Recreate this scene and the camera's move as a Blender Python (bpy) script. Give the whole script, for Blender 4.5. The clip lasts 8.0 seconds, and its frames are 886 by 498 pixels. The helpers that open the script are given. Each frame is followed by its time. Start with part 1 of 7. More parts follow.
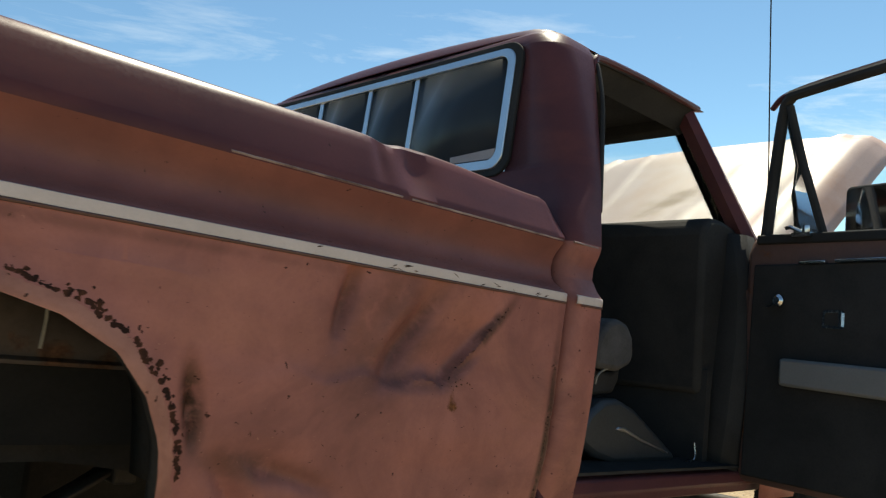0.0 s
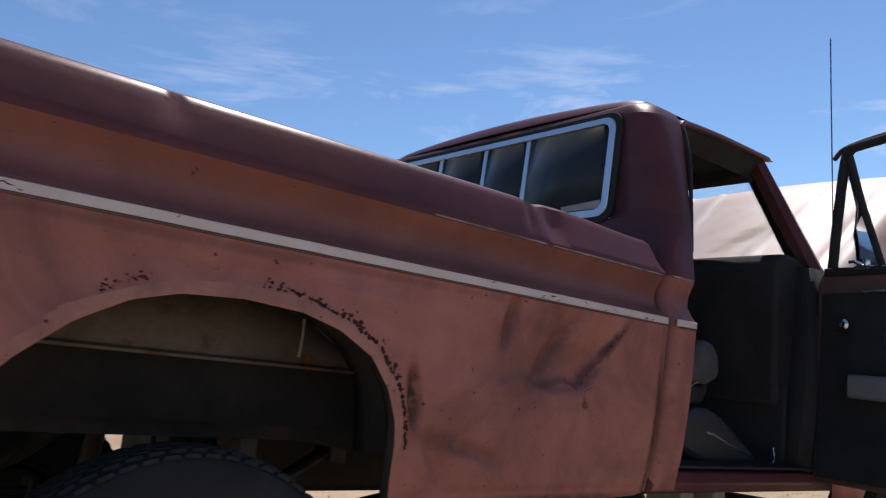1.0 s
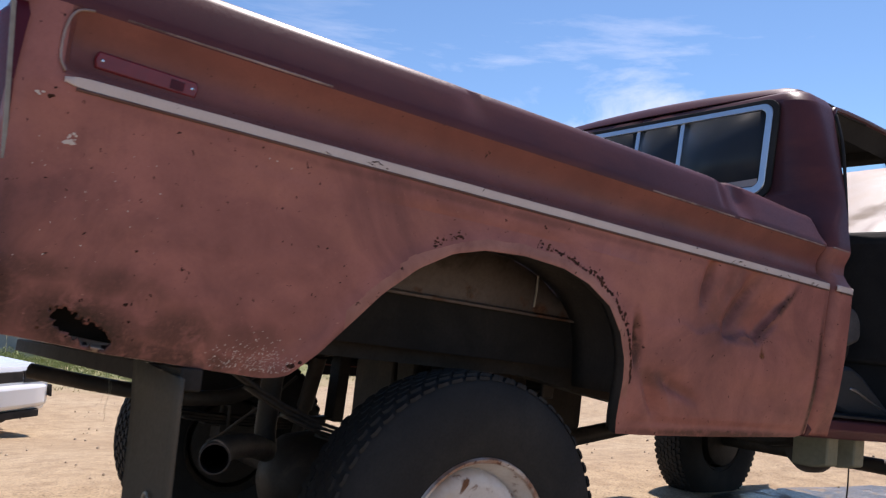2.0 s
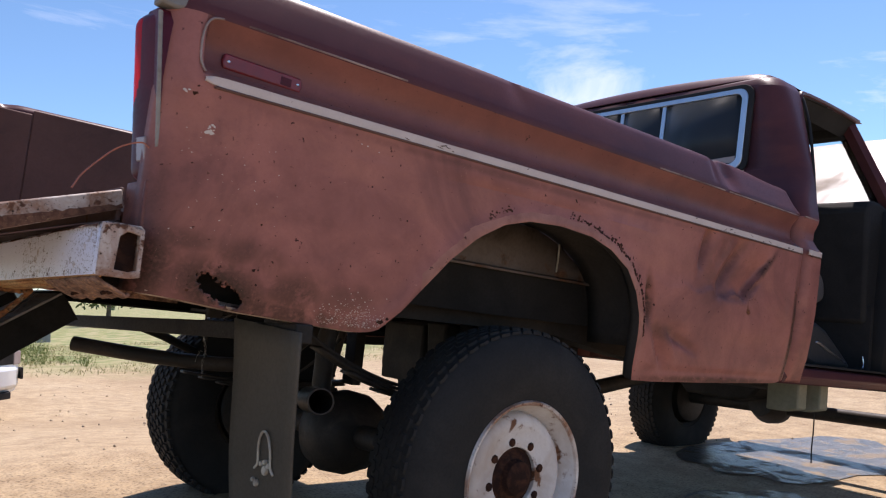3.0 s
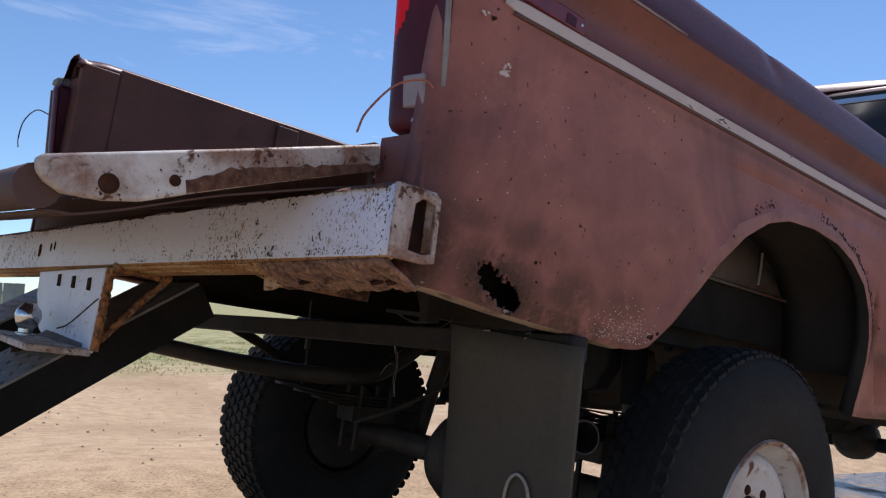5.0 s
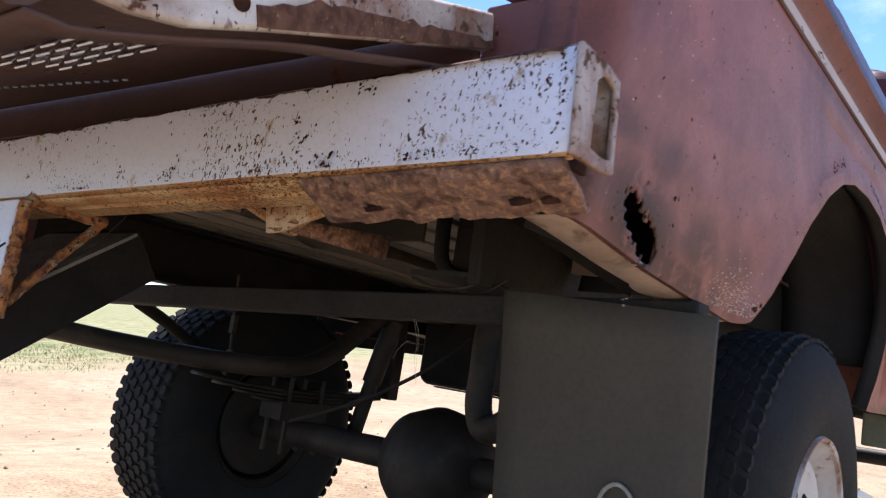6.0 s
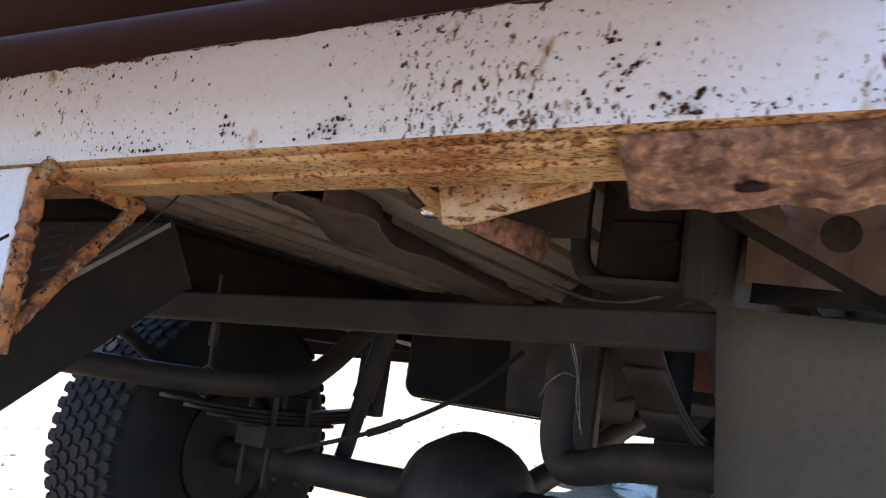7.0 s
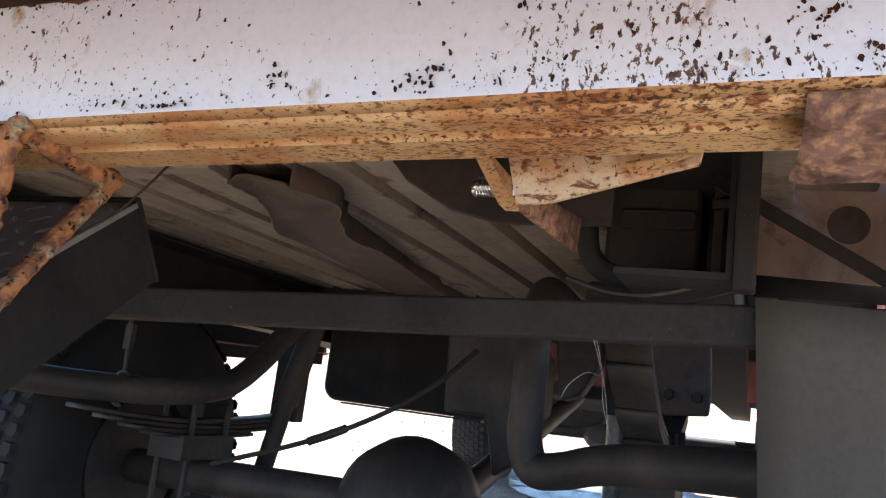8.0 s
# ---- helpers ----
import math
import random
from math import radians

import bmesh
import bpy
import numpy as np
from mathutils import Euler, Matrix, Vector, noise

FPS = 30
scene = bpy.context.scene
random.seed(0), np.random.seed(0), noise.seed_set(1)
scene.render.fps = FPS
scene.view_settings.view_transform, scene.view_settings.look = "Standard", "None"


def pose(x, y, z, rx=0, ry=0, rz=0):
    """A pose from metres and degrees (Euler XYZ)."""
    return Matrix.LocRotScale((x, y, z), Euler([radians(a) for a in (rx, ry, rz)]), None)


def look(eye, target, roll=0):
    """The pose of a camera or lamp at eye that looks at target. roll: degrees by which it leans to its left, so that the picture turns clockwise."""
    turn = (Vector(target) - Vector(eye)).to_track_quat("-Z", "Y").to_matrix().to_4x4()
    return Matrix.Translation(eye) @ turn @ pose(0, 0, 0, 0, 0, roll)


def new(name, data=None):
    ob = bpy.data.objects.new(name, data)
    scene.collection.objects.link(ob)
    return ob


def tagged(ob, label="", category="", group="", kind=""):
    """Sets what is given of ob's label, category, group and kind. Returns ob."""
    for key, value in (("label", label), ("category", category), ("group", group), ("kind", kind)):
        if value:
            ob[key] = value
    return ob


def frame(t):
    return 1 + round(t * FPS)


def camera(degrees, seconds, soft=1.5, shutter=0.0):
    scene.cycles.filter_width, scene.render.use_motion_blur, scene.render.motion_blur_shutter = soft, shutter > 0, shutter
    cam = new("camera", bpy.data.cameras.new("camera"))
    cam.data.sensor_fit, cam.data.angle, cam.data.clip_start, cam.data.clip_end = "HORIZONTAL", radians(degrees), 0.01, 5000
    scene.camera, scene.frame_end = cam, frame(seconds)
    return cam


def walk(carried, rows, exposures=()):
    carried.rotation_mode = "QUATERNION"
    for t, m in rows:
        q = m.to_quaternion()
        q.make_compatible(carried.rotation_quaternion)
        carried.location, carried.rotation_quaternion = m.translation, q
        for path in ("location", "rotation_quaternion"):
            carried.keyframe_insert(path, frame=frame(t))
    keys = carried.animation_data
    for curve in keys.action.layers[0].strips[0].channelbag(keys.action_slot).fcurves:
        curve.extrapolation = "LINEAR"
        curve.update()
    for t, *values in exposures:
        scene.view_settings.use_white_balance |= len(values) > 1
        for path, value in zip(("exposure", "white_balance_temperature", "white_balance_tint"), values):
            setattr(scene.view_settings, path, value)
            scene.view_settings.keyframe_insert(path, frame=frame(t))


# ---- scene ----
cam = camera(57.6, 8.0, soft=1.2, shutter=0.2)

# The truck stands nose down and leans a little to its right; the path is told in the truck's own axes
# (x forward, y to its left, z up), as the truck's parts are.
TRUCK = pose(0, 0, -0.436) @ pose(0, 0, 0, 0, 6.0, 0) @ pose(0, 0, 0, 2.3, 0, 0)
PATH = [
    (0, (0.977, -2.19, 1.679), (2.331, -0.739, 1.924), 6.0),
    (0.5, (0.741, -2.244, 1.649), (2.072, -0.781, 1.944), 6.7),
    (1, (0.478, -2.427, 1.6), (1.715, -0.887, 1.911), 6.0),
    (1.5, (0.165, -2.492, 1.548), (1.319, -0.888, 1.854), 7.3),
    (2, (-0.099, -2.465, 1.477), (1.034, -0.833, 1.706), 7.5),
    (2.2, (-0.18, -2.504, 1.456), (0.975, -0.883, 1.654), 7.0),
    (3.3, (-0.579, -2.524, 1.38), (0.68, -0.984, 1.584), 6.2),
    (3.5, (-0.642, -2.423, 1.365), (0.583, -0.858, 1.589), 6.3),
    (4, (-0.684, -2.249, 1.338), (0.51, -0.659, 1.558), 6.4),
    (4.2, (-0.666, -2.176, 1.348), (0.532, -0.587, 1.555), 6.9),
    (5.3, (-0.652, -1.688, 1.317), (0.729, -0.263, 1.565), 8.7),
    (5.5, (-0.672, -1.587, 1.306), (0.777, -0.232, 1.564), 8.6),
    (6, (-0.591, -1.36, 1.239), (0.945, -0.112, 1.526), 9.1),
    (6.5, (-0.518, -1.128, 1.252), (1.052, 0.078, 1.536), 8.9),
    (7, (-0.514, -0.886, 1.245), (1.179, 0.133, 1.557), 8.4),
    (7.5, (-0.516, -0.719, 1.224), (1.281, 0.096, 1.553), 7.6),
    (8, (-0.489, -0.706, 1.229), (1.335, 0.034, 1.581), 7.2),
]
walk(cam, [(t, TRUCK @ look(eye, target, roll)) for t, eye, target, roll in PATH],
     exposures=[(0, 0.85, 7300, 2), (0.5, 1.1, 6900, 12), (1.0, 0.5, 6450, 20), (1.5, 0.65, 6450, 21), (2.0, 0.75, 6500, 22), (2.2, 0.95, 6500, 22), (3.5, 0.75, 6500, 22), (4.2, 0.5, 6350, 21), (5.5, 0.8, 6200, 21), (6.0, 1.4, 6100, 20),
                (6.5, 1.95, 6150, 19), (7.0, 2.1, 5750, 17), (7.5, 2.25, 5650, 17), (8.0, 2.5, 5650, 17)])


# ---- light ----
SUN_EL, SUN_AZ = radians(60), radians(28)      # height; direction of the sun in plan, from +x towards +y
world = bpy.data.worlds.new("sky")
scene.world = world
world.use_nodes = True
wn, wl = world.node_tree.nodes, world.node_tree.links
wn.clear()


def wnode(kind, **settings):
    n = wn.new(kind)
    for key, value in settings.items():
        n.inputs[key].default_value = value
    return n


sky = wn.new("ShaderNodeTexSky")
sky.sky_type, sky.sun_disc = "NISHITA", False
sky.sun_elevation, sky.sun_rotation = SUN_EL, radians(90) - SUN_AZ
sky.altitude, sky.air_density, sky.dust_density, sky.ozone_density = 1500, 1.0, 0.1, 2.4
coord = wn.new("ShaderNodeTexCoord")
spread = wn.new("ShaderNodeVectorMath")
spread.operation = "MULTIPLY"
spread.inputs[1].default_value = (1.2, 2.0, 7.5)
wl.new(coord.outputs["Generated"], spread.inputs[0])
cloud = wnode("ShaderNodeTexNoise", Scale=1.9, Detail=9.0, Roughness=0.62, Distortion=0.5)
wl.new(spread.outputs[0], cloud.inputs["Vector"])
ramp = wn.new("ShaderNodeMapRange")
ramp.inputs[1].default_value, ramp.inputs[2].default_value, ramp.inputs[4].default_value = 0.53, 0.78, 0.95
wl.new(cloud.outputs[0], ramp.inputs[0])
height = wn.new("ShaderNodeSeparateXYZ")
wl.new(coord.outputs["Generated"], height.inputs[0])
low = wn.new("ShaderNodeMapRange")                  # wisps gather towards the horizon
low.inputs[1].default_value, low.inputs[2].default_value, low.inputs[3].default_value, low.inputs[4].default_value = 0.16, 0.42, 1.0, 0.12
wl.new(height.outputs[2], low.inputs[0])
thin = wn.new("ShaderNodeMath")
thin.operation = "MULTIPLY"
wl.new(ramp.outputs[0], thin.inputs[0])
wl.new(low.outputs[0], thin.inputs[1])
mix = wn.new("ShaderNodeMix")
mix.data_type = "RGBA"
wl.new(thin.outputs[0], mix.inputs[0])
azure = wn.new("ShaderNodeMix")                    # clear desert air, a little less violet than the model's
azure.data_type, azure.blend_type = "RGBA", "MULTIPLY"
azure.inputs[0].default_value = 1.0
azure.inputs[7].default_value = (0.80, 0.97, 1.0, 1)
wl.new(sky.outputs[0], azure.inputs[6])
wl.new(azure.outputs[2], mix.inputs[6])
mix.inputs[7].default_value = (8.0, 8.3, 8.8, 1)
back = wnode("ShaderNodeBackground", Strength=0.089)
wl.new(mix.outputs[2], back.inputs[0])
wout = wn.new("ShaderNodeOutputWorld")
wl.new(back.outputs[0], wout.inputs[0])

sun = new("sun", bpy.data.lights.new("sun", "SUN"))
sun.data.energy, sun.data.angle, sun.data.color = 3.5, radians(0.5), (1.0, 0.95, 0.87)
sun_dir = Vector((math.cos(SUN_EL) * math.cos(SUN_AZ), math.cos(SUN_EL) * math.sin(SUN_AZ), math.sin(SUN_EL)))
sun.matrix_world = look(sun_dir * 60, (0, 0, 0))


# ---- materials ----
def material(name, base, rough=0.6, metal=0.0, second=None, patch=(3.0, 0.5, 0.12), grain=60.0, bump=0.15, bump_far=0.002,
             coat=0.0, rust=None, speck=None, streak=None, blotch=None, fleck=None, shine=0.5, grime_shade=None):
    """A procedural surface: base colour, a second colour in patches (scale, threshold, softness), fine grain and relief, rust (colour, scale,
    threshold) and small specks (colour, scale, threshold)."""
    m = bpy.data.materials.new(name)
    m.use_nodes = True
    nt = m.node_tree
    b = nt.nodes["Principled BSDF"]
    tc = nt.nodes.new("ShaderNodeTexCoord")

    def noise_of(scale, detail=6.0, roughness=0.6, distortion=0.0, stretch=None):
        n = nt.nodes.new("ShaderNodeTexNoise")
        n.inputs["Scale"].default_value, n.inputs["Detail"].default_value = scale, detail
        n.inputs["Roughness"].default_value, n.inputs["Distortion"].default_value = roughness, distortion
        if stretch:
            mp = nt.nodes.new("ShaderNodeMapping")
            mp.inputs["Scale"].default_value = stretch
            nt.links.new(tc.outputs["Object"], mp.inputs[0])
            nt.links.new(mp.outputs[0], n.inputs["Vector"])
        else:
            nt.links.new(tc.outputs["Object"], n.inputs["Vector"])
        return n.outputs[0]

    def step_of(value, low, high, top=1.0):
        r = nt.nodes.new("ShaderNodeMapRange")
        r.inputs[1].default_value, r.inputs[2].default_value, r.inputs[4].default_value = low, high, top
        nt.links.new(value, r.inputs[0])
        return r.outputs[0]

    def blend(factor, a, c, mode="MIX"):
        x = nt.nodes.new("ShaderNodeMix")
        x.data_type, x.blend_type = "RGBA", mode
        if isinstance(factor, float):
            x.inputs[0].default_value = factor
        else:
            nt.links.new(factor, x.inputs[0])
        for socket, v in ((x.inputs[6], a), (x.inputs[7], c)):
            if isinstance(v, tuple):
                socket.default_value = (*v, 1)
            else:
                nt.links.new(v, socket)
        return x.outputs[2]

    fine = noise_of(grain, 5.0, 0.65)
    col = base
    if second:
        s, th, soft_ = patch
        col = blend(step_of(noise_of(s, 7.0, 0.62, 0.4), th - soft_, th + soft_), base, second)
    if streak:
        col = blend(step_of(noise_of(streak[1], 5.0, 0.6, 0.0, streak[2]), 0.5, 0.75, streak[3]), col, streak[0])
    if blotch:
        col = blend(step_of(noise_of(blotch[1], 9.0, 0.66, 0.8), blotch[2], blotch[2] + blotch[3], blotch[4]), col, blotch[0])
    # dark spots in the colour: grime, and shade painted into dents
    if grime_shade:
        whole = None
        for cx, cz, rx, rz, turn, amount in grime_shade[1]:
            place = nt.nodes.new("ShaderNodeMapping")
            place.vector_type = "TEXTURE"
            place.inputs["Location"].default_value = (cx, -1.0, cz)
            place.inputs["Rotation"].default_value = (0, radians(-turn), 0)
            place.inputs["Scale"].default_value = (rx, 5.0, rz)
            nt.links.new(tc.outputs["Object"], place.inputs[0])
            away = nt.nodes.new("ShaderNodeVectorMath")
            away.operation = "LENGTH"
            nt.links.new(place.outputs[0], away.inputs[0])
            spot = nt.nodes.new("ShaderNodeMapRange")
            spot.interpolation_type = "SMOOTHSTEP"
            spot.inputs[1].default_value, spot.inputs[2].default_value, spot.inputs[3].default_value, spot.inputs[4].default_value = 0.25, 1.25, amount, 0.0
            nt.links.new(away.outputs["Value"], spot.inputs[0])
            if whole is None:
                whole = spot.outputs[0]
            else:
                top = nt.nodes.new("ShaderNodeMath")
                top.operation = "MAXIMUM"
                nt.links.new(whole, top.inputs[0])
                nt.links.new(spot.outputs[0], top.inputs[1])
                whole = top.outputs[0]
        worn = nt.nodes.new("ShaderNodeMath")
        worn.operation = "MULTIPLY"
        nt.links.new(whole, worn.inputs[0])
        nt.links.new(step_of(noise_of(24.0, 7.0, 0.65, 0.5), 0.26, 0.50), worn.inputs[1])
        col = blend(worn.outputs[0], col, grime_shade[0])
    dark = tuple(0.72 * v for v in base)
    col = blend(step_of(fine, 0.45, 0.75, 0.35), col, dark)
    rough_in = step_of(fine, 0.3, 0.7)
    rr = nt.nodes.new("ShaderNodeMapRange")
    rr.inputs[3].default_value, rr.inputs[4].default_value = max(0.02, rough - 0.07), min(1.0, rough + 0.1)
    nt.links.new(rough_in, rr.inputs[0])
    rough_out = rr.outputs[0]
    height = fine
    for extra in [e for e in (rust, speck, fleck) if e]:
        c, s, th = extra[:3]
        th += 0.5 * (extra[5] if len(extra) > 5 else 0.0)
        soft_ = extra[3] if len(extra) > 3 else 0.03
        stretch = extra[4] if len(extra) > 4 else None
        broad = nt.nodes.new("ShaderNodeMath")
        broad.operation, broad.inputs[1].default_value = "MULTIPLY_ADD", extra[5] if len(extra) > 5 else 0.0
        nt.links.new(noise_of(3.1 if s > 20 else 1.3, 3.0), broad.inputs[0])
        nt.links.new(noise_of(s, 7.0, 0.58, 0.4, stretch), broad.inputs[2])
        f = step_of(broad.outputs[0], th - soft_, th + soft_)
        c2 = blend(step_of(fine, 0.35, 0.65), c, tuple(0.45 * v for v in c))
        col = blend(f, col, c2)
        mx = nt.nodes.new("ShaderNodeMix")
        mx.inputs[3].default_value = 0.85
        nt.links.new(f, mx.inputs[0])
        nt.links.new(rough_out, mx.inputs[2])
        rough_out = mx.outputs[0]
        ad = nt.nodes.new("ShaderNodeMath")
        ad.operation = "ADD"
        nt.links.new(height, ad.inputs[0])
        nt.links.new(f, ad.inputs[1])
        height = ad.outputs[0]
    nt.links.new(col, b.inputs["Base Color"]) if not isinstance(col, tuple) else None
    nt.links.new(rough_out, b.inputs["Roughness"])
    b.inputs["Metallic"].default_value = metal
    b.inputs["Coat Weight"].default_value = coat
    b.inputs["Specular IOR Level"].default_value = shine
    b.inputs["Coat Roughness"].default_value = 0.22
    if bump:
        bp = nt.nodes.new("ShaderNodeBump")
        bp.inputs["Strength"].default_value, bp.inputs["Distance"].default_value = bump, bump_far
        nt.links.new(height, bp.inputs["Height"])
        nt.links.new(bp.outputs[0], b.inputs["Normal"])
    return m


RUST = (0.19, 0.075, 0.03)
# rusty grime round the rust hole, plus shade painted into the dents' creases and the front edge: x, z, half length,
# half width, slant, amount
GRIME_SHADE = [(0.205, 1.42, 0.15, 0.075, -14, 1.0), (0.37, 1.43, 0.10, 0.055, 0, 0.75), (0.04, 1.45, 0.09, 0.11, 0, 0.95), (0.08, 1.51, 0.15, 0.03, 0, 0.6), (0.23, 1.50, 0.08, 0.035, 20, 0.55),
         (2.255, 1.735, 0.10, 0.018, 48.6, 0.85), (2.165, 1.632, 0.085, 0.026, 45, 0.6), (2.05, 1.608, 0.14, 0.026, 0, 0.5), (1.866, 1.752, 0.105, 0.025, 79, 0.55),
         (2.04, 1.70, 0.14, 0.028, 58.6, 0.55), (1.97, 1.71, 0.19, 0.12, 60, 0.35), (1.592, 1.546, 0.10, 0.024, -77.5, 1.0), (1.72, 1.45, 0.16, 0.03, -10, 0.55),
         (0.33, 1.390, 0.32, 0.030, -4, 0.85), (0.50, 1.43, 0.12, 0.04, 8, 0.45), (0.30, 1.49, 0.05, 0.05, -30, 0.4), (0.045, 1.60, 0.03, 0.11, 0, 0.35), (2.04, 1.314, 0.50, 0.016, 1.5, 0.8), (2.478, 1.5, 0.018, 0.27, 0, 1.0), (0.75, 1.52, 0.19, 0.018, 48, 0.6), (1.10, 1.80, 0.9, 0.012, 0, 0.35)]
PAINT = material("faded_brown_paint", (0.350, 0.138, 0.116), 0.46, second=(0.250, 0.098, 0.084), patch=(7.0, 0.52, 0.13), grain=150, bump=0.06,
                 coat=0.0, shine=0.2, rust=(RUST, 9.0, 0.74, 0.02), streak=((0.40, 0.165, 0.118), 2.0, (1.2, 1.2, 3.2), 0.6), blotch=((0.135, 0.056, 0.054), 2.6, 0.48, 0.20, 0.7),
                 speck=((0.06, 0.025, 0.02), 70.0, 0.685, 0.012), fleck=((0.46, 0.22, 0.17), 160.0, 0.70, 0.012), grime_shade=((0.050, 0.025, 0.018), GRIME_SHADE))
PAINT_TOP = material("dull_maroon_paint", (0.105, 0.038, 0.042), 0.36, second=(0.072, 0.027, 0.032), patch=(2.8, 0.5, 0.18), grain=150, bump=0.05, coat=0.0, shine=0.13,
                     streak=((0.16, 0.052, 0.042), 2.0, (1.0, 1.0, 3.0), 0.6), speck=((0.03, 0.015, 0.014), 50.0, 0.72, 0.01))
PAINT_BAND = material("dark_maroon_brown_paint", (0.225, 0.084, 0.072), 0.42, second=(0.145, 0.054, 0.050), patch=(4.0, 0.5, 0.16), grain=150, bump=0.06, shine=0.25,
                      streak=((0.28, 0.11, 0.08), 2.0, (0.8, 1.0, 3.0), 0.6), speck=((0.05, 0.022, 0.02), 70.0, 0.69, 0.012))
PAINT_LIP = material("sun_worn_paint", (0.40, 0.185, 0.14), 0.55, second=(0.24, 0.10, 0.075), patch=(9, 0.5, 0.15), grain=150, bump=0.08, shine=0.3,
                     speck=((0.07, 0.03, 0.02), 70.0, 0.68, 0.02))
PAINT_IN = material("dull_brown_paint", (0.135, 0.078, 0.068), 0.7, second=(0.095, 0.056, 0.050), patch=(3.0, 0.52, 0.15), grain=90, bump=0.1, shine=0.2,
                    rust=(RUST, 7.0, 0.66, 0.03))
STRIPE = material("aged_white_trim", (0.60, 0.525, 0.50), 0.75, second=(0.50, 0.43, 0.405), patch=(6, 0.5, 0.2), grain=200, bump=0.05, shine=0.15,
                  rust=((0.09, 0.035, 0.025), 14.0, 0.7, 0.015))
WHITE = material("chipped_white_paint", (0.75, 0.785, 0.92), 0.42, second=(0.71, 0.735, 0.845), patch=(4, 0.55, 0.2), grain=160, bump=0.1,
                 rust=((0.52, 0.36, 0.20), 26.0, 0.69, 0.05, None, 0.4), speck=((0.10, 0.05, 0.035), 110.0, 0.705, 0.012, (1, 1, 0.6), 0.6),
                 fleck=((0.16, 0.09, 0.06), 260.0, 0.68, 0.012, (1, 1, 0.6), 0.6))
WHITE_RUST = material("rust_stained_white_paint", (0.66, 0.62, 0.58), 0.55, second=(0.25, 0.125, 0.075), patch=(7, 0.485, 0.09), grain=120, bump=0.3,
                      rust=((0.15, 0.06, 0.03), 40.0, 0.63, 0.03, None, 0.4), speck=((0.06, 0.03, 0.02), 170.0, 0.64, 0.02, None, 0.3))
YELLOW_RUST = material("rust_stained_primer", (0.60, 0.385, 0.18), 0.7, second=(0.44, 0.19, 0.06), patch=(8, 0.52, 0.1), grain=150, bump=0.4,
                       rust=((0.30, 0.11, 0.035), 230.0, 0.60, 0.04, (1, 0.5, 1), 0.35), speck=((0.14, 0.05, 0.022), 420.0, 0.61, 0.03, (1, 0.55, 1), 0.35))
RUST_STEEL = material("rusted_steel", (0.22, 0.118, 0.086), 0.8, second=(0.46, 0.25, 0.13), patch=(140, 0.56, 0.08), grain=90, bump=0.7,
                      rust=((0.12, 0.055, 0.035), 60.0, 0.58, 0.08, (1, 0.8, 1), 0.3), speck=((0.33, 0.24, 0.18), 120.0, 0.66, 0.03))
BLACK = material("dusty_black_steel", (0.020, 0.0175, 0.0155), 0.75, second=(0.038, 0.031, 0.026), patch=(5, 0.55, 0.12), grain=110, bump=0.25, shine=0.25,
                 speck=((0.11, 0.085, 0.065), 130.0, 0.70, 0.02))
GREASE = material("greasy_brown_steel", (0.028, 0.0235, 0.020), 0.55, second=(0.058, 0.044, 0.035), patch=(6, 0.52, 0.1), grain=90, bump=0.35, shine=0.25,
                  blotch=((0.066, 0.050, 0.038), 14.0, 0.58, 0.12, 0.6))
UNDER = material("dusty_undercoated_steel", (0.225, 0.188, 0.152), 0.65, second=(0.32, 0.262, 0.205), patch=(7, 0.5, 0.16), grain=80, bump=0.3,
                 rust=((0.13, 0.075, 0.05), 9.0, 0.64, 0.05), blotch=((0.06, 0.05, 0.042), 6.0, 0.55, 0.22, 0.6), streak=((0.07, 0.055, 0.045), 9.0, (0.25, 3.0, 1.0), 0.5))
# black of the ramp steel, also painted where gaps lie in deep shade
STEEL_SHADE = material("black_steel_shade", (0.018, 0.017, 0.016), 0.85, second=(0.030, 0.027, 0.025), patch=(6, 0.55, 0.15), grain=100, bump=0.2, shine=0.1)
BED_WALL = material("dull_brown_bed_paint", (0.150, 0.066, 0.050), 0.7, second=(0.10, 0.046, 0.036), patch=(3.0, 0.52, 0.15), grain=90, bump=0.1, shine=0.25,
                    blotch=((0.05, 0.03, 0.026), 5.0, 0.54, 0.15, 0.6))
STRINGER = material("dusty_brown_stringer", (0.135, 0.098, 0.078), 0.7, second=(0.075, 0.055, 0.045), patch=(9, 0.5, 0.14), grain=90, bump=0.3, shine=0.25)
HOUSING = material("dirty_wheelhouse_steel", (0.085, 0.068, 0.060), 0.8, second=(0.13, 0.105, 0.092), patch=(3.5, 0.53, 0.14), grain=80, bump=0.3, shine=0.2,
                   rust=((0.12, 0.06, 0.035), 10.0, 0.64, 0.05), blotch=((0.03, 0.024, 0.02), 6.0, 0.52, 0.14, 0.8))
SCUFFED = material("scuffed_brown_steel", (0.47, 0.36, 0.29), 0.55, second=(0.28, 0.19, 0.15), patch=(9, 0.5, 0.16), grain=110, bump=0.2, shine=0.3,
                   rust=((0.15, 0.07, 0.04), 12.0, 0.62, 0.06), blotch=((0.06, 0.045, 0.036), 9.0, 0.54, 0.16, 0.7))
UNDERCOAT = material("black_undercoat", (0.036, 0.034, 0.033), 0.85, second=(0.055, 0.049, 0.045), patch=(5, 0.54, 0.14), grain=90, bump=0.35, shine=0.15)
SATIN = material("dull_metal_emblem", (0.46, 0.43, 0.36), 0.5, second=(0.3, 0.27, 0.22), patch=(30, 0.5, 0.1), grain=200, bump=0.1)
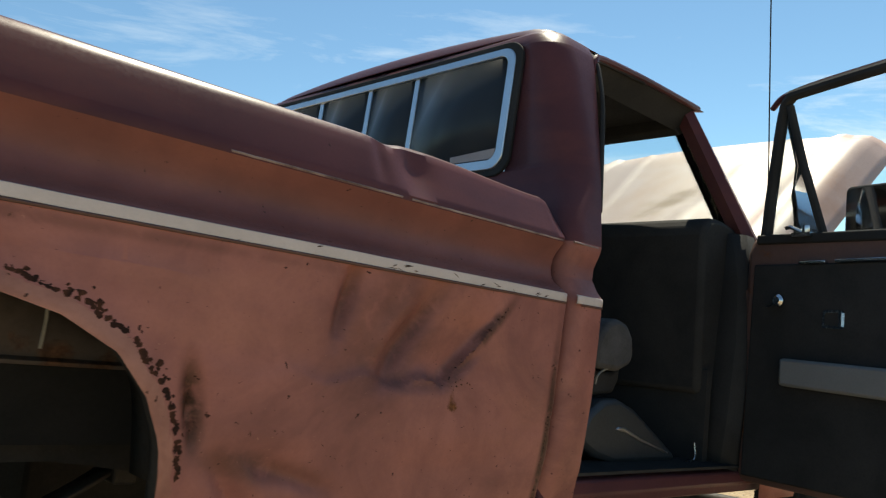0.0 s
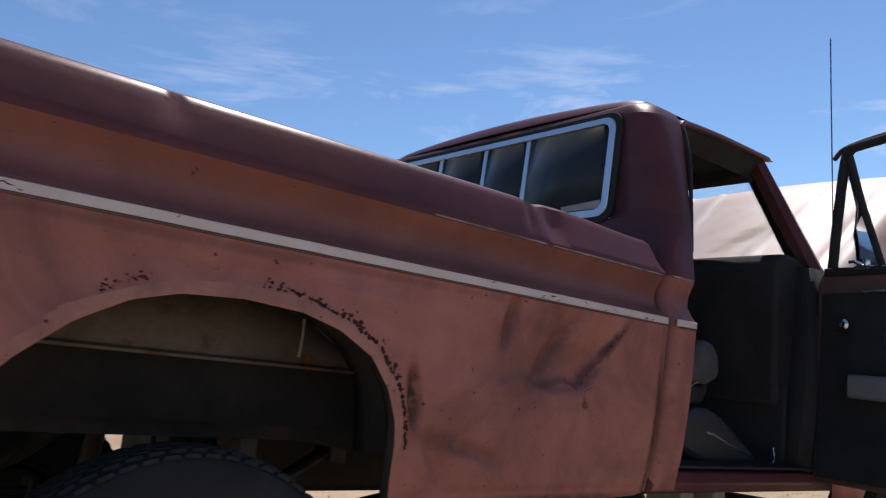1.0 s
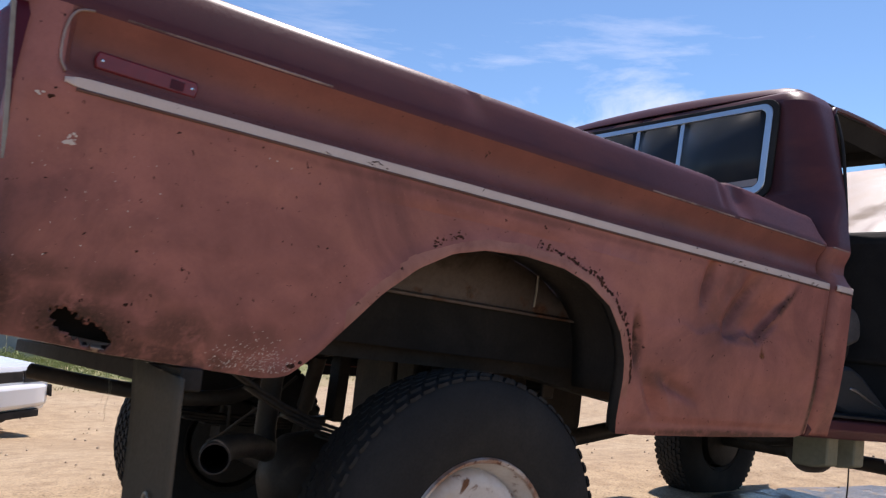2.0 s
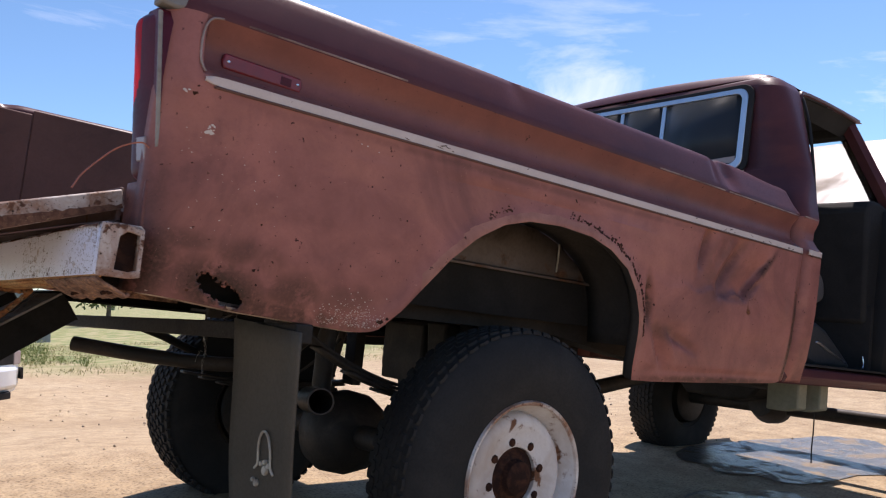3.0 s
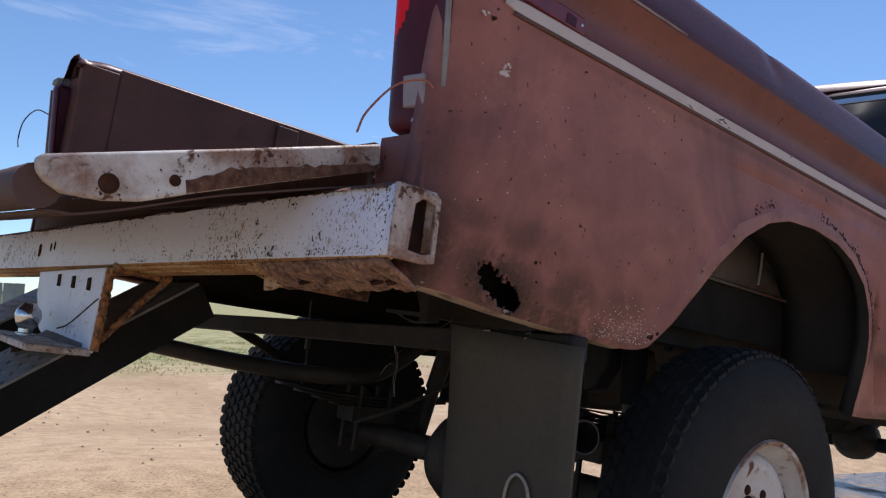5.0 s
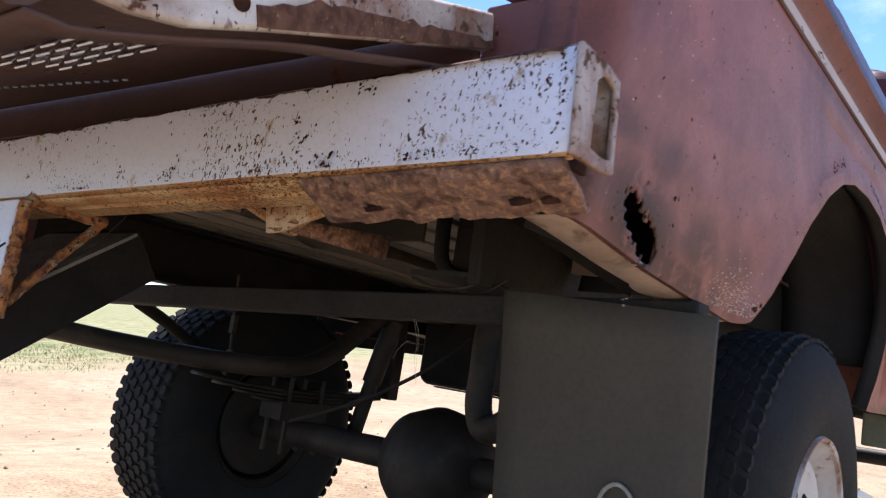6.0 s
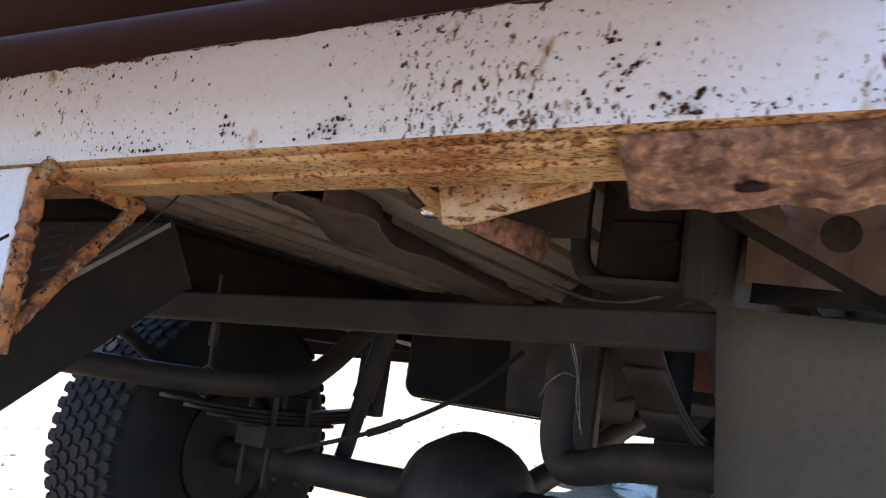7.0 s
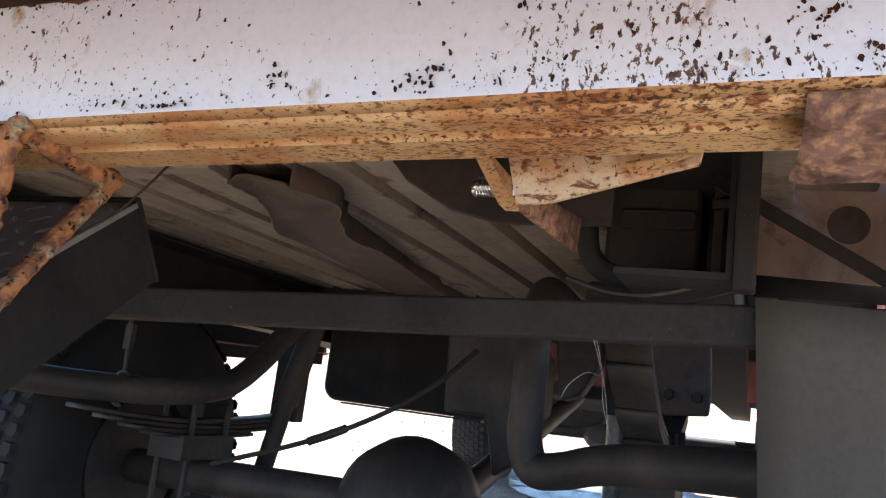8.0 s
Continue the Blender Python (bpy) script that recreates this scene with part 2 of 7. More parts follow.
WELD_RUST = material("crusted_weld_rust", (0.43, 0.19, 0.075), 0.85, second=(0.15, 0.07, 0.042), patch=(55, 0.52, 0.07), grain=140, bump=0.9, shine=0.2,
                     rust=((0.60, 0.45, 0.28), 34.0, 0.60, 0.05), speck=((0.05, 0.025, 0.02), 160.0, 0.62, 0.03))
CREAM_RUST = material("flaking_cream_paint", (0.66, 0.52, 0.36), 0.65, second=(0.46, 0.22, 0.085), patch=(22, 0.49, 0.12), grain=150, bump=0.4,
                      rust=((0.26, 0.10, 0.04), 120.0, 0.59, 0.04, (1, 0.5, 1.3), 0.3), speck=((0.10, 0.04, 0.025), 260.0, 0.62, 0.03))
BROWN_SCALE = material("brown_rust_scale", (0.17, 0.085, 0.055), 0.85, second=(0.085, 0.042, 0.030), patch=(60, 0.5, 0.10), grain=120, bump=0.5, shine=0.15,
                       speck=((0.42, 0.27, 0.15), 150.0, 0.66, 0.04))
SATIN_DARK = material("rubbed_bare_steel", (0.24, 0.21, 0.18), 0.45, 0.4, second=(0.11, 0.09, 0.075), patch=(25, 0.5, 0.1), grain=160, bump=0.2)
RUBBER = material("worn_black_rubber", (0.024, 0.0235, 0.0235), 0.75, second=(0.036, 0.034, 0.032), patch=(6, 0.55, 0.15), grain=150, bump=0.3, shine=0.12)
FLAP = material("dusty_grey_rubber", (0.075, 0.064, 0.049), 0.85, second=(0.10, 0.087, 0.068), patch=(3, 0.5, 0.2), grain=120, bump=0.2, shine=0.2)
TRIM_BLACK = material("matt_black_plastic", (0.027, 0.0265, 0.027), 0.8, second=(0.043, 0.042, 0.042), patch=(4, 0.55, 0.15), grain=160, bump=0.15, shine=0.12)
CLOTH = material("grey_seat_cloth", (0.045, 0.044, 0.046), 0.95, second=(0.085, 0.082, 0.085), patch=(20, 0.5, 0.2), grain=240, bump=0.6)
VINYL = material("grey_blue_vinyl", (0.042, 0.047, 0.053), 0.45, second=(0.03, 0.033, 0.037), patch=(5, 0.5, 0.2), grain=160, bump=0.15)
GREY_PLASTIC = material("light_grey_plastic", (0.20, 0.20, 0.205), 0.7, second=(0.16, 0.16, 0.16), patch=(5, 0.5, 0.2), grain=160, bump=0.1)
CHROME = material("dull_chrome", (0.62, 0.62, 0.63), 0.2, 1.0, grain=200, bump=0.03, rust=(RUST, 16.0, 0.72, 0.03))
ALU = material("brushed_aluminium", (0.66, 0.70, 0.76), 0.36, 1.0, second=(0.55, 0.58, 0.63), patch=(8, 0.5, 0.2), grain=220, bump=0.04)
RED_LENS = material("red_lens", (0.24, 0.012, 0.02), 0.45, second=(0.12, 0.010, 0.016), patch=(9, 0.5, 0.2), grain=140, bump=0.06, coat=0.4)
def lens_material(name, colour):
    m = bpy.data.materials.new(name)
    m.use_nodes = True
    nt = m.node_tree
    b = nt.nodes["Principled BSDF"]
    b.inputs["Base Color"].default_value, b.inputs["Roughness"].default_value = (*colour, 1), 0.25
    glow = nt.nodes.new("ShaderNodeBsdfTranslucent")
    glow.inputs[0].default_value = (*colour, 1)
    mx = nt.nodes.new("ShaderNodeMixShader")
    mx.inputs[0].default_value = 0.6
    nt.links.new(b.outputs[0], mx.inputs[1])
    nt.links.new(glow.outputs[0], mx.inputs[2])
    nt.links.new(mx.outputs[0], nt.nodes["Material Output"].inputs[0])
    return m


GLOW_LENS = lens_material("glow_red_lens", (0.75, 0.02, 0.03))
DARK_LENS = material("dark_red_lens", (0.10, 0.010, 0.020), 0.4, second=(0.05, 0.007, 0.014), patch=(9, 0.5, 0.2), grain=140, bump=0.06, shine=0.25)
CLEAR_LENS = material("clouded_clear_lens", (0.36, 0.29, 0.27), 0.35, second=(0.28, 0.2, 0.19), patch=(9, 0.5, 0.2), grain=140, bump=0.06)
WIRE_RED = material("faded_red_wire", (0.42, 0.13, 0.07), 0.5, grain=200, bump=0.05)
GUNK = material("dark_rust_scale", (0.028, 0.015, 0.012), 0.9, second=(0.08, 0.034, 0.02), patch=(30, 0.54, 0.1), grain=120, bump=0.6, shine=0.08)
PALE_STRIP = material("weathered_pale_strip", (0.30, 0.29, 0.26), 0.6, second=(0.19, 0.17, 0.15), patch=(20, 0.5, 0.15), grain=200, bump=0.1)
BEAD = material("worn_bead", (0.36, 0.27, 0.235), 0.5, second=(0.07, 0.035, 0.032), patch=(7, 0.5, 0.12), grain=200, bump=0.1)
CHIP = material("bare_primer_chips", (0.55, 0.48, 0.43), 0.7, grain=200, bump=0.1)
RIM_WHITE = material("chalky_white_wheel_paint", (0.62, 0.60, 0.59), 0.5, second=(0.46, 0.39, 0.34), patch=(7, 0.53, 0.12), grain=120, bump=0.2,
                     rust=((0.20, 0.085, 0.04), 16.0, 0.63, 0.03))
CAR_WHITE = material("white_car_paint", (0.72, 0.72, 0.72), 0.25, second=(0.66, 0.66, 0.66), patch=(3, 0.5, 0.2), grain=200, bump=0.02, coat=0.5)
FENCE = material("weathered_grey_board", (0.30, 0.32, 0.33), 0.8, second=(0.22, 0.235, 0.24), patch=(2.5, 0.5, 0.2), grain=60, bump=0.3)
LEAF = material("green_foliage", (0.05, 0.09, 0.025), 0.6, second=(0.09, 0.12, 0.04), patch=(2.0, 0.5, 0.2), grain=30, bump=0.2)
BARK = material("grey_bark", (0.12, 0.09, 0.07), 0.9, second=(0.07, 0.055, 0.045), patch=(6, 0.5, 0.1), grain=40, bump=0.6)
GRASS = material("dry_green_grass", (0.30, 0.30, 0.11), 0.8, second=(0.44, 0.38, 0.20), patch=(1.2, 0.5, 0.2), grain=30, bump=0.2)
TREAD = material("worn_tread_plate", (0.30, 0.29, 0.28), 0.5, 0.6, second=(0.2, 0.19, 0.18), patch=(8, 0.5, 0.1), grain=140, bump=0.25)


def glass_material(name, tint, gloss=0.08, ior=1.5, dust=0.0):
    m = bpy.data.materials.new(name)
    m.use_nodes = True
    nt = m.node_tree
    nt.nodes.clear()
    out = nt.nodes.new("ShaderNodeOutputMaterial")
    clear = nt.nodes.new("ShaderNodeBsdfTransparent")
    clear.inputs[0].default_value = (*tint, 1)
    shine = nt.nodes.new("ShaderNodeBsdfGlossy")
    shine.inputs["Roughness"].default_value = gloss
    fr = nt.nodes.new("ShaderNodeFresnel")
    fr.inputs[0].default_value = ior
    mx = nt.nodes.new("ShaderNodeMixShader")
    nt.links.new(fr.outputs[0], mx.inputs[0])
    nt.links.new(clear.outputs[0], mx.inputs[1])
    nt.links.new(shine.outputs[0], mx.inputs[2])
    # an even grey-blue film mixed over the glass
    if dust:
        film = nt.nodes.new("ShaderNodeBsdfDiffuse")
        film.inputs[0].default_value = (0.052, 0.062, 0.076, 1)
        my = nt.nodes.new("ShaderNodeMixShader")
        my.inputs[0].default_value = dust
        nt.links.new(mx.outputs[0], my.inputs[1])
        nt.links.new(film.outputs[0], my.inputs[2])
        mx = my
    nt.links.new(mx.outputs[0], out.inputs[0])
    return m


GLASS = glass_material("clear_glass", (0.90, 0.93, 0.93), 0.03, 1.25)
GLASS_DARK = glass_material("slate_dark_glass", (0.010, 0.012, 0.014), 0.28, 1.45, 0.60)
MIRROR = material("mirror_glass", (0.85, 0.87, 0.9), 0.03, 1.0, grain=5, bump=0)


def ground_material():
    m = bpy.data.materials.new("dry_dirt")
    m.use_nodes = True
    nt = m.node_tree
    b = nt.nodes["Principled BSDF"]
    tc = nt.nodes.new("ShaderNodeTexCoord")

    def noise_of(scale, detail=8.0, stretch=(1, 1, 1)):
        mp = nt.nodes.new("ShaderNodeMapping")
        mp.inputs["Scale"].default_value = stretch
        n = nt.nodes.new("ShaderNodeTexNoise")
        n.inputs["Scale"].default_value, n.inputs["Detail"].default_value = scale, detail
        nt.links.new(tc.outputs["Object"], mp.inputs[0])
        nt.links.new(mp.outputs[0], n.inputs["Vector"])
        return n.outputs[0]

    def ramp_of(v, stops):
        r = nt.nodes.new("ShaderNodeValToRGB")
        r.color_ramp.elements[0].position, r.color_ramp.elements[1].position = stops[0][0], stops[-1][0]
        r.color_ramp.elements[0].color, r.color_ramp.elements[1].color = (*stops[0][1], 1), (*stops[-1][1], 1)
        for p, c in stops[1:-1]:
            r.color_ramp.elements.new(p).color = (*c, 1)
        nt.links.new(v, r.inputs[0])
        return r.outputs[0]

    broad = ramp_of(noise_of(0.45, 6, (1, 0.6, 1)), [(0.3, (0.345, 0.245, 0.14)), (0.5, (0.42, 0.31, 0.185)), (0.7, (0.46, 0.355, 0.225))])
    mid = ramp_of(noise_of(7.0, 9, (1, 0.9, 1)), [(0.34, (0.78, 0.75, 0.72)), (0.56, (1, 1, 1)), (0.75, (1.08, 1.07, 1.05))])
    fine = ramp_of(noise_of(75.0, 4), [(0.34, (0.42, 0.39, 0.37)), (0.47, (1, 1, 1)), (0.70, (1.2, 1.18, 1.15))])
    mul = nt.nodes.new("ShaderNodeMix")
    mul.data_type, mul.blend_type = "RGBA", "MULTIPLY"
    mul.inputs[0].default_value = 1.0
    nt.links.new(broad, mul.inputs[6])
    nt.links.new(mid, mul.inputs[7])
    mul2 = nt.nodes.new("ShaderNodeMix")
    mul2.data_type, mul2.blend_type = "RGBA", "MULTIPLY"
    mul2.inputs[0].default_value = 0.8
    nt.links.new(mul.outputs[2], mul2.inputs[6])
    nt.links.new(fine, mul2.inputs[7])
    # weeds take over towards the fence
    apart = nt.nodes.new("ShaderNodeSeparateXYZ")
    nt.links.new(tc.outputs["Object"], apart.inputs[0])
    edge = nt.nodes.new("ShaderNodeMath")
    edge.operation, edge.inputs[1].default_value = "MULTIPLY_ADD", 9.0
    nt.links.new(noise_of(0.5, 6), edge.inputs[0])
    nt.links.new(apart.outputs[1], edge.inputs[2])
    far = nt.nodes.new("ShaderNodeMapRange")
    far.inputs[1].default_value, far.inputs[2].default_value, far.inputs[4].default_value = 17.5, 23.5, 0.9
    nt.links.new(edge.outputs[0], far.inputs[0])
    weeds = ramp_of(noise_of(2.2, 8), [(0.38, (0.36, 0.31, 0.17)), (0.5, (0.24, 0.25, 0.09)), (0.66, (0.13, 0.18, 0.05))])
    green = nt.nodes.new("ShaderNodeMix")
    green.data_type = "RGBA"
    nt.links.new(far.outputs[0], green.inputs[0])
    nt.links.new(mul2.outputs[2], green.inputs[6])
    nt.links.new(weeds, green.inputs[7])
    nt.links.new(green.outputs[2], b.inputs["Base Color"])
    b.inputs["Roughness"].default_value = 0.95
    bp = nt.nodes.new("ShaderNodeBump")
    bp.inputs["Strength"].default_value, bp.inputs["Distance"].default_value = 0.8, 0.02
    nt.links.new(noise_of(22.0, 8), bp.inputs["Height"])
    nt.links.new(bp.outputs[0], b.inputs["Normal"])
    return m


DIRT = ground_material()


# ---- building blocks ----
def link_mesh(name, bm, mat, parent=None, label="", smooth=35, solid=0.0, bevel=0.0, second=None, third=None, fourth=None, fifth=None):
    bmesh.ops.recalc_face_normals(bm, faces=bm.faces)
    me = bpy.data.meshes.new(name)
    bm.to_mesh(me)
    bm.free()
    me.materials.append(mat)
    if second:
        me.materials.append(second)
    if third:
        me.materials.append(third)
    if fourth:
        me.materials.append(fourth)
    if fifth:
        me.materials.append(fifth)
    if smooth:
        me.polygons.foreach_set("use_smooth", [True] * len(me.polygons))
        me.set_sharp_from_angle(angle=radians(smooth))
    ob = new(name, me)
    if parent:
        ob.parent = parent
    if label:
        ob["label"] = label
    if bevel:
        mod = ob.modifiers.new("edge", "BEVEL")
        mod.width, mod.segments, mod.limit_method = bevel, 2, "ANGLE"
    if solid:
        mod = ob.modifiers.new("thickness", "SOLIDIFY")
        mod.thickness, mod.offset = solid, 0.0
    return ob


def part(name, bm, mat, parent, label="", **more):
    return link_mesh(name, bm, mat, parent, label, **more)


def box(bm, x0, x1, y0, y1, z0, z1, m=None):
    vs = [bm.verts.new(Vector((x, y, z)) if m is None else m @ Vector((x, y, z))) for x in (x0, x1) for y in (y0, y1) for z in (z0, z1)]
    for f in ((0, 1, 3, 2), (4, 6, 7, 5), (0, 4, 5, 1), (2, 3, 7, 6), (0, 2, 6, 4), (1, 5, 7, 3)):
        bm.faces.new([vs[i] for i in f])
    return bm


def prism(bm, outline, axis, a, b, m=None):
    """A plane outline, given in the two axes other than axis, pushed from a to b along axis."""
    def at(p, k):
        v = {"x": (k, p[0], p[1]), "y": (p[0], k, p[1]), "z": (p[0], p[1], k)}[axis]
        return Vector(v) if m is None else m @ Vector(v)
    low, high = [bm.verts.new(at(p, a)) for p in outline], [bm.verts.new(at(p, b)) for p in outline]
    bm.faces.new(low)
    bm.faces.new(high[::-1])
    n = len(outline)
    for i in range(n):
        bm.faces.new((low[i], high[i], high[(i + 1) % n], low[(i + 1) % n]))
    return bm


def smooth_path(points, steps=6):
    """A Catmull-Rom curve through the points."""
    p = [Vector(v) for v in points]
    p = [2 * p[0] - p[1], *p, 2 * p[-1] - p[-2]]
    out = []
    for i in range(1, len(p) - 2):
        for s in range(steps):
            t = s / steps
            a, b, c, d = p[i - 1:i + 3]
            out.append(0.5 * ((2 * b) + (c - a) * t + (2 * a - 5 * b + 4 * c - d) * t * t + (3 * b - a - 3 * c + d) * t ** 3))
    out.append(p[-2])
    return out


def tube(bm, points, r, n=14, wall=0.0):
    """A round bar along points; with a wall it is a pipe, open at its ends. r is one radius, or one a point."""
    pts = [Vector(v) for v in points]
    rs = r if isinstance(r, (list, tuple)) else [r] * len(pts)
    side = None

    def rings(shrink):
        nonlocal side
        out, prev = [], None
        for i, p in enumerate(pts):
            d = (pts[min(i + 1, len(pts) - 1)] - pts[max(i - 1, 0)]).normalized()
            if prev is None:
                prev = d.orthogonal().normalized()
            prev = (prev - d * prev.dot(d)).normalized()
            q = d.cross(prev)
            out.append([bm.verts.new(p + (prev * math.cos(2 * math.pi * k / n) + q * math.sin(2 * math.pi * k / n)) * (rs[i] - shrink))
                        for k in range(n)])
        return out

    def skin(rr):
        for a, b in zip(rr, rr[1:]):
            for k in range(n):
                bm.faces.new((a[k], a[(k + 1) % n], b[(k + 1) % n], b[k]))
    outer = rings(0)
    skin(outer)
    if wall:
        inner = rings(wall)
        skin(inner)
        for o, i in ((outer[0], inner[0]), (outer[-1], inner[-1])):
            for k in range(n):
                bm.faces.new((o[k], o[(k + 1) % n], i[(k + 1) % n], i[k]))
    else:
        bm.faces.new(outer[0])
        bm.faces.new(outer[-1][::-1])
    return bm


def lathe(bm, profile, m, n=40):
    """A closed outline of (radius, height) turned round the local z axis, laid at m."""
    rings = [[bm.verts.new(m @ Vector((r * math.cos(2 * math.pi * k / n), r * math.sin(2 * math.pi * k / n), h))) for k in range(n)]
             for r, h in profile]
    for a, b in zip(rings, rings[1:]):
        for k in range(n):
            bm.faces.new((a[k], a[(k + 1) % n], b[(k + 1) % n], b[k]))
    return rings


def grid(bm, rows):
    """A sheet through rows of points; None leaves a gap."""
    vs = [[bm.verts.new(p) for p in row] for row in rows]
    for a, b in zip(vs, vs[1:]):
        for k in range(len(a) - 1):
            bm.faces.new((a[k], a[k + 1], b[k + 1], b[k]))
    return vs


def ease(a, b, t):
    t = min(1.0, max(0.0, (t - a) / (b - a)))
    return t * t * (3 - 2 * t)


def lerp_table(table, t):
    if t <= table[0][0]:
        return table[0][1]
    for (a, u), (b, v) in zip(table, table[1:]):
        if t <= b:
            return u + (v - u) * (t - a) / (b - a)
    return table[-1][1]


def ridge(x, z, a, b, width, deep):
    """The depth of a fold that runs from a to b."""
    ax, az = a
    dx, dz = b[0] - ax, b[1] - az
    t = min(1.0, max(0.0, ((x - ax) * dx + (z - az) * dz) / (dx * dx + dz * dz)))
    d = math.hypot(x - ax - t * dx, z - az - t * dz)
    return deep * math.exp(-(d / width) ** 2) * (0.05 + 0.95 * math.sin(math.pi * (0.03 + 0.94 * t)) ** 0.8)


# ---- ground, one sheet that reaches the horizon ----
def ground_height(x, y):
    near = math.exp(-(max(0.0, abs(x - 2.5) - 4) / 6) ** 2)
    z = near * (0.04 * min(2.6, max(-2.0, y + 0.93)) - 0.052 * min(4.2, max(0.0, x - 1.2)))
    z -= 0.52 * min(1.0, max(0.0, (y - 1.67) / 5.7)) if y < 7.37 else 0.52 + 0.06 * ease(7.37, 20.0, y)
    z += 0.02 * noise.noise(Vector((x * 0.5, y * 0.25, 3.1))) + 0.006 * noise.noise(Vector((x * 2.3, y * 1.1, 7.7)))
    return z


def build_ground():
    steps = [0.0]
    d = 0.16
    while steps[-1] < 900:
        steps.append(steps[-1] + d)
        d *= 1.0 if steps[-1] < 7 else 1.22
    xs = [1.5 - s for s in steps[:0:-1]] + [1.5 + s for s in steps]
    ys = [2.0 - s for s in steps[:0:-1]] + [2.0 + s for s in steps]
    bm = bmesh.new()
    grid(bm, [[(x, y, ground_height(x, y)) for x in xs] for y in ys])
    ob = link_mesh("ground", bm, DIRT)
    return tagged(ob, "pale dry dirt yard with tyre tracks and gravel", "ground", kind="structure")


build_ground()


def scatter_stones():
    rnd = random.Random(5)
    bm = bmesh.new()
    for _ in range(900):
        x, y = rnd.uniform(-2.5, 8), rnd.uniform(0.6, 12) if rnd.random() < 0.85 else rnd.uniform(-2, 1)
        r = 0.004 + 0.016 * rnd.random() ** 3
        z = ground_height(x, y)
        m = Matrix.Translation((x, y, z + 0.2 * r)) @ Euler((rnd.random() * 6, rnd.random() * 6, rnd.random() * 6)).to_matrix().to_4x4() @ Matrix.Diagonal((r, r * rnd.uniform(0.6, 1), r * rnd.uniform(0.5, 0.9), 1))
        bmesh.ops.create_icosphere(bm, subdivisions=1, radius=1, matrix=m)
    ob = link_mesh("gravel", bm, material("pale_stone", (0.52, 0.41, 0.29), 0.9, second=(0.38, 0.29, 0.20), patch=(20, 0.5, 0.1)))
    tagged(ob, "scattered pale gravel lying on dry dirt", "gravel", kind="stuff")


scatter_stones()


def build_puddle(cx, cy, rx, ry):
    bm = bmesh.new()
    n, rings = 40, 5
    vs = []
    for i in range(rings + 1):
        row = []
        for k in range(n):
            a = 2 * math.pi * k / n
            q = (0.02 + 0.98 * i / rings) * (1 + 0.35 * noise.noise(Vector((2 * math.cos(a), 2 * math.sin(a), cx))))
            x, y = cx + rx * q * math.cos(a), cy + ry * q * math.sin(a)
            row.append((x, y, ground_height(x, y) + 0.006))
        vs.append(row + row[:1])
    grid(bm, vs)
    ob = link_mesh("puddle", bm, WET)
    tagged(ob, "dark wet patch of mud under the truck", "puddle", kind="structure")


WET = material("wet_mud", (0.035, 0.027, 0.021), 0.34, second=(0.11, 0.085, 0.065), patch=(5, 0.5, 0.1), grain=60, bump=0.5, bump_far=0.01,
               rust=((0.30, 0.23, 0.16), 6.0, 0.56, 0.04))
build_puddle(5.0, 0.1, 1.1, 0.55)
build_puddle(3.3, -0.5, 0.5, 0.3)

# ---- the truck ----
truck = new("pickup_truck")
truck.matrix_world = TRUCK
tagged(truck, "derelict faded brown pickup truck, door and hood open, tailgate down", "truck")

# Upper outline of a bed side from the inner lip of the rail down to just under the trim: (y outwards, z).
BED_TOP = [(0.845, 2.045), (0.85, 2.064), (0.868, 2.080), (0.90, 2.084), (0.930, 2.082), (0.948, 2.074), (0.9585, 2.058), (0.966, 2.038), (0.976, 2.012), (0.9845, 1.986),
           (0.989, 1.972), (0.988, 1.962), (0.978, 1.951), (0.966, 1.937), (0.957, 1.919), (0.954, 1.90), (0.957, 1.881), (0.967, 1.865),
           (0.985, 1.853), (0.998, 1.845), (1.006, 1.838), (1.009, 1.826), (1.009, 1.812), (1.007, 1.79), (1.005, 1.76)]
BED_LOW = [(1.28, 0.945), (1.32, 0.957), (1.36, 0.969), (1.42, 0.981), (1.5, 0.991), (1.6, 0.999), (1.7, 1.003), (1.76, 1.005)]
SPLIT = 1.76
ARCH = [(0.575, 1.368), (0.598, 1.374), (0.616, 1.389), (0.655, 1.425), (0.698, 1.475), (0.775, 1.562), (0.854, 1.629), (0.94, 1.676), (1.028, 1.699),
        (1.15, 1.706), (1.277, 1.697), (1.37, 1.672), (1.455, 1.626), (1.510, 1.562), (1.543, 1.491), (1.554, 1.43), (1.560, 1.35), (1.58, 1.298)]
ROCK = [(0.0, 1.404), (0.11, 1.397), (0.257, 1.382), (0.545, 1.364), (0.575, 1.368)]


def bed_bottom(x):
    if x <= 0.575:
        return lerp_table(ROCK, x)
    if x <= 1.58:
        return lerp_table(ARCH, x)
    return lerp_table([(1.58, 1.298), (1.7, 1.297), (2.0, 1.305), (2.44, 1.322), (2.49, 1.335)], x)


def off_line(x, z, a, b):
    dx, dz = b[0] - a[0], b[1] - a[1]
    t = min(1.0, max(0.0, ((x - a[0]) * dx + (z - a[1]) * dz) / (dx * dx + dz * dz)))
    return math.hypot(x - a[0] - t * dx, z - a[1] - t * dz)


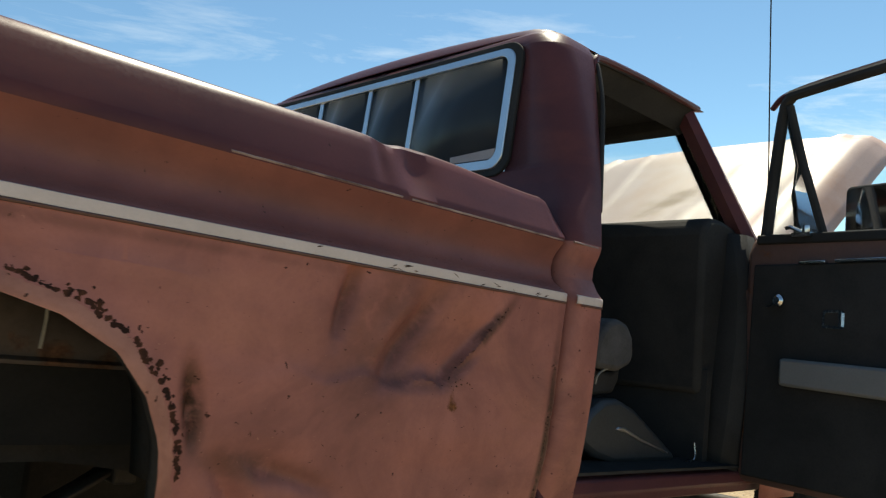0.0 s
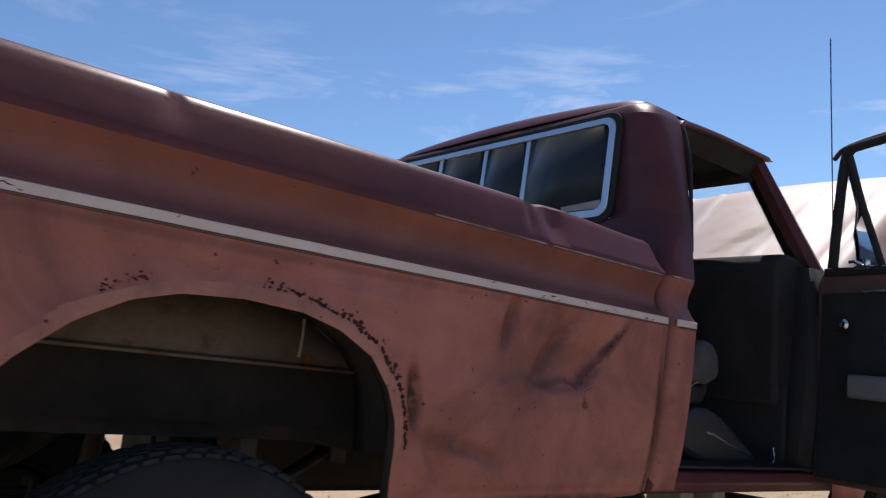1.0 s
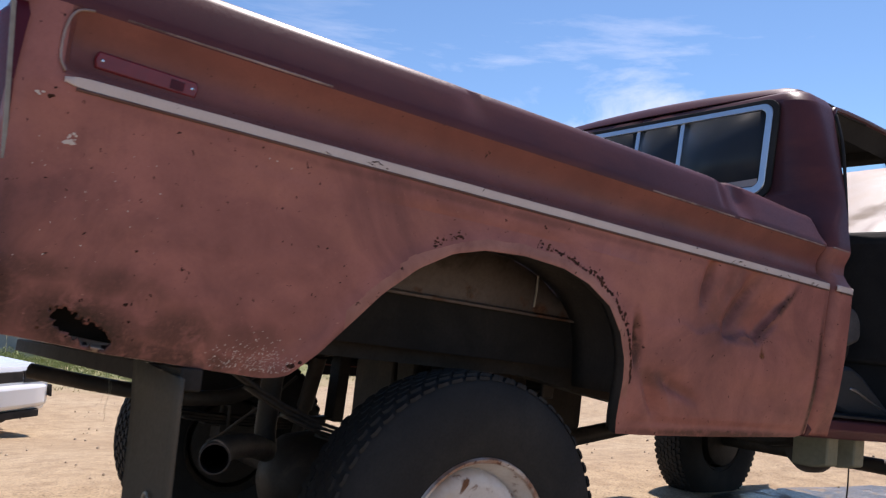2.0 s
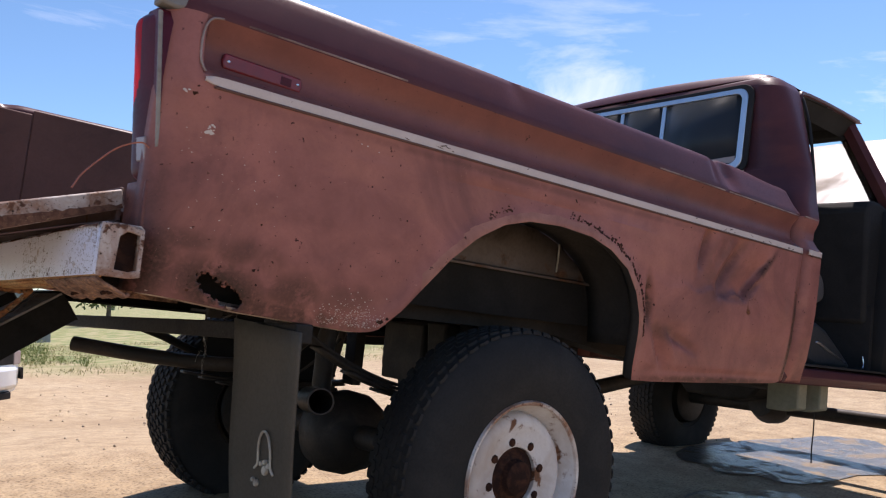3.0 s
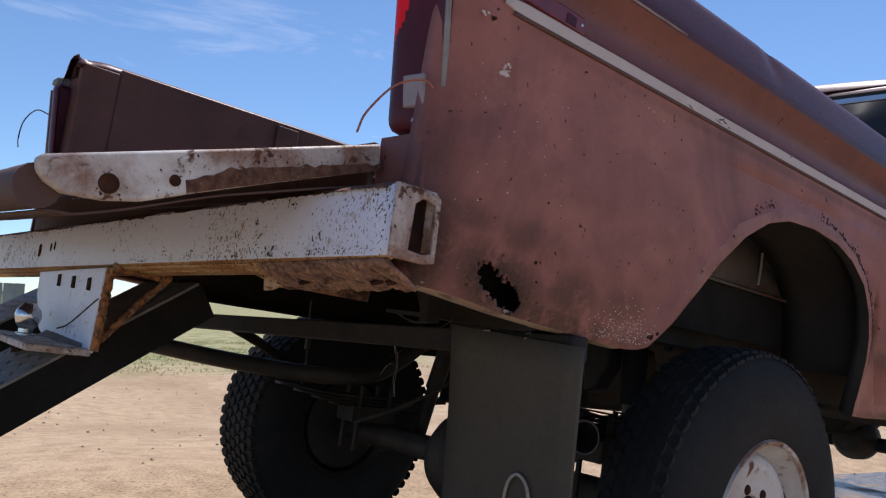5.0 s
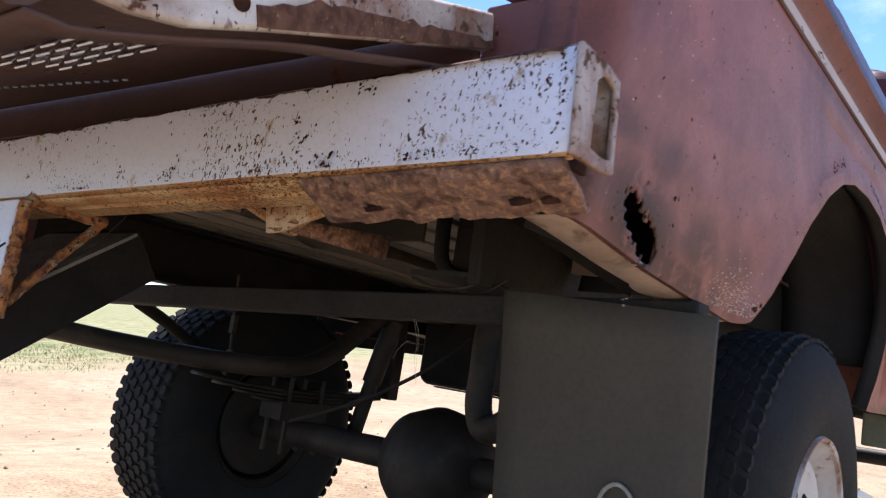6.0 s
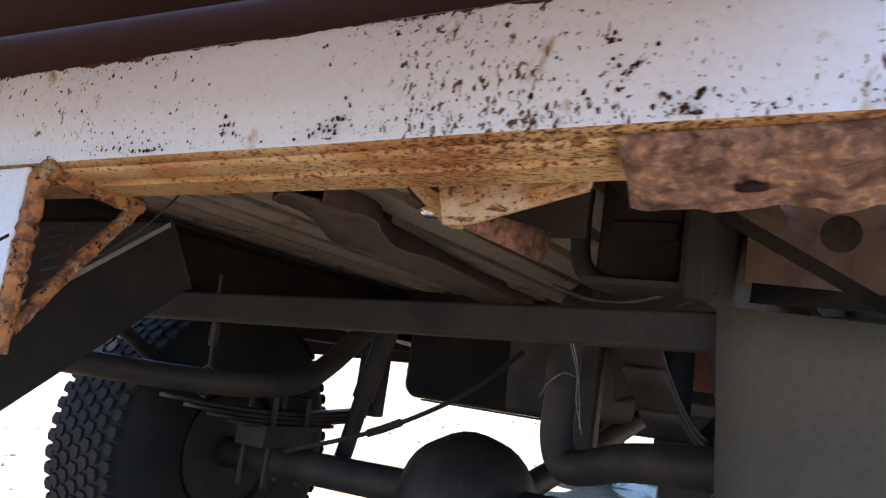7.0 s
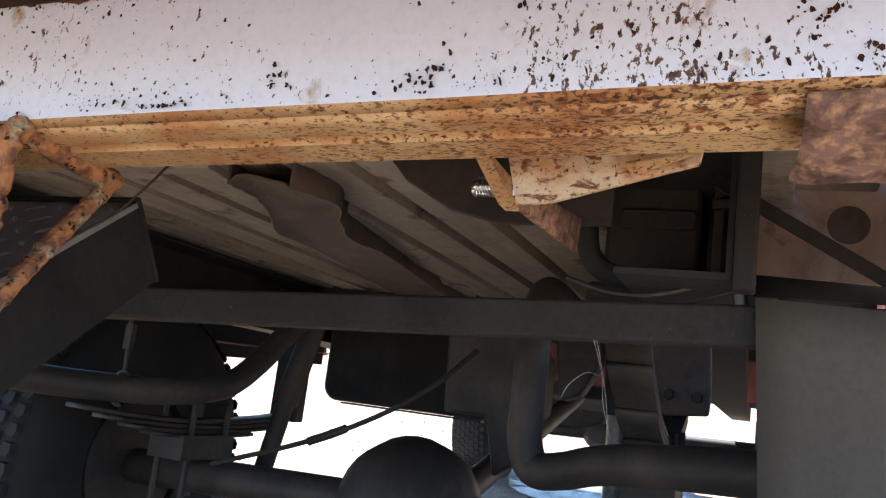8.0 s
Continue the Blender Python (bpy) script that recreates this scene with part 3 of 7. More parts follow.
def bed_out(x, z, dents):
    """How far a bed side's skin stands out below the trim, with bulge round the arch, dents and waves."""
    y = lerp_table(BED_LOW, z)
    y += 0.0016 * noise.noise(Vector((x * 3, z * 3, 1.0)))
    # swelling of the wheel arch lip
    if 0.5 < x < 1.75 and z < 1.80:
        d = min(off_line(x, z, a, b) for a, b in zip(ARCH, ARCH[1:]))
        y += 0.010 * math.exp(-(d / 0.032) ** 2)
    if dents:
        # a pocket pressed in: sharp along a slanting crease and along its foot, fading out towards the tail
        u = ((2.30 - x) * 0.193 + (z - 1.79) * 0.17) / 0.257
        v = z - 1.606 - 0.01 * math.sin(40 * x)
        if u > 0 and v > 0:
            y -= 0.036 * (1 - math.exp(-u / 0.006)) * math.exp(-(u / 0.15) ** 1.3) * (1 - math.exp(-v / 0.012)) * (1 - ease(1.72, 1.80, z)) * (1 - 0.6 * ease(1.62, 1.78, z))
        y -= ridge(x, z, (1.880, 1.835), (1.850, 1.675), 0.020, 0.026)
        y -= ridge(x, z, (2.10, 1.81), (1.975, 1.605), 0.026, 0.026)
        y += ridge(x, z, (2.03, 1.79), (1.935, 1.645), 0.022, 0.008)
        y -= ridge(x, z, (1.965, 1.79), (2.0, 1.63), 0.030, 0.007)
        y -= ridge(x, z, (2.225, 1.68), (2.125, 1.60), 0.010, 0.010)
        y -= 0.003 * noise.noise(Vector((x * 11, z * 6, 3.0))) * ease(1.75, 1.95, x) * (1 - ease(2.3, 2.42, x)) * ease(1.5, 1.62, z)
        y -= ridge(x, z, (1.62, 1.333), (2.46, 1.343), 0.010, 0.006)
        y -= ridge(x, z, (1.93, 1.602), (2.16, 1.608), 0.014, 0.007)
        y -= ridge(x, z, (1.578, 1.615), (1.608, 1.475), 0.015, 0.024)
        y -= ridge(x, z, (2.0, 1.425), (2.36, 1.44), 0.045, 0.007)
        y -= ridge(x, z, (1.645, 1.46), (1.735, 1.34), 0.016, 0.020)
        y += ridge(x, z, (1.69, 1.47), (1.78, 1.36), 0.014, 0.009)
        y -= ridge(x, z, (1.73, 1.45), (1.90, 1.40), 0.016, 0.012)
        y -= ridge(x, z, (1.62, 1.47), (1.86, 1.44), 0.03, 0.008)
        y += ridge(x, z, (2.44, 1.72), (2.455, 1.40), 0.025, 0.005)
        y -= 0.006 * math.exp(-((x - 2.08) / 0.22) ** 2 - ((z - 1.66) / 0.10) ** 2)
        y -= 0.0022 * noise.noise(Vector((x * 9, z * 7, 2.0))) * ease(1.7, 2.0, x)
    return y


def in_rust_hole(x, z):
    u, v = (x - 0.207) / 0.047, (z - 1.418 + 0.42 * (x - 0.205)) / 0.021
    return u * u + v * v < 0.95 + 1.0 * noise.noise(Vector((x * 45, z * 45, 0.4))) + 0.8 * noise.noise(Vector((x * 110, z * 110, 0.9)))


def build_bed_side(side, dents):
    """side: -1 the truck's right, +1 its left."""
    xs = sorted({round(v, 4) for v in [0.028, 0.032, 0.04, 0.05, 0.062, 0.075, 0.0875] + [0.1 + 0.012 * i for i in range(4)] + [0.14 + 0.0035 * i for i in range(44)] + [0.30 + 0.012 * i for i in range(22)]
                 + [0.56 + 0.01 * i for i in range(16)] + [0.72 + 0.018 * i for i in range(40)] + [1.44 + 0.007 * i for i in range(21)]
                 + [1.59 + 0.012 * i for i in range(20)] + [1.83 + 0.0055 * i for i in range(117)] + [2.47, 2.48, 2.486, 2.49]})
    rows = []
    for x in xs:
        corner = 0.062 - math.sqrt(max(0.0, 0.062 ** 2 - max(0.0, 0.09 - x) ** 2)) if x < 0.09 else 0.0
        cove = ease(0.094, 0.118, x)
        k = 1 - 0.14 * ease(2.05, 2.44, x) - 0.35 * ease(2.44, 2.492, x) ** 2
        kink = 0.008 * math.exp(-((x - 1.96) / 0.03) ** 2) if dents else 0
        row = []
        for y, z in BED_TOP:
            flat = 0.989 + (1.009 - 0.989) * (1.972 - z) / (1.972 - 1.812) if 1.812 < z < 1.972 else y
            yy = (flat + (y - flat) * cove) if z < 1.972 else y
            zz = 1.972 + (z - 1.972) * k if z > 1.972 else z
            zz -= kink * ease(1.972, 2.08, z)
            if side > 0 and z > 1.972:
                zz -= (0.022 + 0.014 * (1 - ease(0.03, 0.14, x))) * ease(1.972, 2.05, z)
            if dents and z > 1.972:
                crush = ease(1.93, 2.02, x) * (1 - 0.5 * ease(2.44, 2.49, x))
                flat_y = 0.989 - 0.046 * (z - 1.972) / 0.10
                yy += (min(flat_y, 0.989) - yy) * crush * (1 - ease(2.074, 2.083, z))
                yy -= crush * 0.014 * math.exp(-((x - 2.02) / 0.05) ** 2 - ((z - 2.03) / 0.04) ** 2)
                yy -= 0.006 * math.exp(-((x - 1.93) / 0.018) ** 2) * ease(1.98, 2.0, z) * (1 - ease(2.06, 2.083, z))
                yy -= 0.007 * math.exp(-((x - 0.98) / 0.03) ** 2 - ((z - 2.05) / 0.03) ** 2)
            if dents and z < 1.83:
                yy += (bed_out(x, z, True) - bed_out(x, z, False)) * (1 - ease(1.80, 1.835, z))
            yy += 0.0012 * noise.noise(Vector((x * 3, z * 4, 5.0)))
            row.append((x, side * (yy - corner), zz))
        zb = bed_bottom(x)
        n = 64
        for i in range(1, n + 1):
            z = SPLIT + (zb - SPLIT) * i / n
            xx = x + (0.006 * noise.noise(Vector((z * 14, 0, 5.0))) * ease(2.44, 2.49, x) if dents else 0)
            row.append((xx, side * (bed_out(x, z, dents) - corner), z))
        y_edge = row[-1][1]
        row.append((x, y_edge - side * 0.018, zb + 0.003))
        row.append((x, y_edge - side * 0.034, zb + 0.012))
        rows.append(row)
    bm = bmesh.new()
    vs = grid(bm, rows)
    if dents:
        gone = [f for f in bm.faces if (c := f.calc_center_median()).x < 0.3 and c.z < 1.5 and in_rust_hole(c.x, c.z)]
        bmesh.ops.delete(bm, geom=gone, context="FACES")
        rim = [v for v in bm.verts if v.is_boundary and 0.13 < v.co.x < 0.29 and 1.385 < v.co.z < 1.47 and v.link_faces]
        bmesh.ops.smooth_vert(bm, verts=rim, factor=0.5, use_axis_x=True, use_axis_z=True)
    for f in bm.faces:
        c = f.calc_center_median()
        f.material_index = 1 if c.z > 1.9665 else 4 if c.z > 1.835 and c.x > 0.105 else 0
        if dents and 0.70 < c.x < 1.70 and 1.40 < c.z < 1.78:
            d = min(off_line(c.x, c.z, a, b) for a, b in zip(ARCH, ARCH[1:]))
            if d < 0.024 + 0.008 * noise.noise(Vector((c.x * 14, c.z * 14, 1.5))) and c.x > 0.66:
                f.material_index = 2
        if 0.60 < c.x < 1.64 and c.z < 1.75 and abs(c.y) < bed_out(c.x, c.z, dents) - 0.007:
            f.material_index = 3
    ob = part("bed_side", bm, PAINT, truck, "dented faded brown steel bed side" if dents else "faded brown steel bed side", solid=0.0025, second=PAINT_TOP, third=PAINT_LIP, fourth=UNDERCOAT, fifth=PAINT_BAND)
    return ob


bed_right = build_bed_side(-1, True)
bed_left = build_bed_side(1, False)


def build_trim(x0, x1, parent, y_of):
    """The white side trim, a shallow strip with a rounded face and a drooping end."""
    bm = bmesh.new()
    rows = []
    n = max(2, int((x1 - x0) / 0.02))
    for i in range(n + 1):
        x = x0 + (x1 - x0) * i / n
        w = 0.0098 * (1.0 if x0 > 1 else 0.35 + 0.65 * ease(x0, x0 + 0.03, x))
        y = y_of(x)
        wave = 0.0008 * noise.noise(Vector((x * 9, 0, 2)))
        rows.append([(x, -(y + 0.001), 1.8285 + w + wave), (x, -(y + 0.0042), 1.8285 + 0.9 * w + wave), (x, -(y + 0.0045), 1.8285 + wave), (x, -(y + 0.0042), 1.8285 - 0.9 * w + wave),
                     (x, -(y + 0.001), 1.8285 - w + wave)])
    grid(bm, rows)
    strip = part("trim_strip", bm, STRIPE, parent, "chipped white trim strip", solid=0.002)
    # brown strip that paints the thin shadow line below the trim
    bm = bmesh.new()
    grid(bm, [[(x, -(y_of(x) + 0.0050), 1.8185), (x, -(y_of(x) + 0.0055), 1.8165), (x, -(y_of(x) + 0.0040), 1.8145), (x, -(y_of(x) + 0.0005), 1.814)] for x in [x0 + 0.02 + (x1 - x0 - 0.02) * i / n for i in range(n + 1)]])
    part("trim_shade", bm, PAINT_IN, parent, "dark brown strip for the shade under the trim", solid=0.0015)
    return strip


# added black sheet that paints the shade seen through the rust hole
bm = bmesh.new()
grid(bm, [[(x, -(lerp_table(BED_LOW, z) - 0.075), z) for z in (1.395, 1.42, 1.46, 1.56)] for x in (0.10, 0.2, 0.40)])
part("hole_shade_sheet", bm, STEEL_SHADE, bed_right, "black sheet for the shade behind the rust hole", solid=0.002)
bm = bmesh.new()
rows = []
for i in range(29):
    x = 0.06 + 0.50 * i / 28
    z = bed_bottom(x)
    y = lerp_table(BED_LOW, z)
    wave = 0.003 * noise.noise(Vector((x * 14, 2.0, 1.0))) - 0.012 * math.exp(-((x - 0.37) / 0.02) ** 2)
    rows.append([(x, -(y - 0.004), z + 0.006), (x, -(y - 0.012), z + 0.001), (x, -(0.945 + wave * 0.5), z - 0.002), (x, -(0.918 + wave), z), (x, -(0.912 + wave), z + 0.004), (x, -(0.911 + wave), z + 0.016)])
grid(bm, rows)
part("return_flange", bm, SCUFFED, bed_right, "bent worn flange under the bed side", solid=0.002)
build_trim(0.105, 2.487, bed_right, lambda x: 1.009)


def build_bead(x0, x1, y_of, parent):
    """A thin worn bead along the upper crease."""
    bm = bmesh.new()
    n = int((x1 - x0) / 0.02)
    tube(bm, [(x0 + (x1 - x0) * i / n, -y_of(x0 + (x1 - x0) * i / n), 1.966 + 0.0007 * noise.noise(Vector((i * 0.7, 0, 0)))) for i in range(n + 1)], 0.0027, 6)
    part("crease_bead", bm, BEAD, parent, "thin worn bead along the crease")


build_bead(0.19, 0.60, lambda x: 0.9885, bed_right)
build_bead(1.60, 1.975, lambda x: 0.9885, bed_right)
build_bead(2.0, 2.487, lambda x: 0.9885, bed_right)


def build_inner_bed():
    """Inner walls with their stake posts, front wall, floor and its ribbed underside."""
    for side in (-1, 1):
        bm = bmesh.new()
        prism(bm, [(0.17, 1.55), (0.58, 1.55), (0.60, 1.66), (0.80, 1.75), (1.45, 1.75), (1.62, 1.66), (1.64, 1.55), (2.47, 1.55), (2.47, 2.045), (0.17, 2.045)], "y", side * 0.83, side * 0.838)
        part("inner_side_panel", bm, BED_WALL, truck, "dull brown inner bed wall", bevel=0.004)
        for x in (0.75, 1.35, 1.95):
            bm = bmesh.new()
            box(bm, x, x + 0.09, side * 0.812, side * 0.8295, 1.56 if x > 1.6 else 1.76, 2.03)
            part("wall_rib", bm, BED_WALL, truck, bevel=0.005)
        bm = bmesh.new()
        inner = 0.902 if side < 0 else 0.868
        outline = [(inner, 1.45), (0.94, 1.45), (0.942, 1.90), (0.942, 2.03), (0.935, 2.066), (0.91, 2.076), (inner + 0.004, 2.06), (inner, 1.98)]
        if side > 0:                                # the far post has its outer corner cut off
            outline = [(inner, 1.45), (0.94, 1.45), (0.942, 1.90), (0.938, 1.975), (0.918, 2.038), (0.905, 2.046), (inner + 0.004, 2.046), (inner, 1.98)]
        prism(bm, [(side * y, z) for y, z in outline], "x", 0.05, 0.13)
        part("rear_post", bm, BED_WALL, truck, "dull brown corner post of the bed", bevel=0.008)
        bm = bmesh.new()
        prism(bm, [(side * y, z) for y, z in ((0.858 if side < 0 else 0.826, 1.50), (0.867, 1.50), (0.867, 2.03), (0.858 if side < 0 else 0.826, 2.03))], "x", 0.09 if side < 0 else 0.052, 0.15 if side < 0 else 0.1695)
        part("gate_jamb", bm, BED_WALL, truck, "dull brown tailgate jamb", bevel=0.006)
        bm = bmesh.new()
        prism(bm, [(side * y, z) for y, z in ((0.860, 1.43), (0.968, 1.43), (0.972, 1.616), (0.860, 1.616))], "x", 0.033, 0.0495)
        part("corner_face", bm, PAINT, truck, "dull brown rear corner under the lamp", bevel=0.003)
        bm = bmesh.new()
        prism(bm, [(side * y, z) for y, z in ((0.87, 1.985), (0.905, 1.985), (0.905, 2.02), (0.87, 2.02))], "x", 0.044, 0.054)
        part("latch_plate", bm, GUNK, truck, "dark rusted latch plate")
    bm = bmesh.new()
    box(bm, 2.43, 2.47, -0.84, 0.84, 1.5, 2.03)
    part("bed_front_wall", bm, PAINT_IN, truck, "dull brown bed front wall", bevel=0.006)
    bm = bmesh.new()
    rows = []
    ys = [-0.735 + 0.00245 * i for i in range(601)]
    for x in (0.10, 0.5, 1.0, 1.6, 2.45):
        row = []
        for y in ys:
            ph = ((y + 0.83) / 0.118 + 0.46) % 1.0
            z = 1.60 - 0.088 * (ease(0.0, 0.04, ph) - ease(0.76, 0.80, ph))
            row.append((x, y, z + 0.004 * noise.noise(Vector((x * 4, y * 5, 0)))))
        rows.append(row)
    grid(bm, rows)
    part("bed_floor", bm, UNDER, truck, "ribbed brown steel bed floor, dusty underneath", solid=0.004)
    bm = bmesh.new()
    box(bm, 0.018, 0.028, -0.867, 0.867, 1.44, 1.605)
    part("rear_sill", bm, PAINT_IN, truck, "dull brown rear sill under the tailgate hinge", bevel=0.003)
    bm = bmesh.new()
    box(bm, 0.0285, 0.11, -0.83, 0.83, 1.552, 1.56)
    part("sill_ledge", bm, PAINT_IN, truck)
    for side in (-1, 1):
        for x0, x1 in ((0.10, 0.60), (1.62, 2.45)):
            bm = bmesh.new()
            box(bm, x0, x1, side * 0.736, side * 0.83, 1.535, 1.545)
            part("floor_edge", bm, UNDER, truck, bevel=0.002)
    for x in (0.06, 1.75, 2.3):
        bm = bmesh.new()
        prism(bm, [(x - 0.045, 1.525), (x - 0.03, 1.455), (x + 0.03, 1.455), (x + 0.045, 1.525), (x + 0.04, 1.525), (x + 0.025, 1.462), (x - 0.025, 1.462), (x - 0.04, 1.525)],
              "y", -0.83, 0.83)
        part("floor_crossmember", bm, GREASE if x > 0.1 else PAINT_IN, truck, bevel=0.002)


build_inner_bed()


def build_wheelhouse(side):
    """The box over a rear wheel: an inner wall that ends in a lip above the axle, a roof and end walls."""
    bm = bmesh.new()
    rows = []
    outline = [(0.60, 1.40), (0.63, 1.50), (0.72, 1.62), (0.84, 1.70), (0.96, 1.735), (1.15, 1.742), (1.32, 1.735), (1.44, 1.70), (1.54, 1.64), (1.60, 1.55), (1.62, 1.40)]
    for x, z in [(p.x, p.z) for p in smooth_path([(x, 0, z) for x, z in outline], 3)]:
        rows.append([(x, side * y, z) for y in (0.955, 0.88, 0.80, 0.74 - 0.045 * (1 - ease(0.60, 0.72, x)))])
    grid(bm, rows)
    part("wheelhouse", bm, UNDERCOAT, truck, "black undercoated wheelhouse", solid=0.003)
    bm = bmesh.new()
    rows = []
    for i in range(25):
        x = 0.60 + 1.02 * i / 24
        top = lerp_table(outline, x)
        lo = 1.583
        hi = max(top, lo + 0.02)
        rows.append([(x, side * (0.74 + 0.016), lo), (x, side * 0.756, lo + 0.006), (x, side * 0.742, lo + 0.012), (x, side * 0.74, lo + 0.03), (x, side * 0.74, hi)])
    grid(bm, rows)
    part("wheelhouse_wall", bm, HOUSING, truck, "dusty inner wall with a turned lip", solid=0.003)
    # added sheet over an open gap; black on the right for its shade
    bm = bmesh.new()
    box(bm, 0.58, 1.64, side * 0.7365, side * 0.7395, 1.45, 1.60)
    part("wheelhouse_filler", bm, STEEL_SHADE if side < 0 else UNDER, truck, "added sheet over the open gap under the wheelhouse wall")
    bm = bmesh.new()
    tube(bm, [(1.432, side * 0.745, 1.61), (1.434, side * 0.747, 1.66), (1.432, side * 0.748, 1.70)], 0.0035, 6)
    part("sealer_bead", bm, PALE_STRIP, truck, "pale bead of seam sealer")


build_wheelhouse(-1)
build_wheelhouse(1)


def build_tailgate():
    """The tailgate hangs open on its hinges: an edge channel towards the side, a pressed outer panel that now faces down."""
    base = Vector((-0.0, 0, 1.548))
    m = Matrix.Translation(base) @ Matrix.Rotation(radians(-16.4), 4, "Y")        # local -x runs out along the gate
    bm = bmesh.new()
    side_outline = [(0.031, 0.0055), (-0.15, -0.005), (-0.258, -0.0127), (-0.3256, -0.0189), (-0.3694, -0.0153), (-0.414, -0.0043), (-0.430, 0.010), (-0.437, 0.022), (-0.436, 0.036), (-0.428, 0.040), (-0.2, 0.0415), (0.034, 0.0442)]
    for side in (-1, 1):
        bm = bmesh.new()
        prism(bm, side_outline, "y", side * 0.868, side * 0.882, m)
        ch = part("gate_edge", bm, WHITE_RUST, truck, "rust-stained white tailgate edge with latch holes", bevel=0.004)
        # raised dark discs paint the shade of the latch holes
        for u, r in ((-0.362, 0.0125), (-0.283, 0.0075)):
            b2 = bmesh.new()
            mm = m @ Matrix.Translation((u, side * 0.8822, 0.004)) @ Matrix.Rotation(radians(90 if side < 0 else -90), 4, "X")
            lathe(b2, [(r, -0.003), (r * 0.96, 0.0012), (r * 0.8, 0.0014), (r * 0.7, 0.0006), (0.0001, 0.0006)], mm, 20)
            part("latch_hole_disc", b2, GUNK, ch, "dark rusty disc for the shade of a latch hole")
        b2 = bmesh.new()
        top = [(-0.27 + 0.298 * i / 24, 0.004 + 0.012 * ease(-0.27, -0.2, -0.27 + 0.298 * i / 24) + 0.006 * noise.noise(Vector((i * 0.9, 2, 0)))) for i in range(25)]
        low = [(u, lerp_table([(-0.258, -0.0117), (-0.15, -0.004), (0.031, 0.0065)], u)) for u, _ in top]
        prism(b2, low + top[::-1], "y", side * 0.8815, side * 0.8832, m)
        part("rust_band", b2, BROWN_SCALE, ch, "brown rust band along the lower edge")
    bm = bmesh.new()
    rows = []
    for i in range(33):
        u = 0.02 - 0.45 * i / 32
        sag = -0.016 - 0.012 * ease(0.20, 0.38, -u) + 0.008 * ease(0.40, 0.43, -u)
        row = []
        for j in range(61):
            y = -0.868 + 1.736 * j / 60
            z = sag + 0.003 * noise.noise(Vector((u * 6, y * 3, 4)))
            row.append(m @ Vector((u, y, z)))
        rows.append(row)
    grid(bm, rows)
    outside = m.inverted()
    gone = [f for f in bm.faces if -0.405 < (outside @ f.calc_center_median()).x and abs(f.calc_center_median().y) < 0.845]
    bmesh.ops.delete(bm, geom=gone, context="FACES")
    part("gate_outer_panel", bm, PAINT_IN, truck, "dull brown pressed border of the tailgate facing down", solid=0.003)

    def slotted(u, y):
        for r in range(5):
            u0 = -0.15 - 0.022 * r
            if u0 - 0.0025 < u < u0 + 0.0025 and -0.60 < y < -0.36 and (y + 0.62 + 0.012 * r) % 0.046 < 0.032:
                return True
        return -0.3085 < y < -0.3045 and -0.25 < u < -0.03 and (u + 0.3) % 0.0165 < 0.010

    us = [0.02 - 0.0025 * i for i in range(179)]
    wide = [-0.868, -0.82, -0.74, -0.66] + [-0.62 + 0.004 * i for i in range(81)] + [-0.28, 0.0, 0.4, 0.868]
    bm = bmesh.new()
    sheet = grid(bm, [[(u, y, 0.029 + 0.002 * noise.noise(Vector((u * 7, y * 4, 2)))) for y in wide] for u in us])
    bmesh.ops.delete(bm, geom=[f for f in bm.faces if slotted(f.calc_center_median().x, f.calc_center_median().y)], context="FACES")
    bm.transform(m)
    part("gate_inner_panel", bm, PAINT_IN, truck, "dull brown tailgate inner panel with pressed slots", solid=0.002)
    # bright metal ribs added to imitate the sun's glints at the slots
    bm = bmesh.new()
    for r in range(5):
        u0 = -0.1505 - 0.022 * r
        y0 = -0.62 - 0.012 * r + 0.046
        while y0 < -0.36:
            prism(bm, [(u0 - 0.0025, 0.0275), (u0 - 0.0075, 0.0215), (u0 - 0.0085, 0.0235), (u0 - 0.004, 0.0275)], "y", y0, y0 + 0.032, m)
            y0 += 0.046
    tagged(part("slot_glints", bm, ALU, truck, "bright metal ribs standing in for glints along the slots", smooth=0), kind="stuff")
    # bright tabs added to imitate a row of glints along the seam
    bm = bmesh.new()
    for k in range(17):
        q = k / 17
        x, y = -0.215 + 0.085 * q, -0.29 - 0.20 * q
        box(bm, -0.0035, 0.0035, -0.0009, 0.0009, -0.001, 0.001, Matrix.Translation((x, y, 1.548 + 0.294 * x)) @ Matrix.Rotation(radians(-67), 4, "Z"))
    tagged(part("seam_glints", bm, ALU, truck, "row of bright tabs standing in for glints along the seam", smooth=0), kind="stuff")
    bm = bmesh.new()
    tube(bm, [m @ Vector((-0.434, y, 0.006)) for y in (-0.868, 0.868)], 0.026, 14)
    part("gate_top_roll", bm, PAINT_IN, truck, "rolled upper edge of the tailgate")


build_tailgate()


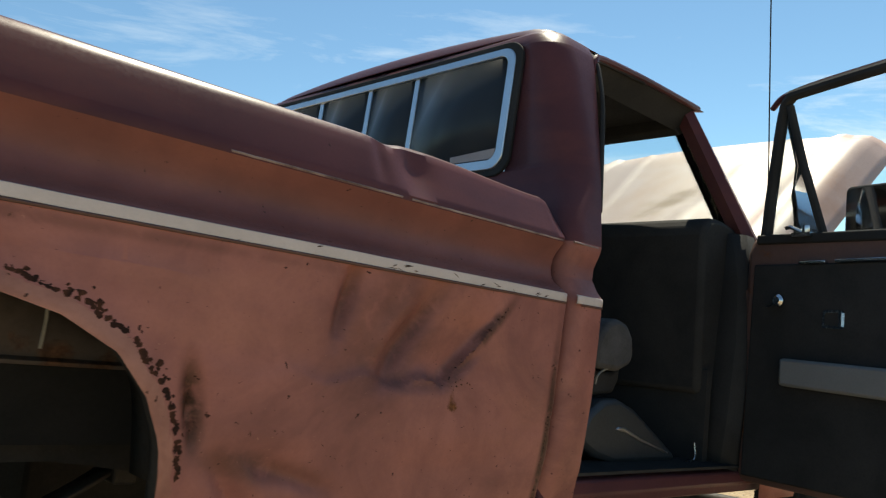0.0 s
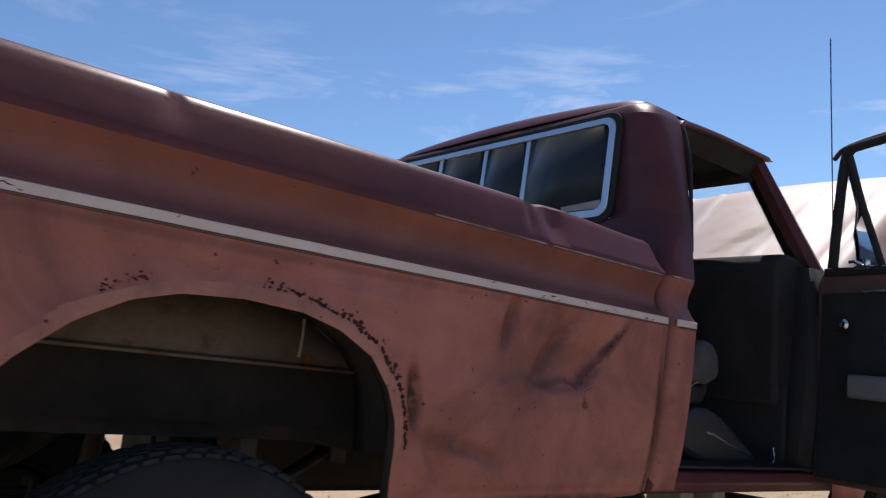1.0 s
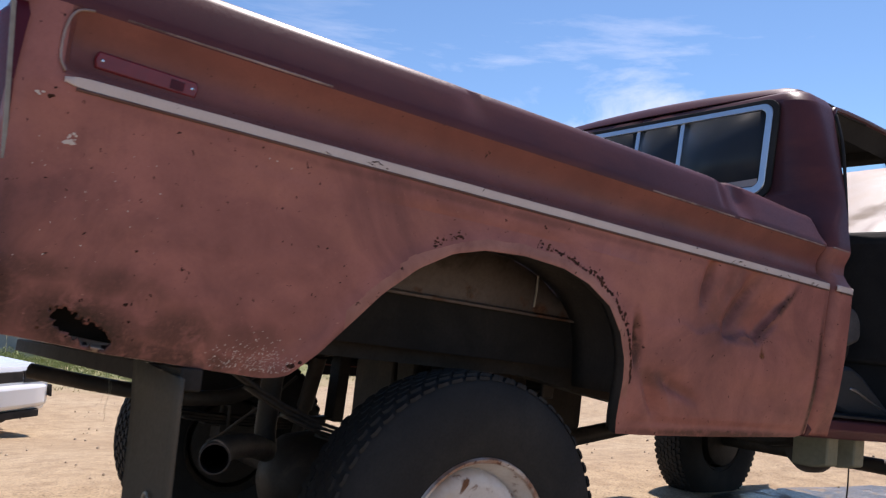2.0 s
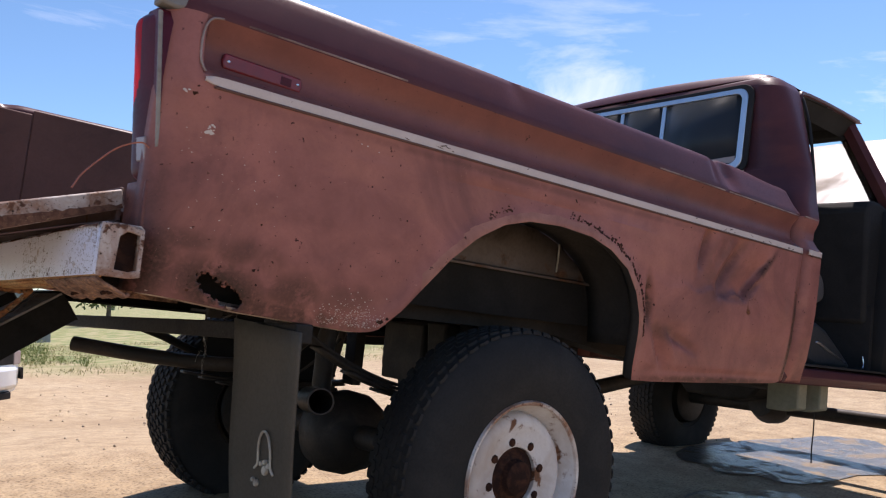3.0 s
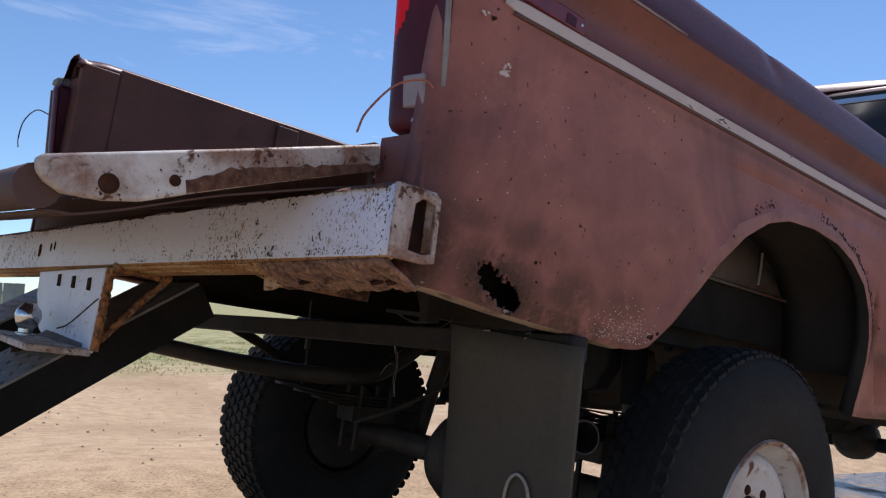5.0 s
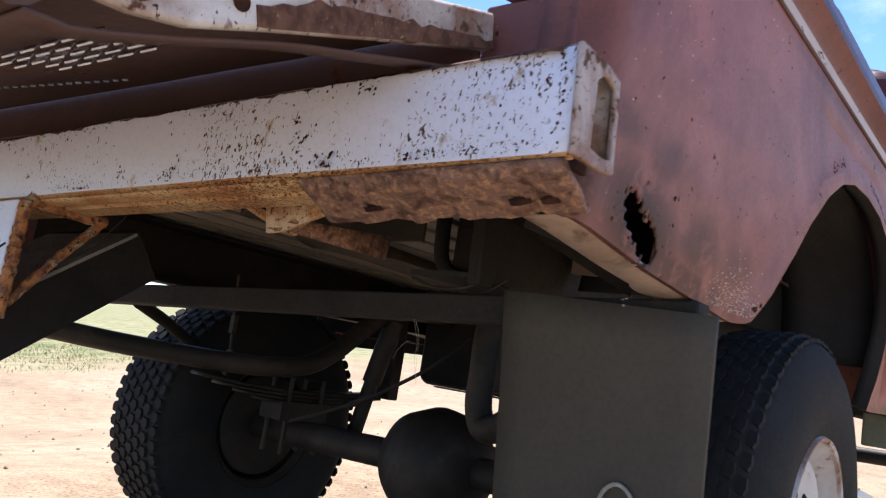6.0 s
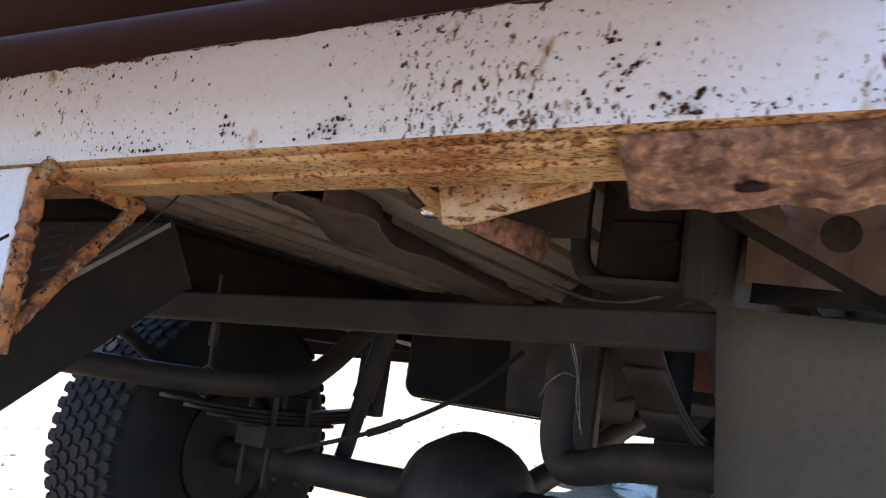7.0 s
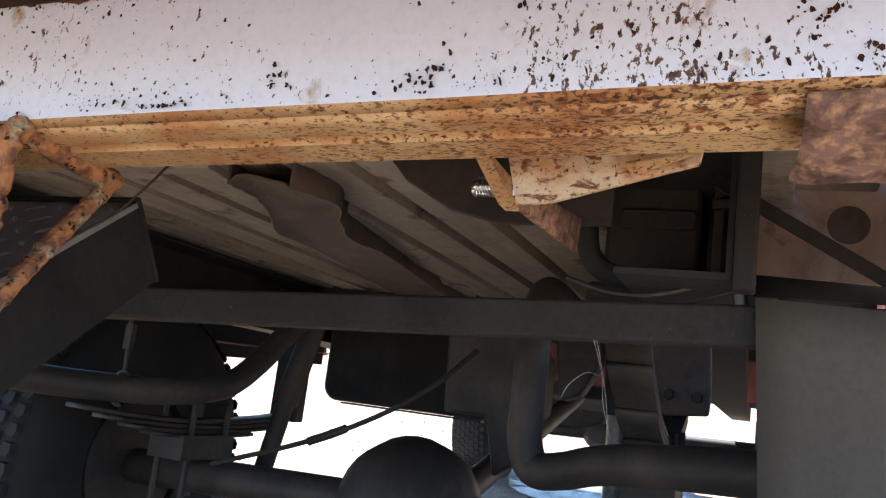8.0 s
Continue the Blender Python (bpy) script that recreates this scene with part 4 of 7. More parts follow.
def build_tail_lamp(side, lit):
    """A tall bulging lens in a shallow housing that leans back with the tail; its inner edge is translucent, the sun's
    glow painted there in brighter red.
    """
    def at(x, y, z):
        return (x - 0.11 * (z - 1.62), side * y, z)
    lean = Matrix(((1, 0, -0.11, 0.11 * 1.62), (0, 1, 0, 0), (0, 0, 1, 0), (0, 0, 0, 1)))
    body = bmesh.new()
    prism(body, [(side * y, z) for y, z in ((0.898, 1.64), (0.899, 1.622), (0.905, 1.611), (0.95, 1.612), (0.972, 1.623), (0.980, 1.65), (0.978, 1.80), (0.973, 1.93), (0.962, 1.954), (0.91, 1.958), (0.899, 1.947), (0.898, 1.92))],
          "x", 0.048, 0.090, lean)
    lamp = part("tail_lamp", body, DARK_LENS, truck, "tall dark red tail lamp with a small clear lens", bevel=0.004)
    lens = bmesh.new()
    rows = []
    for i in range(41):
        z = 1.619 + 0.330 * i / 40
        round_end = math.sqrt(max(0.0, 1 - max(0.0, (1.645 - z) / 0.026, (z - 1.924) / 0.026) ** 2))
        half = 0.0485 * (0.55 + 0.45 * round_end)
        row = []
        for j in range(17):
            v = -1 + j / 8
            row.append(at(0.055 - 0.022 * (1 - (((v + 0.6) / 1.6) ** 1.6 if v > -0.6 else 0.3 * ((v + 0.6) / 0.4) ** 2)) * (0.25 + 0.75 * round_end), 0.9165 + half * v, z))
        rows.append(row)
    grid(lens, rows)
    for f in lens.faces:
        c = f.calc_center_median()
        # tapering patch of brighter red paints the sun's glow
        f.material_index = 1 if lit and abs(c.y) < 0.868 + 0.040 * ease(1.73, 1.82, c.z) and c.z > 1.735 else 0
    part("red_lens", lens, DARK_LENS, lamp, "dark red translucent-edged lens with the sun's glow painted on the edge", solid=0.002, second=GLOW_LENS)
    white = bmesh.new()
    prism(white, [(side * y, z) for y, z in ((0.956, 1.652), (0.906, 1.655), (0.902, 1.704), (0.952, 1.701))], "x", 0.033, 0.050, lean)
    part("reverse_lens", white, CLEAR_LENS, lamp, "clouded clear reversing lens", bevel=0.003)
    screw = bmesh.new()
    lathe(screw, [(0.0001, 0.004), (0.004, 0.004), (0.0055, 0.001), (0.0055, -0.004)], Matrix.Translation(at(0.040, 0.930, 1.636)) @ Matrix.Rotation(radians(-90), 4, "Y"), 14)
    part("screw", screw, CHROME, lamp, "bright screw head")
    rim = bmesh.new()
    prism(rim, [(side * y, z) for y, z in ((0.976, 1.68), (0.9815, 1.68), (0.9775, 1.945), (0.972, 1.945))], "x", 0.045, 0.053, lean)
    part("side_bezel", rim, PALE_STRIP, lamp, "pale weathered bezel strip", bevel=0.001)
    cap = bmesh.new()
    prism(cap, [(0.008, 1.962), (0.04, 1.957), (0.065, 1.962), (0.065, 1.988), (0.04, 1.992), (0.012, 1.984)], "y", side * 0.935, side * 0.982)
    part("lamp_cap", cap, GREY_PLASTIC, lamp, "grey sealing cap above the lens", bevel=0.006)


def build_loose_wires():
    w = bmesh.new()
    tube(w, smooth_path([(0.030, -0.972, 1.676), (0.020, -0.966, 1.684), (0.006, -0.957, 1.682), (-0.02, -0.957, 1.668), (-0.045, -0.964, 1.646), (-0.085, -0.985, 1.602), (-0.103, -1.000, 1.571)]), 0.0016, 8)
    part("loose_wire", w, WIRE_RED, truck, "loose faded red wire")
    w = bmesh.new()
    tube(w, smooth_path([(0.03, 0.97, 1.86), (-0.005, 1.03, 1.88), (-0.03, 1.06, 1.84), (-0.035, 1.065, 1.78), (-0.04, 1.02, 1.745)]), 0.002, 8)
    part("loose_wire", w, TRIM_BLACK, truck, "loose thin black wire")


build_tail_lamp(-1, True)
build_tail_lamp(1, False)
build_loose_wires()


def build_marker_lamp():
    m = Matrix.Translation((0.245, -0.964, 1.886)) @ Matrix.Rotation(radians(1.5), 4, "Y")
    bm = bmesh.new()
    prism(bm, [(-0.090, -0.0165), (0.090, -0.0165), (0.093, 0.0), (0.089, 0.0155), (-0.089, 0.0165), (-0.093, 0.0)], "y", -0.004, 0.016, m)
    lamp = part("marker_lamp", bm, RED_LENS, truck, "faded red side marker lamp", bevel=0.004)
    bm = bmesh.new()
    prism(bm, [(0.040, -0.011), (0.066, -0.011), (0.066, 0.007), (0.040, 0.007)], "y", -0.0048, -0.003, m)
    part("bulb_recess", bm, DARK_LENS, lamp, "dark patch in the lens", bevel=0.002)
    for u in (-0.080, 0.081):
        bm = bmesh.new()
        lathe(bm, [(0.0001, 0.001), (0.0022, 0.001), (0.0034, 0.0), (0.0034, -0.003)], m @ Matrix.Translation((u, -0.0045, 0.0)) @ Matrix.Rotation(radians(90), 4, "X"), 12)
        part("screw", bm, CHROME, lamp, "small screw")
    # raised lip round the rear end of the side recess
    bm = bmesh.new()
    tube(bm, smooth_path([(0.135, -0.990, 1.963), (0.112, -0.993, 1.956), (0.099, -0.996, 1.938), (0.093, -0.999, 1.905), (0.094, -1.004, 1.865), (0.104, -1.009, 1.843)]), 0.0024, 8)
    part("recess_lip", bm, BEAD, bed_right, "worn lip with bare edges")


build_marker_lamp()

# ---- cab ----
CAB_SIDE = [(1.33, 0.945), (1.36, 0.958), (1.42, 0.98), (1.5, 0.998), (1.6, 1.01), (1.72, 1.018), (1.80, 1.022), (1.838, 1.022), (1.855, 1.005), (1.885, 0.985), (1.92, 0.985), (1.955, 1.0), (1.972, 1.002),
            (2.0, 0.992), (2.05, 0.975), (2.12, 0.955), (2.2, 0.93), (2.3, 0.895), (2.4, 0.86), (2.5, 0.825), (2.56, 0.80), (2.595, 0.775), (2.612, 0.75)]
CAB_BACK = [(1.33, 2.515), (1.98, 2.512), (2.06, 2.535), (2.12, 2.565), (2.19, 2.588), (2.56, 2.612), (2.595, 2.628), (2.612, 2.65)]
CAB_JAMB = [(1.33, 2.66), (1.38, 2.64), (1.5, 2.622), (1.83, 2.613), (1.97, 2.622), (2.05, 2.648), (2.15, 2.675), (2.35, 2.73), (2.56, 2.785), (2.612, 2.80)]
WIN_Z, WIN_Y = (2.185, 2.562), 0.682


def build_cab_shell():
    zs = sorted({*[z for z, _ in CAB_SIDE], *WIN_Z, *[1.34 + 0.03 * i for i in range(43)]})
    zs = [z for z in zs if z <= 2.612]
    zs = [z for i, z in enumerate(zs) if i == 0 or z - zs[i - 1] > 0.004 or z in WIN_Z]
    for side in (-1, 1):
        rows = []
        for z in zs:
            ys, xb, xj = lerp_table(CAB_SIDE, z), lerp_table(CAB_BACK, z), lerp_table(CAB_JAMB, z)
            r = 0.045 if z < 1.98 else 0.045 + 0.04 * ease(1.98, 2.2, z)
            r = min(r, max(0.02, ys - WIN_Y - 0.004), xj - xb - 0.02)
            row = [(xb, side * y, z) for y in (0.0, 0.2, 0.4, 0.55, 0.65, WIN_Y)]
            for i in range(9):
                a = math.radians(90 * i / 8)
                row.append((xb + r - r * math.cos(a), side * (ys - r + r * math.sin(a)), z))
            for k in (0.35, 0.7, 1.0):
                row.append((xb + r + (xj - xb - r) * k, side * ys, z))
            row += [(xj + 0.006, side * (ys - 0.006), z), (xj + 0.006, side * (ys - 0.03), z), (xj + 0.045, side * (ys - 0.035), z), (xj + 0.045, side * (ys - 0.08), z)]
            rows.append(row)
        bm = bmesh.new()
        vs = grid(bm, rows)
        gone = []
        for f in bm.faces:
            c = f.calc_center_median()
            if abs(c.y) < WIN_Y and WIN_Z[0] < c.z < WIN_Z[1] and c.x < 2.64:
                gone.append(f)
        bmesh.ops.delete(bm, geom=gone, context="FACES")
        for f in bm.faces:
            f.material_index = 1 if f.calc_center_median().z > 1.975 else 0
        part("cab_corner", bm, PAINT, truck, "dull maroon cab corner and rear wall", solid=0.003, second=PAINT_TOP)
    # the roof, a crowned sheet with rounded edges
    bm = bmesh.new()
    rows = []
    for i in range(37):
        u = (i / 36) ** 1.7
        row = []
        for j in range(33):
            v = -1 + 2 * j / 32
            half = 0.752 - 0.02 * u - (0.064 - math.sqrt(max(0.0, 0.064 ** 2 - max(0.0, 0.064 - 0.90 * u) ** 2)))
            y = half * v
            edge = 1 - (1 - min(1.0, (1 - abs(v)) / 0.16)) ** 2.2
            end = (1 - (1 - min(1.0, u / 0.13)) ** 3.0) * (1 - 0.7 * (1 - min(1.0, (1 - u) / 0.10)) ** 2)
            x = 2.648 + 0.90 * u - 0.02 * (1 - v * v) * (1 - u) + 0.05 * (1 - v * v) * u
            row.append((x, y, 2.609 + 0.013 * u + (0.036 * edge + 0.036 * (1 - v * v)) * end))
        rows.append(row)
    grid(bm, rows)
    part("roof", bm, PAINT_TOP, truck, "dull maroon cab roof", solid=0.003)
    bm = bmesh.new()
    box(bm, 2.66, 3.46, -0.70, 0.70, 2.585, 2.592)
    part("headliner", bm, TRIM_BLACK, truck, "black headliner")
    bm = bmesh.new()
    prism(bm, [(3.46, 2.594), (3.47, 2.545), (3.50, 2.53), (3.53, 2.548), (3.545, 2.612), (3.52, 2.622)], "y", -0.672, 0.672)
    part("windscreen_header", bm, TRIM_BLACK, truck, "dark header over the windscreen", bevel=0.006)
    for side in (-1, 1):
        bm = bmesh.new()
        pts = smooth_path([(2.79, side * 0.808, 2.515), (2.80, side * 0.80, 2.556), (2.85, side * 0.792, 2.575), (3.1, side * 0.77, 2.598), (3.4, side * 0.742, 2.616), (3.515, side * 0.728, 2.624)])
        tube(bm, pts, 0.011, 8)
        part("drip_rail", bm, PAINT_TOP, truck, "brown drip rail")
        rows = [[(2.765, side * 0.797, 2.562), (2.765, side * 0.752, 2.604), (2.765, side * 0.69, 2.575), (2.765, side * 0.74, 2.505), (2.765, side * 0.797, 2.562)],
                [(3.50, side * 0.725, 2.615), (3.50, side * 0.69, 2.63), (3.50, side * 0.63, 2.60), (3.50, side * 0.66, 2.545), (3.50, side * 0.725, 2.615)]]
        bm = bmesh.new()
        grid(bm, rows)
        part("roof_side_rail", bm, TRIM_BLACK, truck, "dark trimmed roof rail over the door")
        bm = bmesh.new()
        rows = []
        for t in [i / 10 for i in range(11)]:
            x, y, z = 3.50 + 0.16 * t, 0.715 + 0.185 * t, 2.61 - 0.45 * t
            w = 0.042 + 0.022 * t
            rows.append([(x - w, side * (y - 0.012), z), (x - 0.3 * w, side * (y + 0.012), z), (x + 0.5 * w, side * (y - 0.005), z + 0.01), (x + 0.4 * w, side * (y - 0.075), z + 0.01), (x - 0.7 * w, side * (y - 0.06), z), (x - w, side * (y - 0.012), z)])
        grid(bm, rows)
        part("windscreen_pillar", bm, PAINT_TOP, truck, "dark brown windscreen pillar")
        bm = bmesh.new()
        rows = []
        for z, x, y in ((2.17, 3.63, 0.905), (2.0, 3.62, 0.94), (1.8, 3.60, 0.955), (1.55, 3.58, 0.95), (1.36, 3.57, 0.935)):
            rows.append([(x - 0.10, side * (y - 0.16), z), (x - 0.09, side * (y - 0.03), z), (x - 0.05, side * y, z), (x + 0.10, side * y, z)])
        grid(bm, rows)
        # black trim colour paints the shade on this brown pillar
        part("hinge_pillar", bm, TRIM_BLACK, truck, "brown door hinge pillar, blackened for its shade", solid=0.004)
        bm = bmesh.new()
        prism(bm, [(side * 0.945, 1.385), (side * 0.955, 1.352), (side * 0.94, 1.322), (side * 0.82, 1.322), (side * 0.80, 1.40), (side * 0.89, 1.405)], "x", 2.52, 3.70)
        part("rocker_sill", bm, PAINT_TOP, truck, "brown rocker sill under the door", bevel=0.006)
        bm = bmesh.new()
        prism(bm, [(side * 0.944, 1.398), (side * 0.944, 1.406), (side * 0.80, 1.411), (side * 0.80, 1.403)], "x", 2.66, 3.56)
        part("sill_plate", bm, TRIM_BLACK, truck, "black sill plate")
    build_trim(2.512, 2.612, truck, lambda x: 1.022)
    build_bead(2.512, 2.612, lambda x: 1.0015, truck)
    bm = bmesh.new()
    tube(bm, smooth_path([(2.66, -0.962, 2.07), (2.70, -0.925, 2.22), (2.755, -0.872, 2.40), (2.788, -0.825, 2.515), (2.805, -0.802, 2.55), (2.86, -0.788, 2.568), (3.1, -0.768, 2.588)]), 0.0065, 8)
    part("door_seal", bm, TRIM_BLACK, truck, "thick black rubber door seal")


build_cab_shell()


def rounded(y0, y1, z0, z1, r, n=6):
    out = []
    for cy, cz, a0 in ((y1 - r, z1 - r, 0), (y0 + r, z1 - r, 90), (y0 + r, z0 + r, 180), (y1 - r, z0 + r, 270)):
        out += [(cy + r * math.cos(radians(a0 + 90 * i / n)), cz + r * math.sin(radians(a0 + 90 * i / n))) for i in range(n + 1)]
    return out


def frame_ring(bm, outer, inner, place, deep):
    """A flat ring between two outlines with as many points each, deep along the local normal. place: (u, v, w) to a point."""
    vs = [[bm.verts.new(place(u, v, w)) for u, v in o] for o, w in ((outer, 0), (outer, deep), (inner, deep), (inner, 0))]
    n = len(outer)
    for a, b in zip(vs, vs[1:] + vs[:1]):
        for k in range(n):
            bm.faces.new((a[k], a[(k + 1) % n], b[(k + 1) % n], b[k]))


def build_rear_window():
    def place(u, v, w):
        return Vector((2.588 + 0.024 * (v - 2.185) / 0.377 - w, u, v))
    bm = bmesh.new()
    frame_ring(bm, rounded(-0.70, 0.70, 2.172, 2.577, 0.06), rounded(-0.672, 0.672, 2.196, 2.555, 0.045), place, 0.012)
    seal = part("rear_window", bm, TRIM_BLACK, truck, "sliding rear window in a black seal with an aluminium frame", bevel=0.003)
    bm = bmesh.new()
    frame_ring(bm, rounded(-0.676, 0.676, 2.192, 2.558, 0.047), rounded(-0.648, 0.648, 2.222, 2.534, 0.03), place, 0.017)
    part("window_frame", bm, ALU, seal, "brushed aluminium frame", bevel=0.003)
    for y, w in ((-0.245, 0.022), (0.0, 0.022), (0.29, 0.024)):
        bm = bmesh.new()
        prism(bm, [(y - w / 2, 2.215), (y + w / 2, 2.215), (y + w / 2, 2.54), (y - w / 2, 2.54)], "x", -0.008, 0.01,
              Matrix.Translation((2.6, 0, 0)) @ Matrix(((1, 0, 0.064, -0.152), (0, 1, 0, 0), (0, 0, 1, 0), (0, 0, 0, 1))))
        part("window_bar", bm, ALU, seal, "aluminium sliding bar", bevel=0.002)
    for y0, y1 in ((-0.65, -0.25), (-0.25, 0.0), (0.0, 0.29), (0.29, 0.65)):
        bm = bmesh.new()
        grid(bm, [[place(y0, 2.21, 0.002), place(y1, 2.21, 0.002)], [place(y0, 2.545, 0.002), place(y1, 2.545, 0.002)]])
        ob = part("pane", bm, GLASS_DARK, seal, "dark slate pane", solid=0.003)
        ob.visible_shadow = False
    bm = bmesh.new()
    prism(bm, [(-0.64, 2.226), (-0.46, 2.226), (-0.46, 2.246), (-0.64, 2.256)], "x", 2.5815, 2.5825)
    part("pane_strip", bm, CLEAR_LENS, seal, "pale strip along the foot of the pane")


build_rear_window()


def build_windscreen():
    bm = bmesh.new()
    rows = []
    for i in range(9):
        t = i / 8
        row = []
        for j in range(17):
            v = -1 + j / 8
            row.append((3.52 + 0.17 * t + 0.06 * (1 - v * v), v * (0.66 + 0.16 * t), 2.60 - 0.42 * t))
        rows.append(row)
    grid(bm, rows)
    ob = part("windscreen", bm, GLASS, truck, "clear windscreen", solid=0.004)
    ob.visible_shadow = False
    bm = bmesh.new()
    prism(bm, [(3.40, 1.62), (3.38, 2.16), (3.42, 2.205), (3.50, 2.21), (3.74, 2.175), (3.76, 1.62)], "y", -0.86, 0.86)
    part("dashboard", bm, TRIM_BLACK, truck, "matt black dashboard and firewall", bevel=0.02)
    bm = bmesh.new()
    box(bm, 2.60, 3.70, -0.90, 0.90, 1.345, 1.36)
    part("cab_floor", bm, TRIM_BLACK, truck, "black cab floor mat")
    bm = bmesh.new()
    box(bm, 3.42, 3.45, -0.88, 0.88, 1.35, 1.70)
    part("kick_panel", bm, TRIM_BLACK, truck, "black toe board")
    bm = bmesh.new()
    box(bm, 2.625, 2.64, -0.9, 0.9, 1.36, 2.18)
    part("cab_rear_trim", bm, TRIM_BLACK, truck, "black trim behind the seat")
    # far door, shut, seen from the inside
    bm = bmesh.new()
    rows = []
    for z in (1.36, 1.5, 1.65, 1.83, 1.95, 2.06, 2.14):
        y = lerp_table(CAB_SIDE, z)
        rows.append([(2.66, y, z), (3.1, y + 0.004, z), (3.56, y - 0.03, z)])
    grid(bm, rows)
    part("left_door", bm, PAINT, truck, "closed brown driver's door", solid=0.05)
    bm = bmesh.new()
    frame_pts = smooth_path([(2.70, 0.90, 2.14), (2.735, 0.85, 2.35), (2.79, 0.785, 2.545), (3.1, 0.76, 2.575), (3.44, 0.72, 2.585), (3.55, 0.80, 2.4), (3.60, 0.885, 2.14)])
    tube(bm, frame_pts, 0.017, 10)
    part("left_door_frame", bm, PAINT_IN, truck, "brown window frame of the shut door")
    # seat
    bm = bmesh.new()
    prism(bm, [(2.72, 1.50), (2.74, 1.56), (2.98, 1.58), (3.18, 1.565), (3.24, 1.53), (3.22, 1.46), (3.0, 1.43), (2.74, 1.44)], "y", -0.72, 0.72)
    seat = part("seat", bm, VINYL, truck, "worn grey bench seat", bevel=0.03)
    bm = bmesh.new()
    prism(bm, [(2.70, 1.55), (2.68, 1.85), (2.67, 2.02), (2.72, 2.05), (2.78, 2.02), (2.86, 1.85), (2.92, 1.68), (2.90, 1.58)], "y", -0.70, 0.70)
    part("backrest", bm, CLOTH, seat, "grey cloth backrest", bevel=0.035)
    # cushion end, rounded, that shows in the door opening
    bm = bmesh.new()
    prism(bm, [(2.885, 1.672), (2.88, 1.72), (2.893, 1.765), (2.93, 1.806), (2.98, 1.822), (3.03, 1.808), (3.062, 1.77), (3.072, 1.72), (3.058, 1.690), (3.0, 1.667)], "y", -0.83, -0.68)
    part("seat_bolster", bm, CLOTH, seat, "rounded grey cloth bolster", bevel=0.03)
    bm = bmesh.new()
    prism(bm, [(2.90, 1.59), (2.905, 1.666), (3.0, 1.662), (3.05, 1.684), (3.045, 1.64), (3.02, 1.60)], "y", -0.80, -0.69)
    part("bolster_stem", bm, TRIM_BLACK, seat, "black hinge cover under the bolster", bevel=0.012)
    bm = bmesh.new()
    tube(bm, smooth_path([(2.905, -0.815, 1.625), (2.91, -0.818, 1.65), (2.94, -0.818, 1.668), (3.0, -0.815, 1.682)]), 0.003, 6)
    part("bolster_piping", bm, PALE_STRIP, seat, "pale piping along the seam")
    bm = bmesh.new()
    prism(bm, [(2.82, 1.49), (2.86, 1.545), (2.93, 1.583), (3.0, 1.588), (3.08, 1.563), (3.15, 1.525), (3.24, 1.475), (3.31, 1.435), (3.34, 1.412), (3.30, 1.405), (2.99, 1.405), (2.90, 1.425), (2.84, 1.455)], "y", -0.84, -0.55)
    part("seat_base_cover", bm, VINYL, seat, "grey-blue vinyl seat base cover", bevel=0.03)
    # bright metal strip added in place of a streak of sunlight
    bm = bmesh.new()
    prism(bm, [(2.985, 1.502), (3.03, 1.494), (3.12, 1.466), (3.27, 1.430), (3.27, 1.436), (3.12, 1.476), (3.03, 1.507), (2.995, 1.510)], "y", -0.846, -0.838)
    part("seat_glint", bm, ALU, seat, "bright strip standing in for the sun streak on the seat base", bevel=0.003)
    bm = bmesh.new()
    tube(bm, smooth_path([(3.33, -0.87, 1.41), (3.37, -0.875, 1.412), (3.385, -0.875, 1.43), (3.385, -0.87, 1.468)]), 0.004, 8)
    part("belt_hook", bm, CHROME, truck, "thin bent metal hook")


build_windscreen()


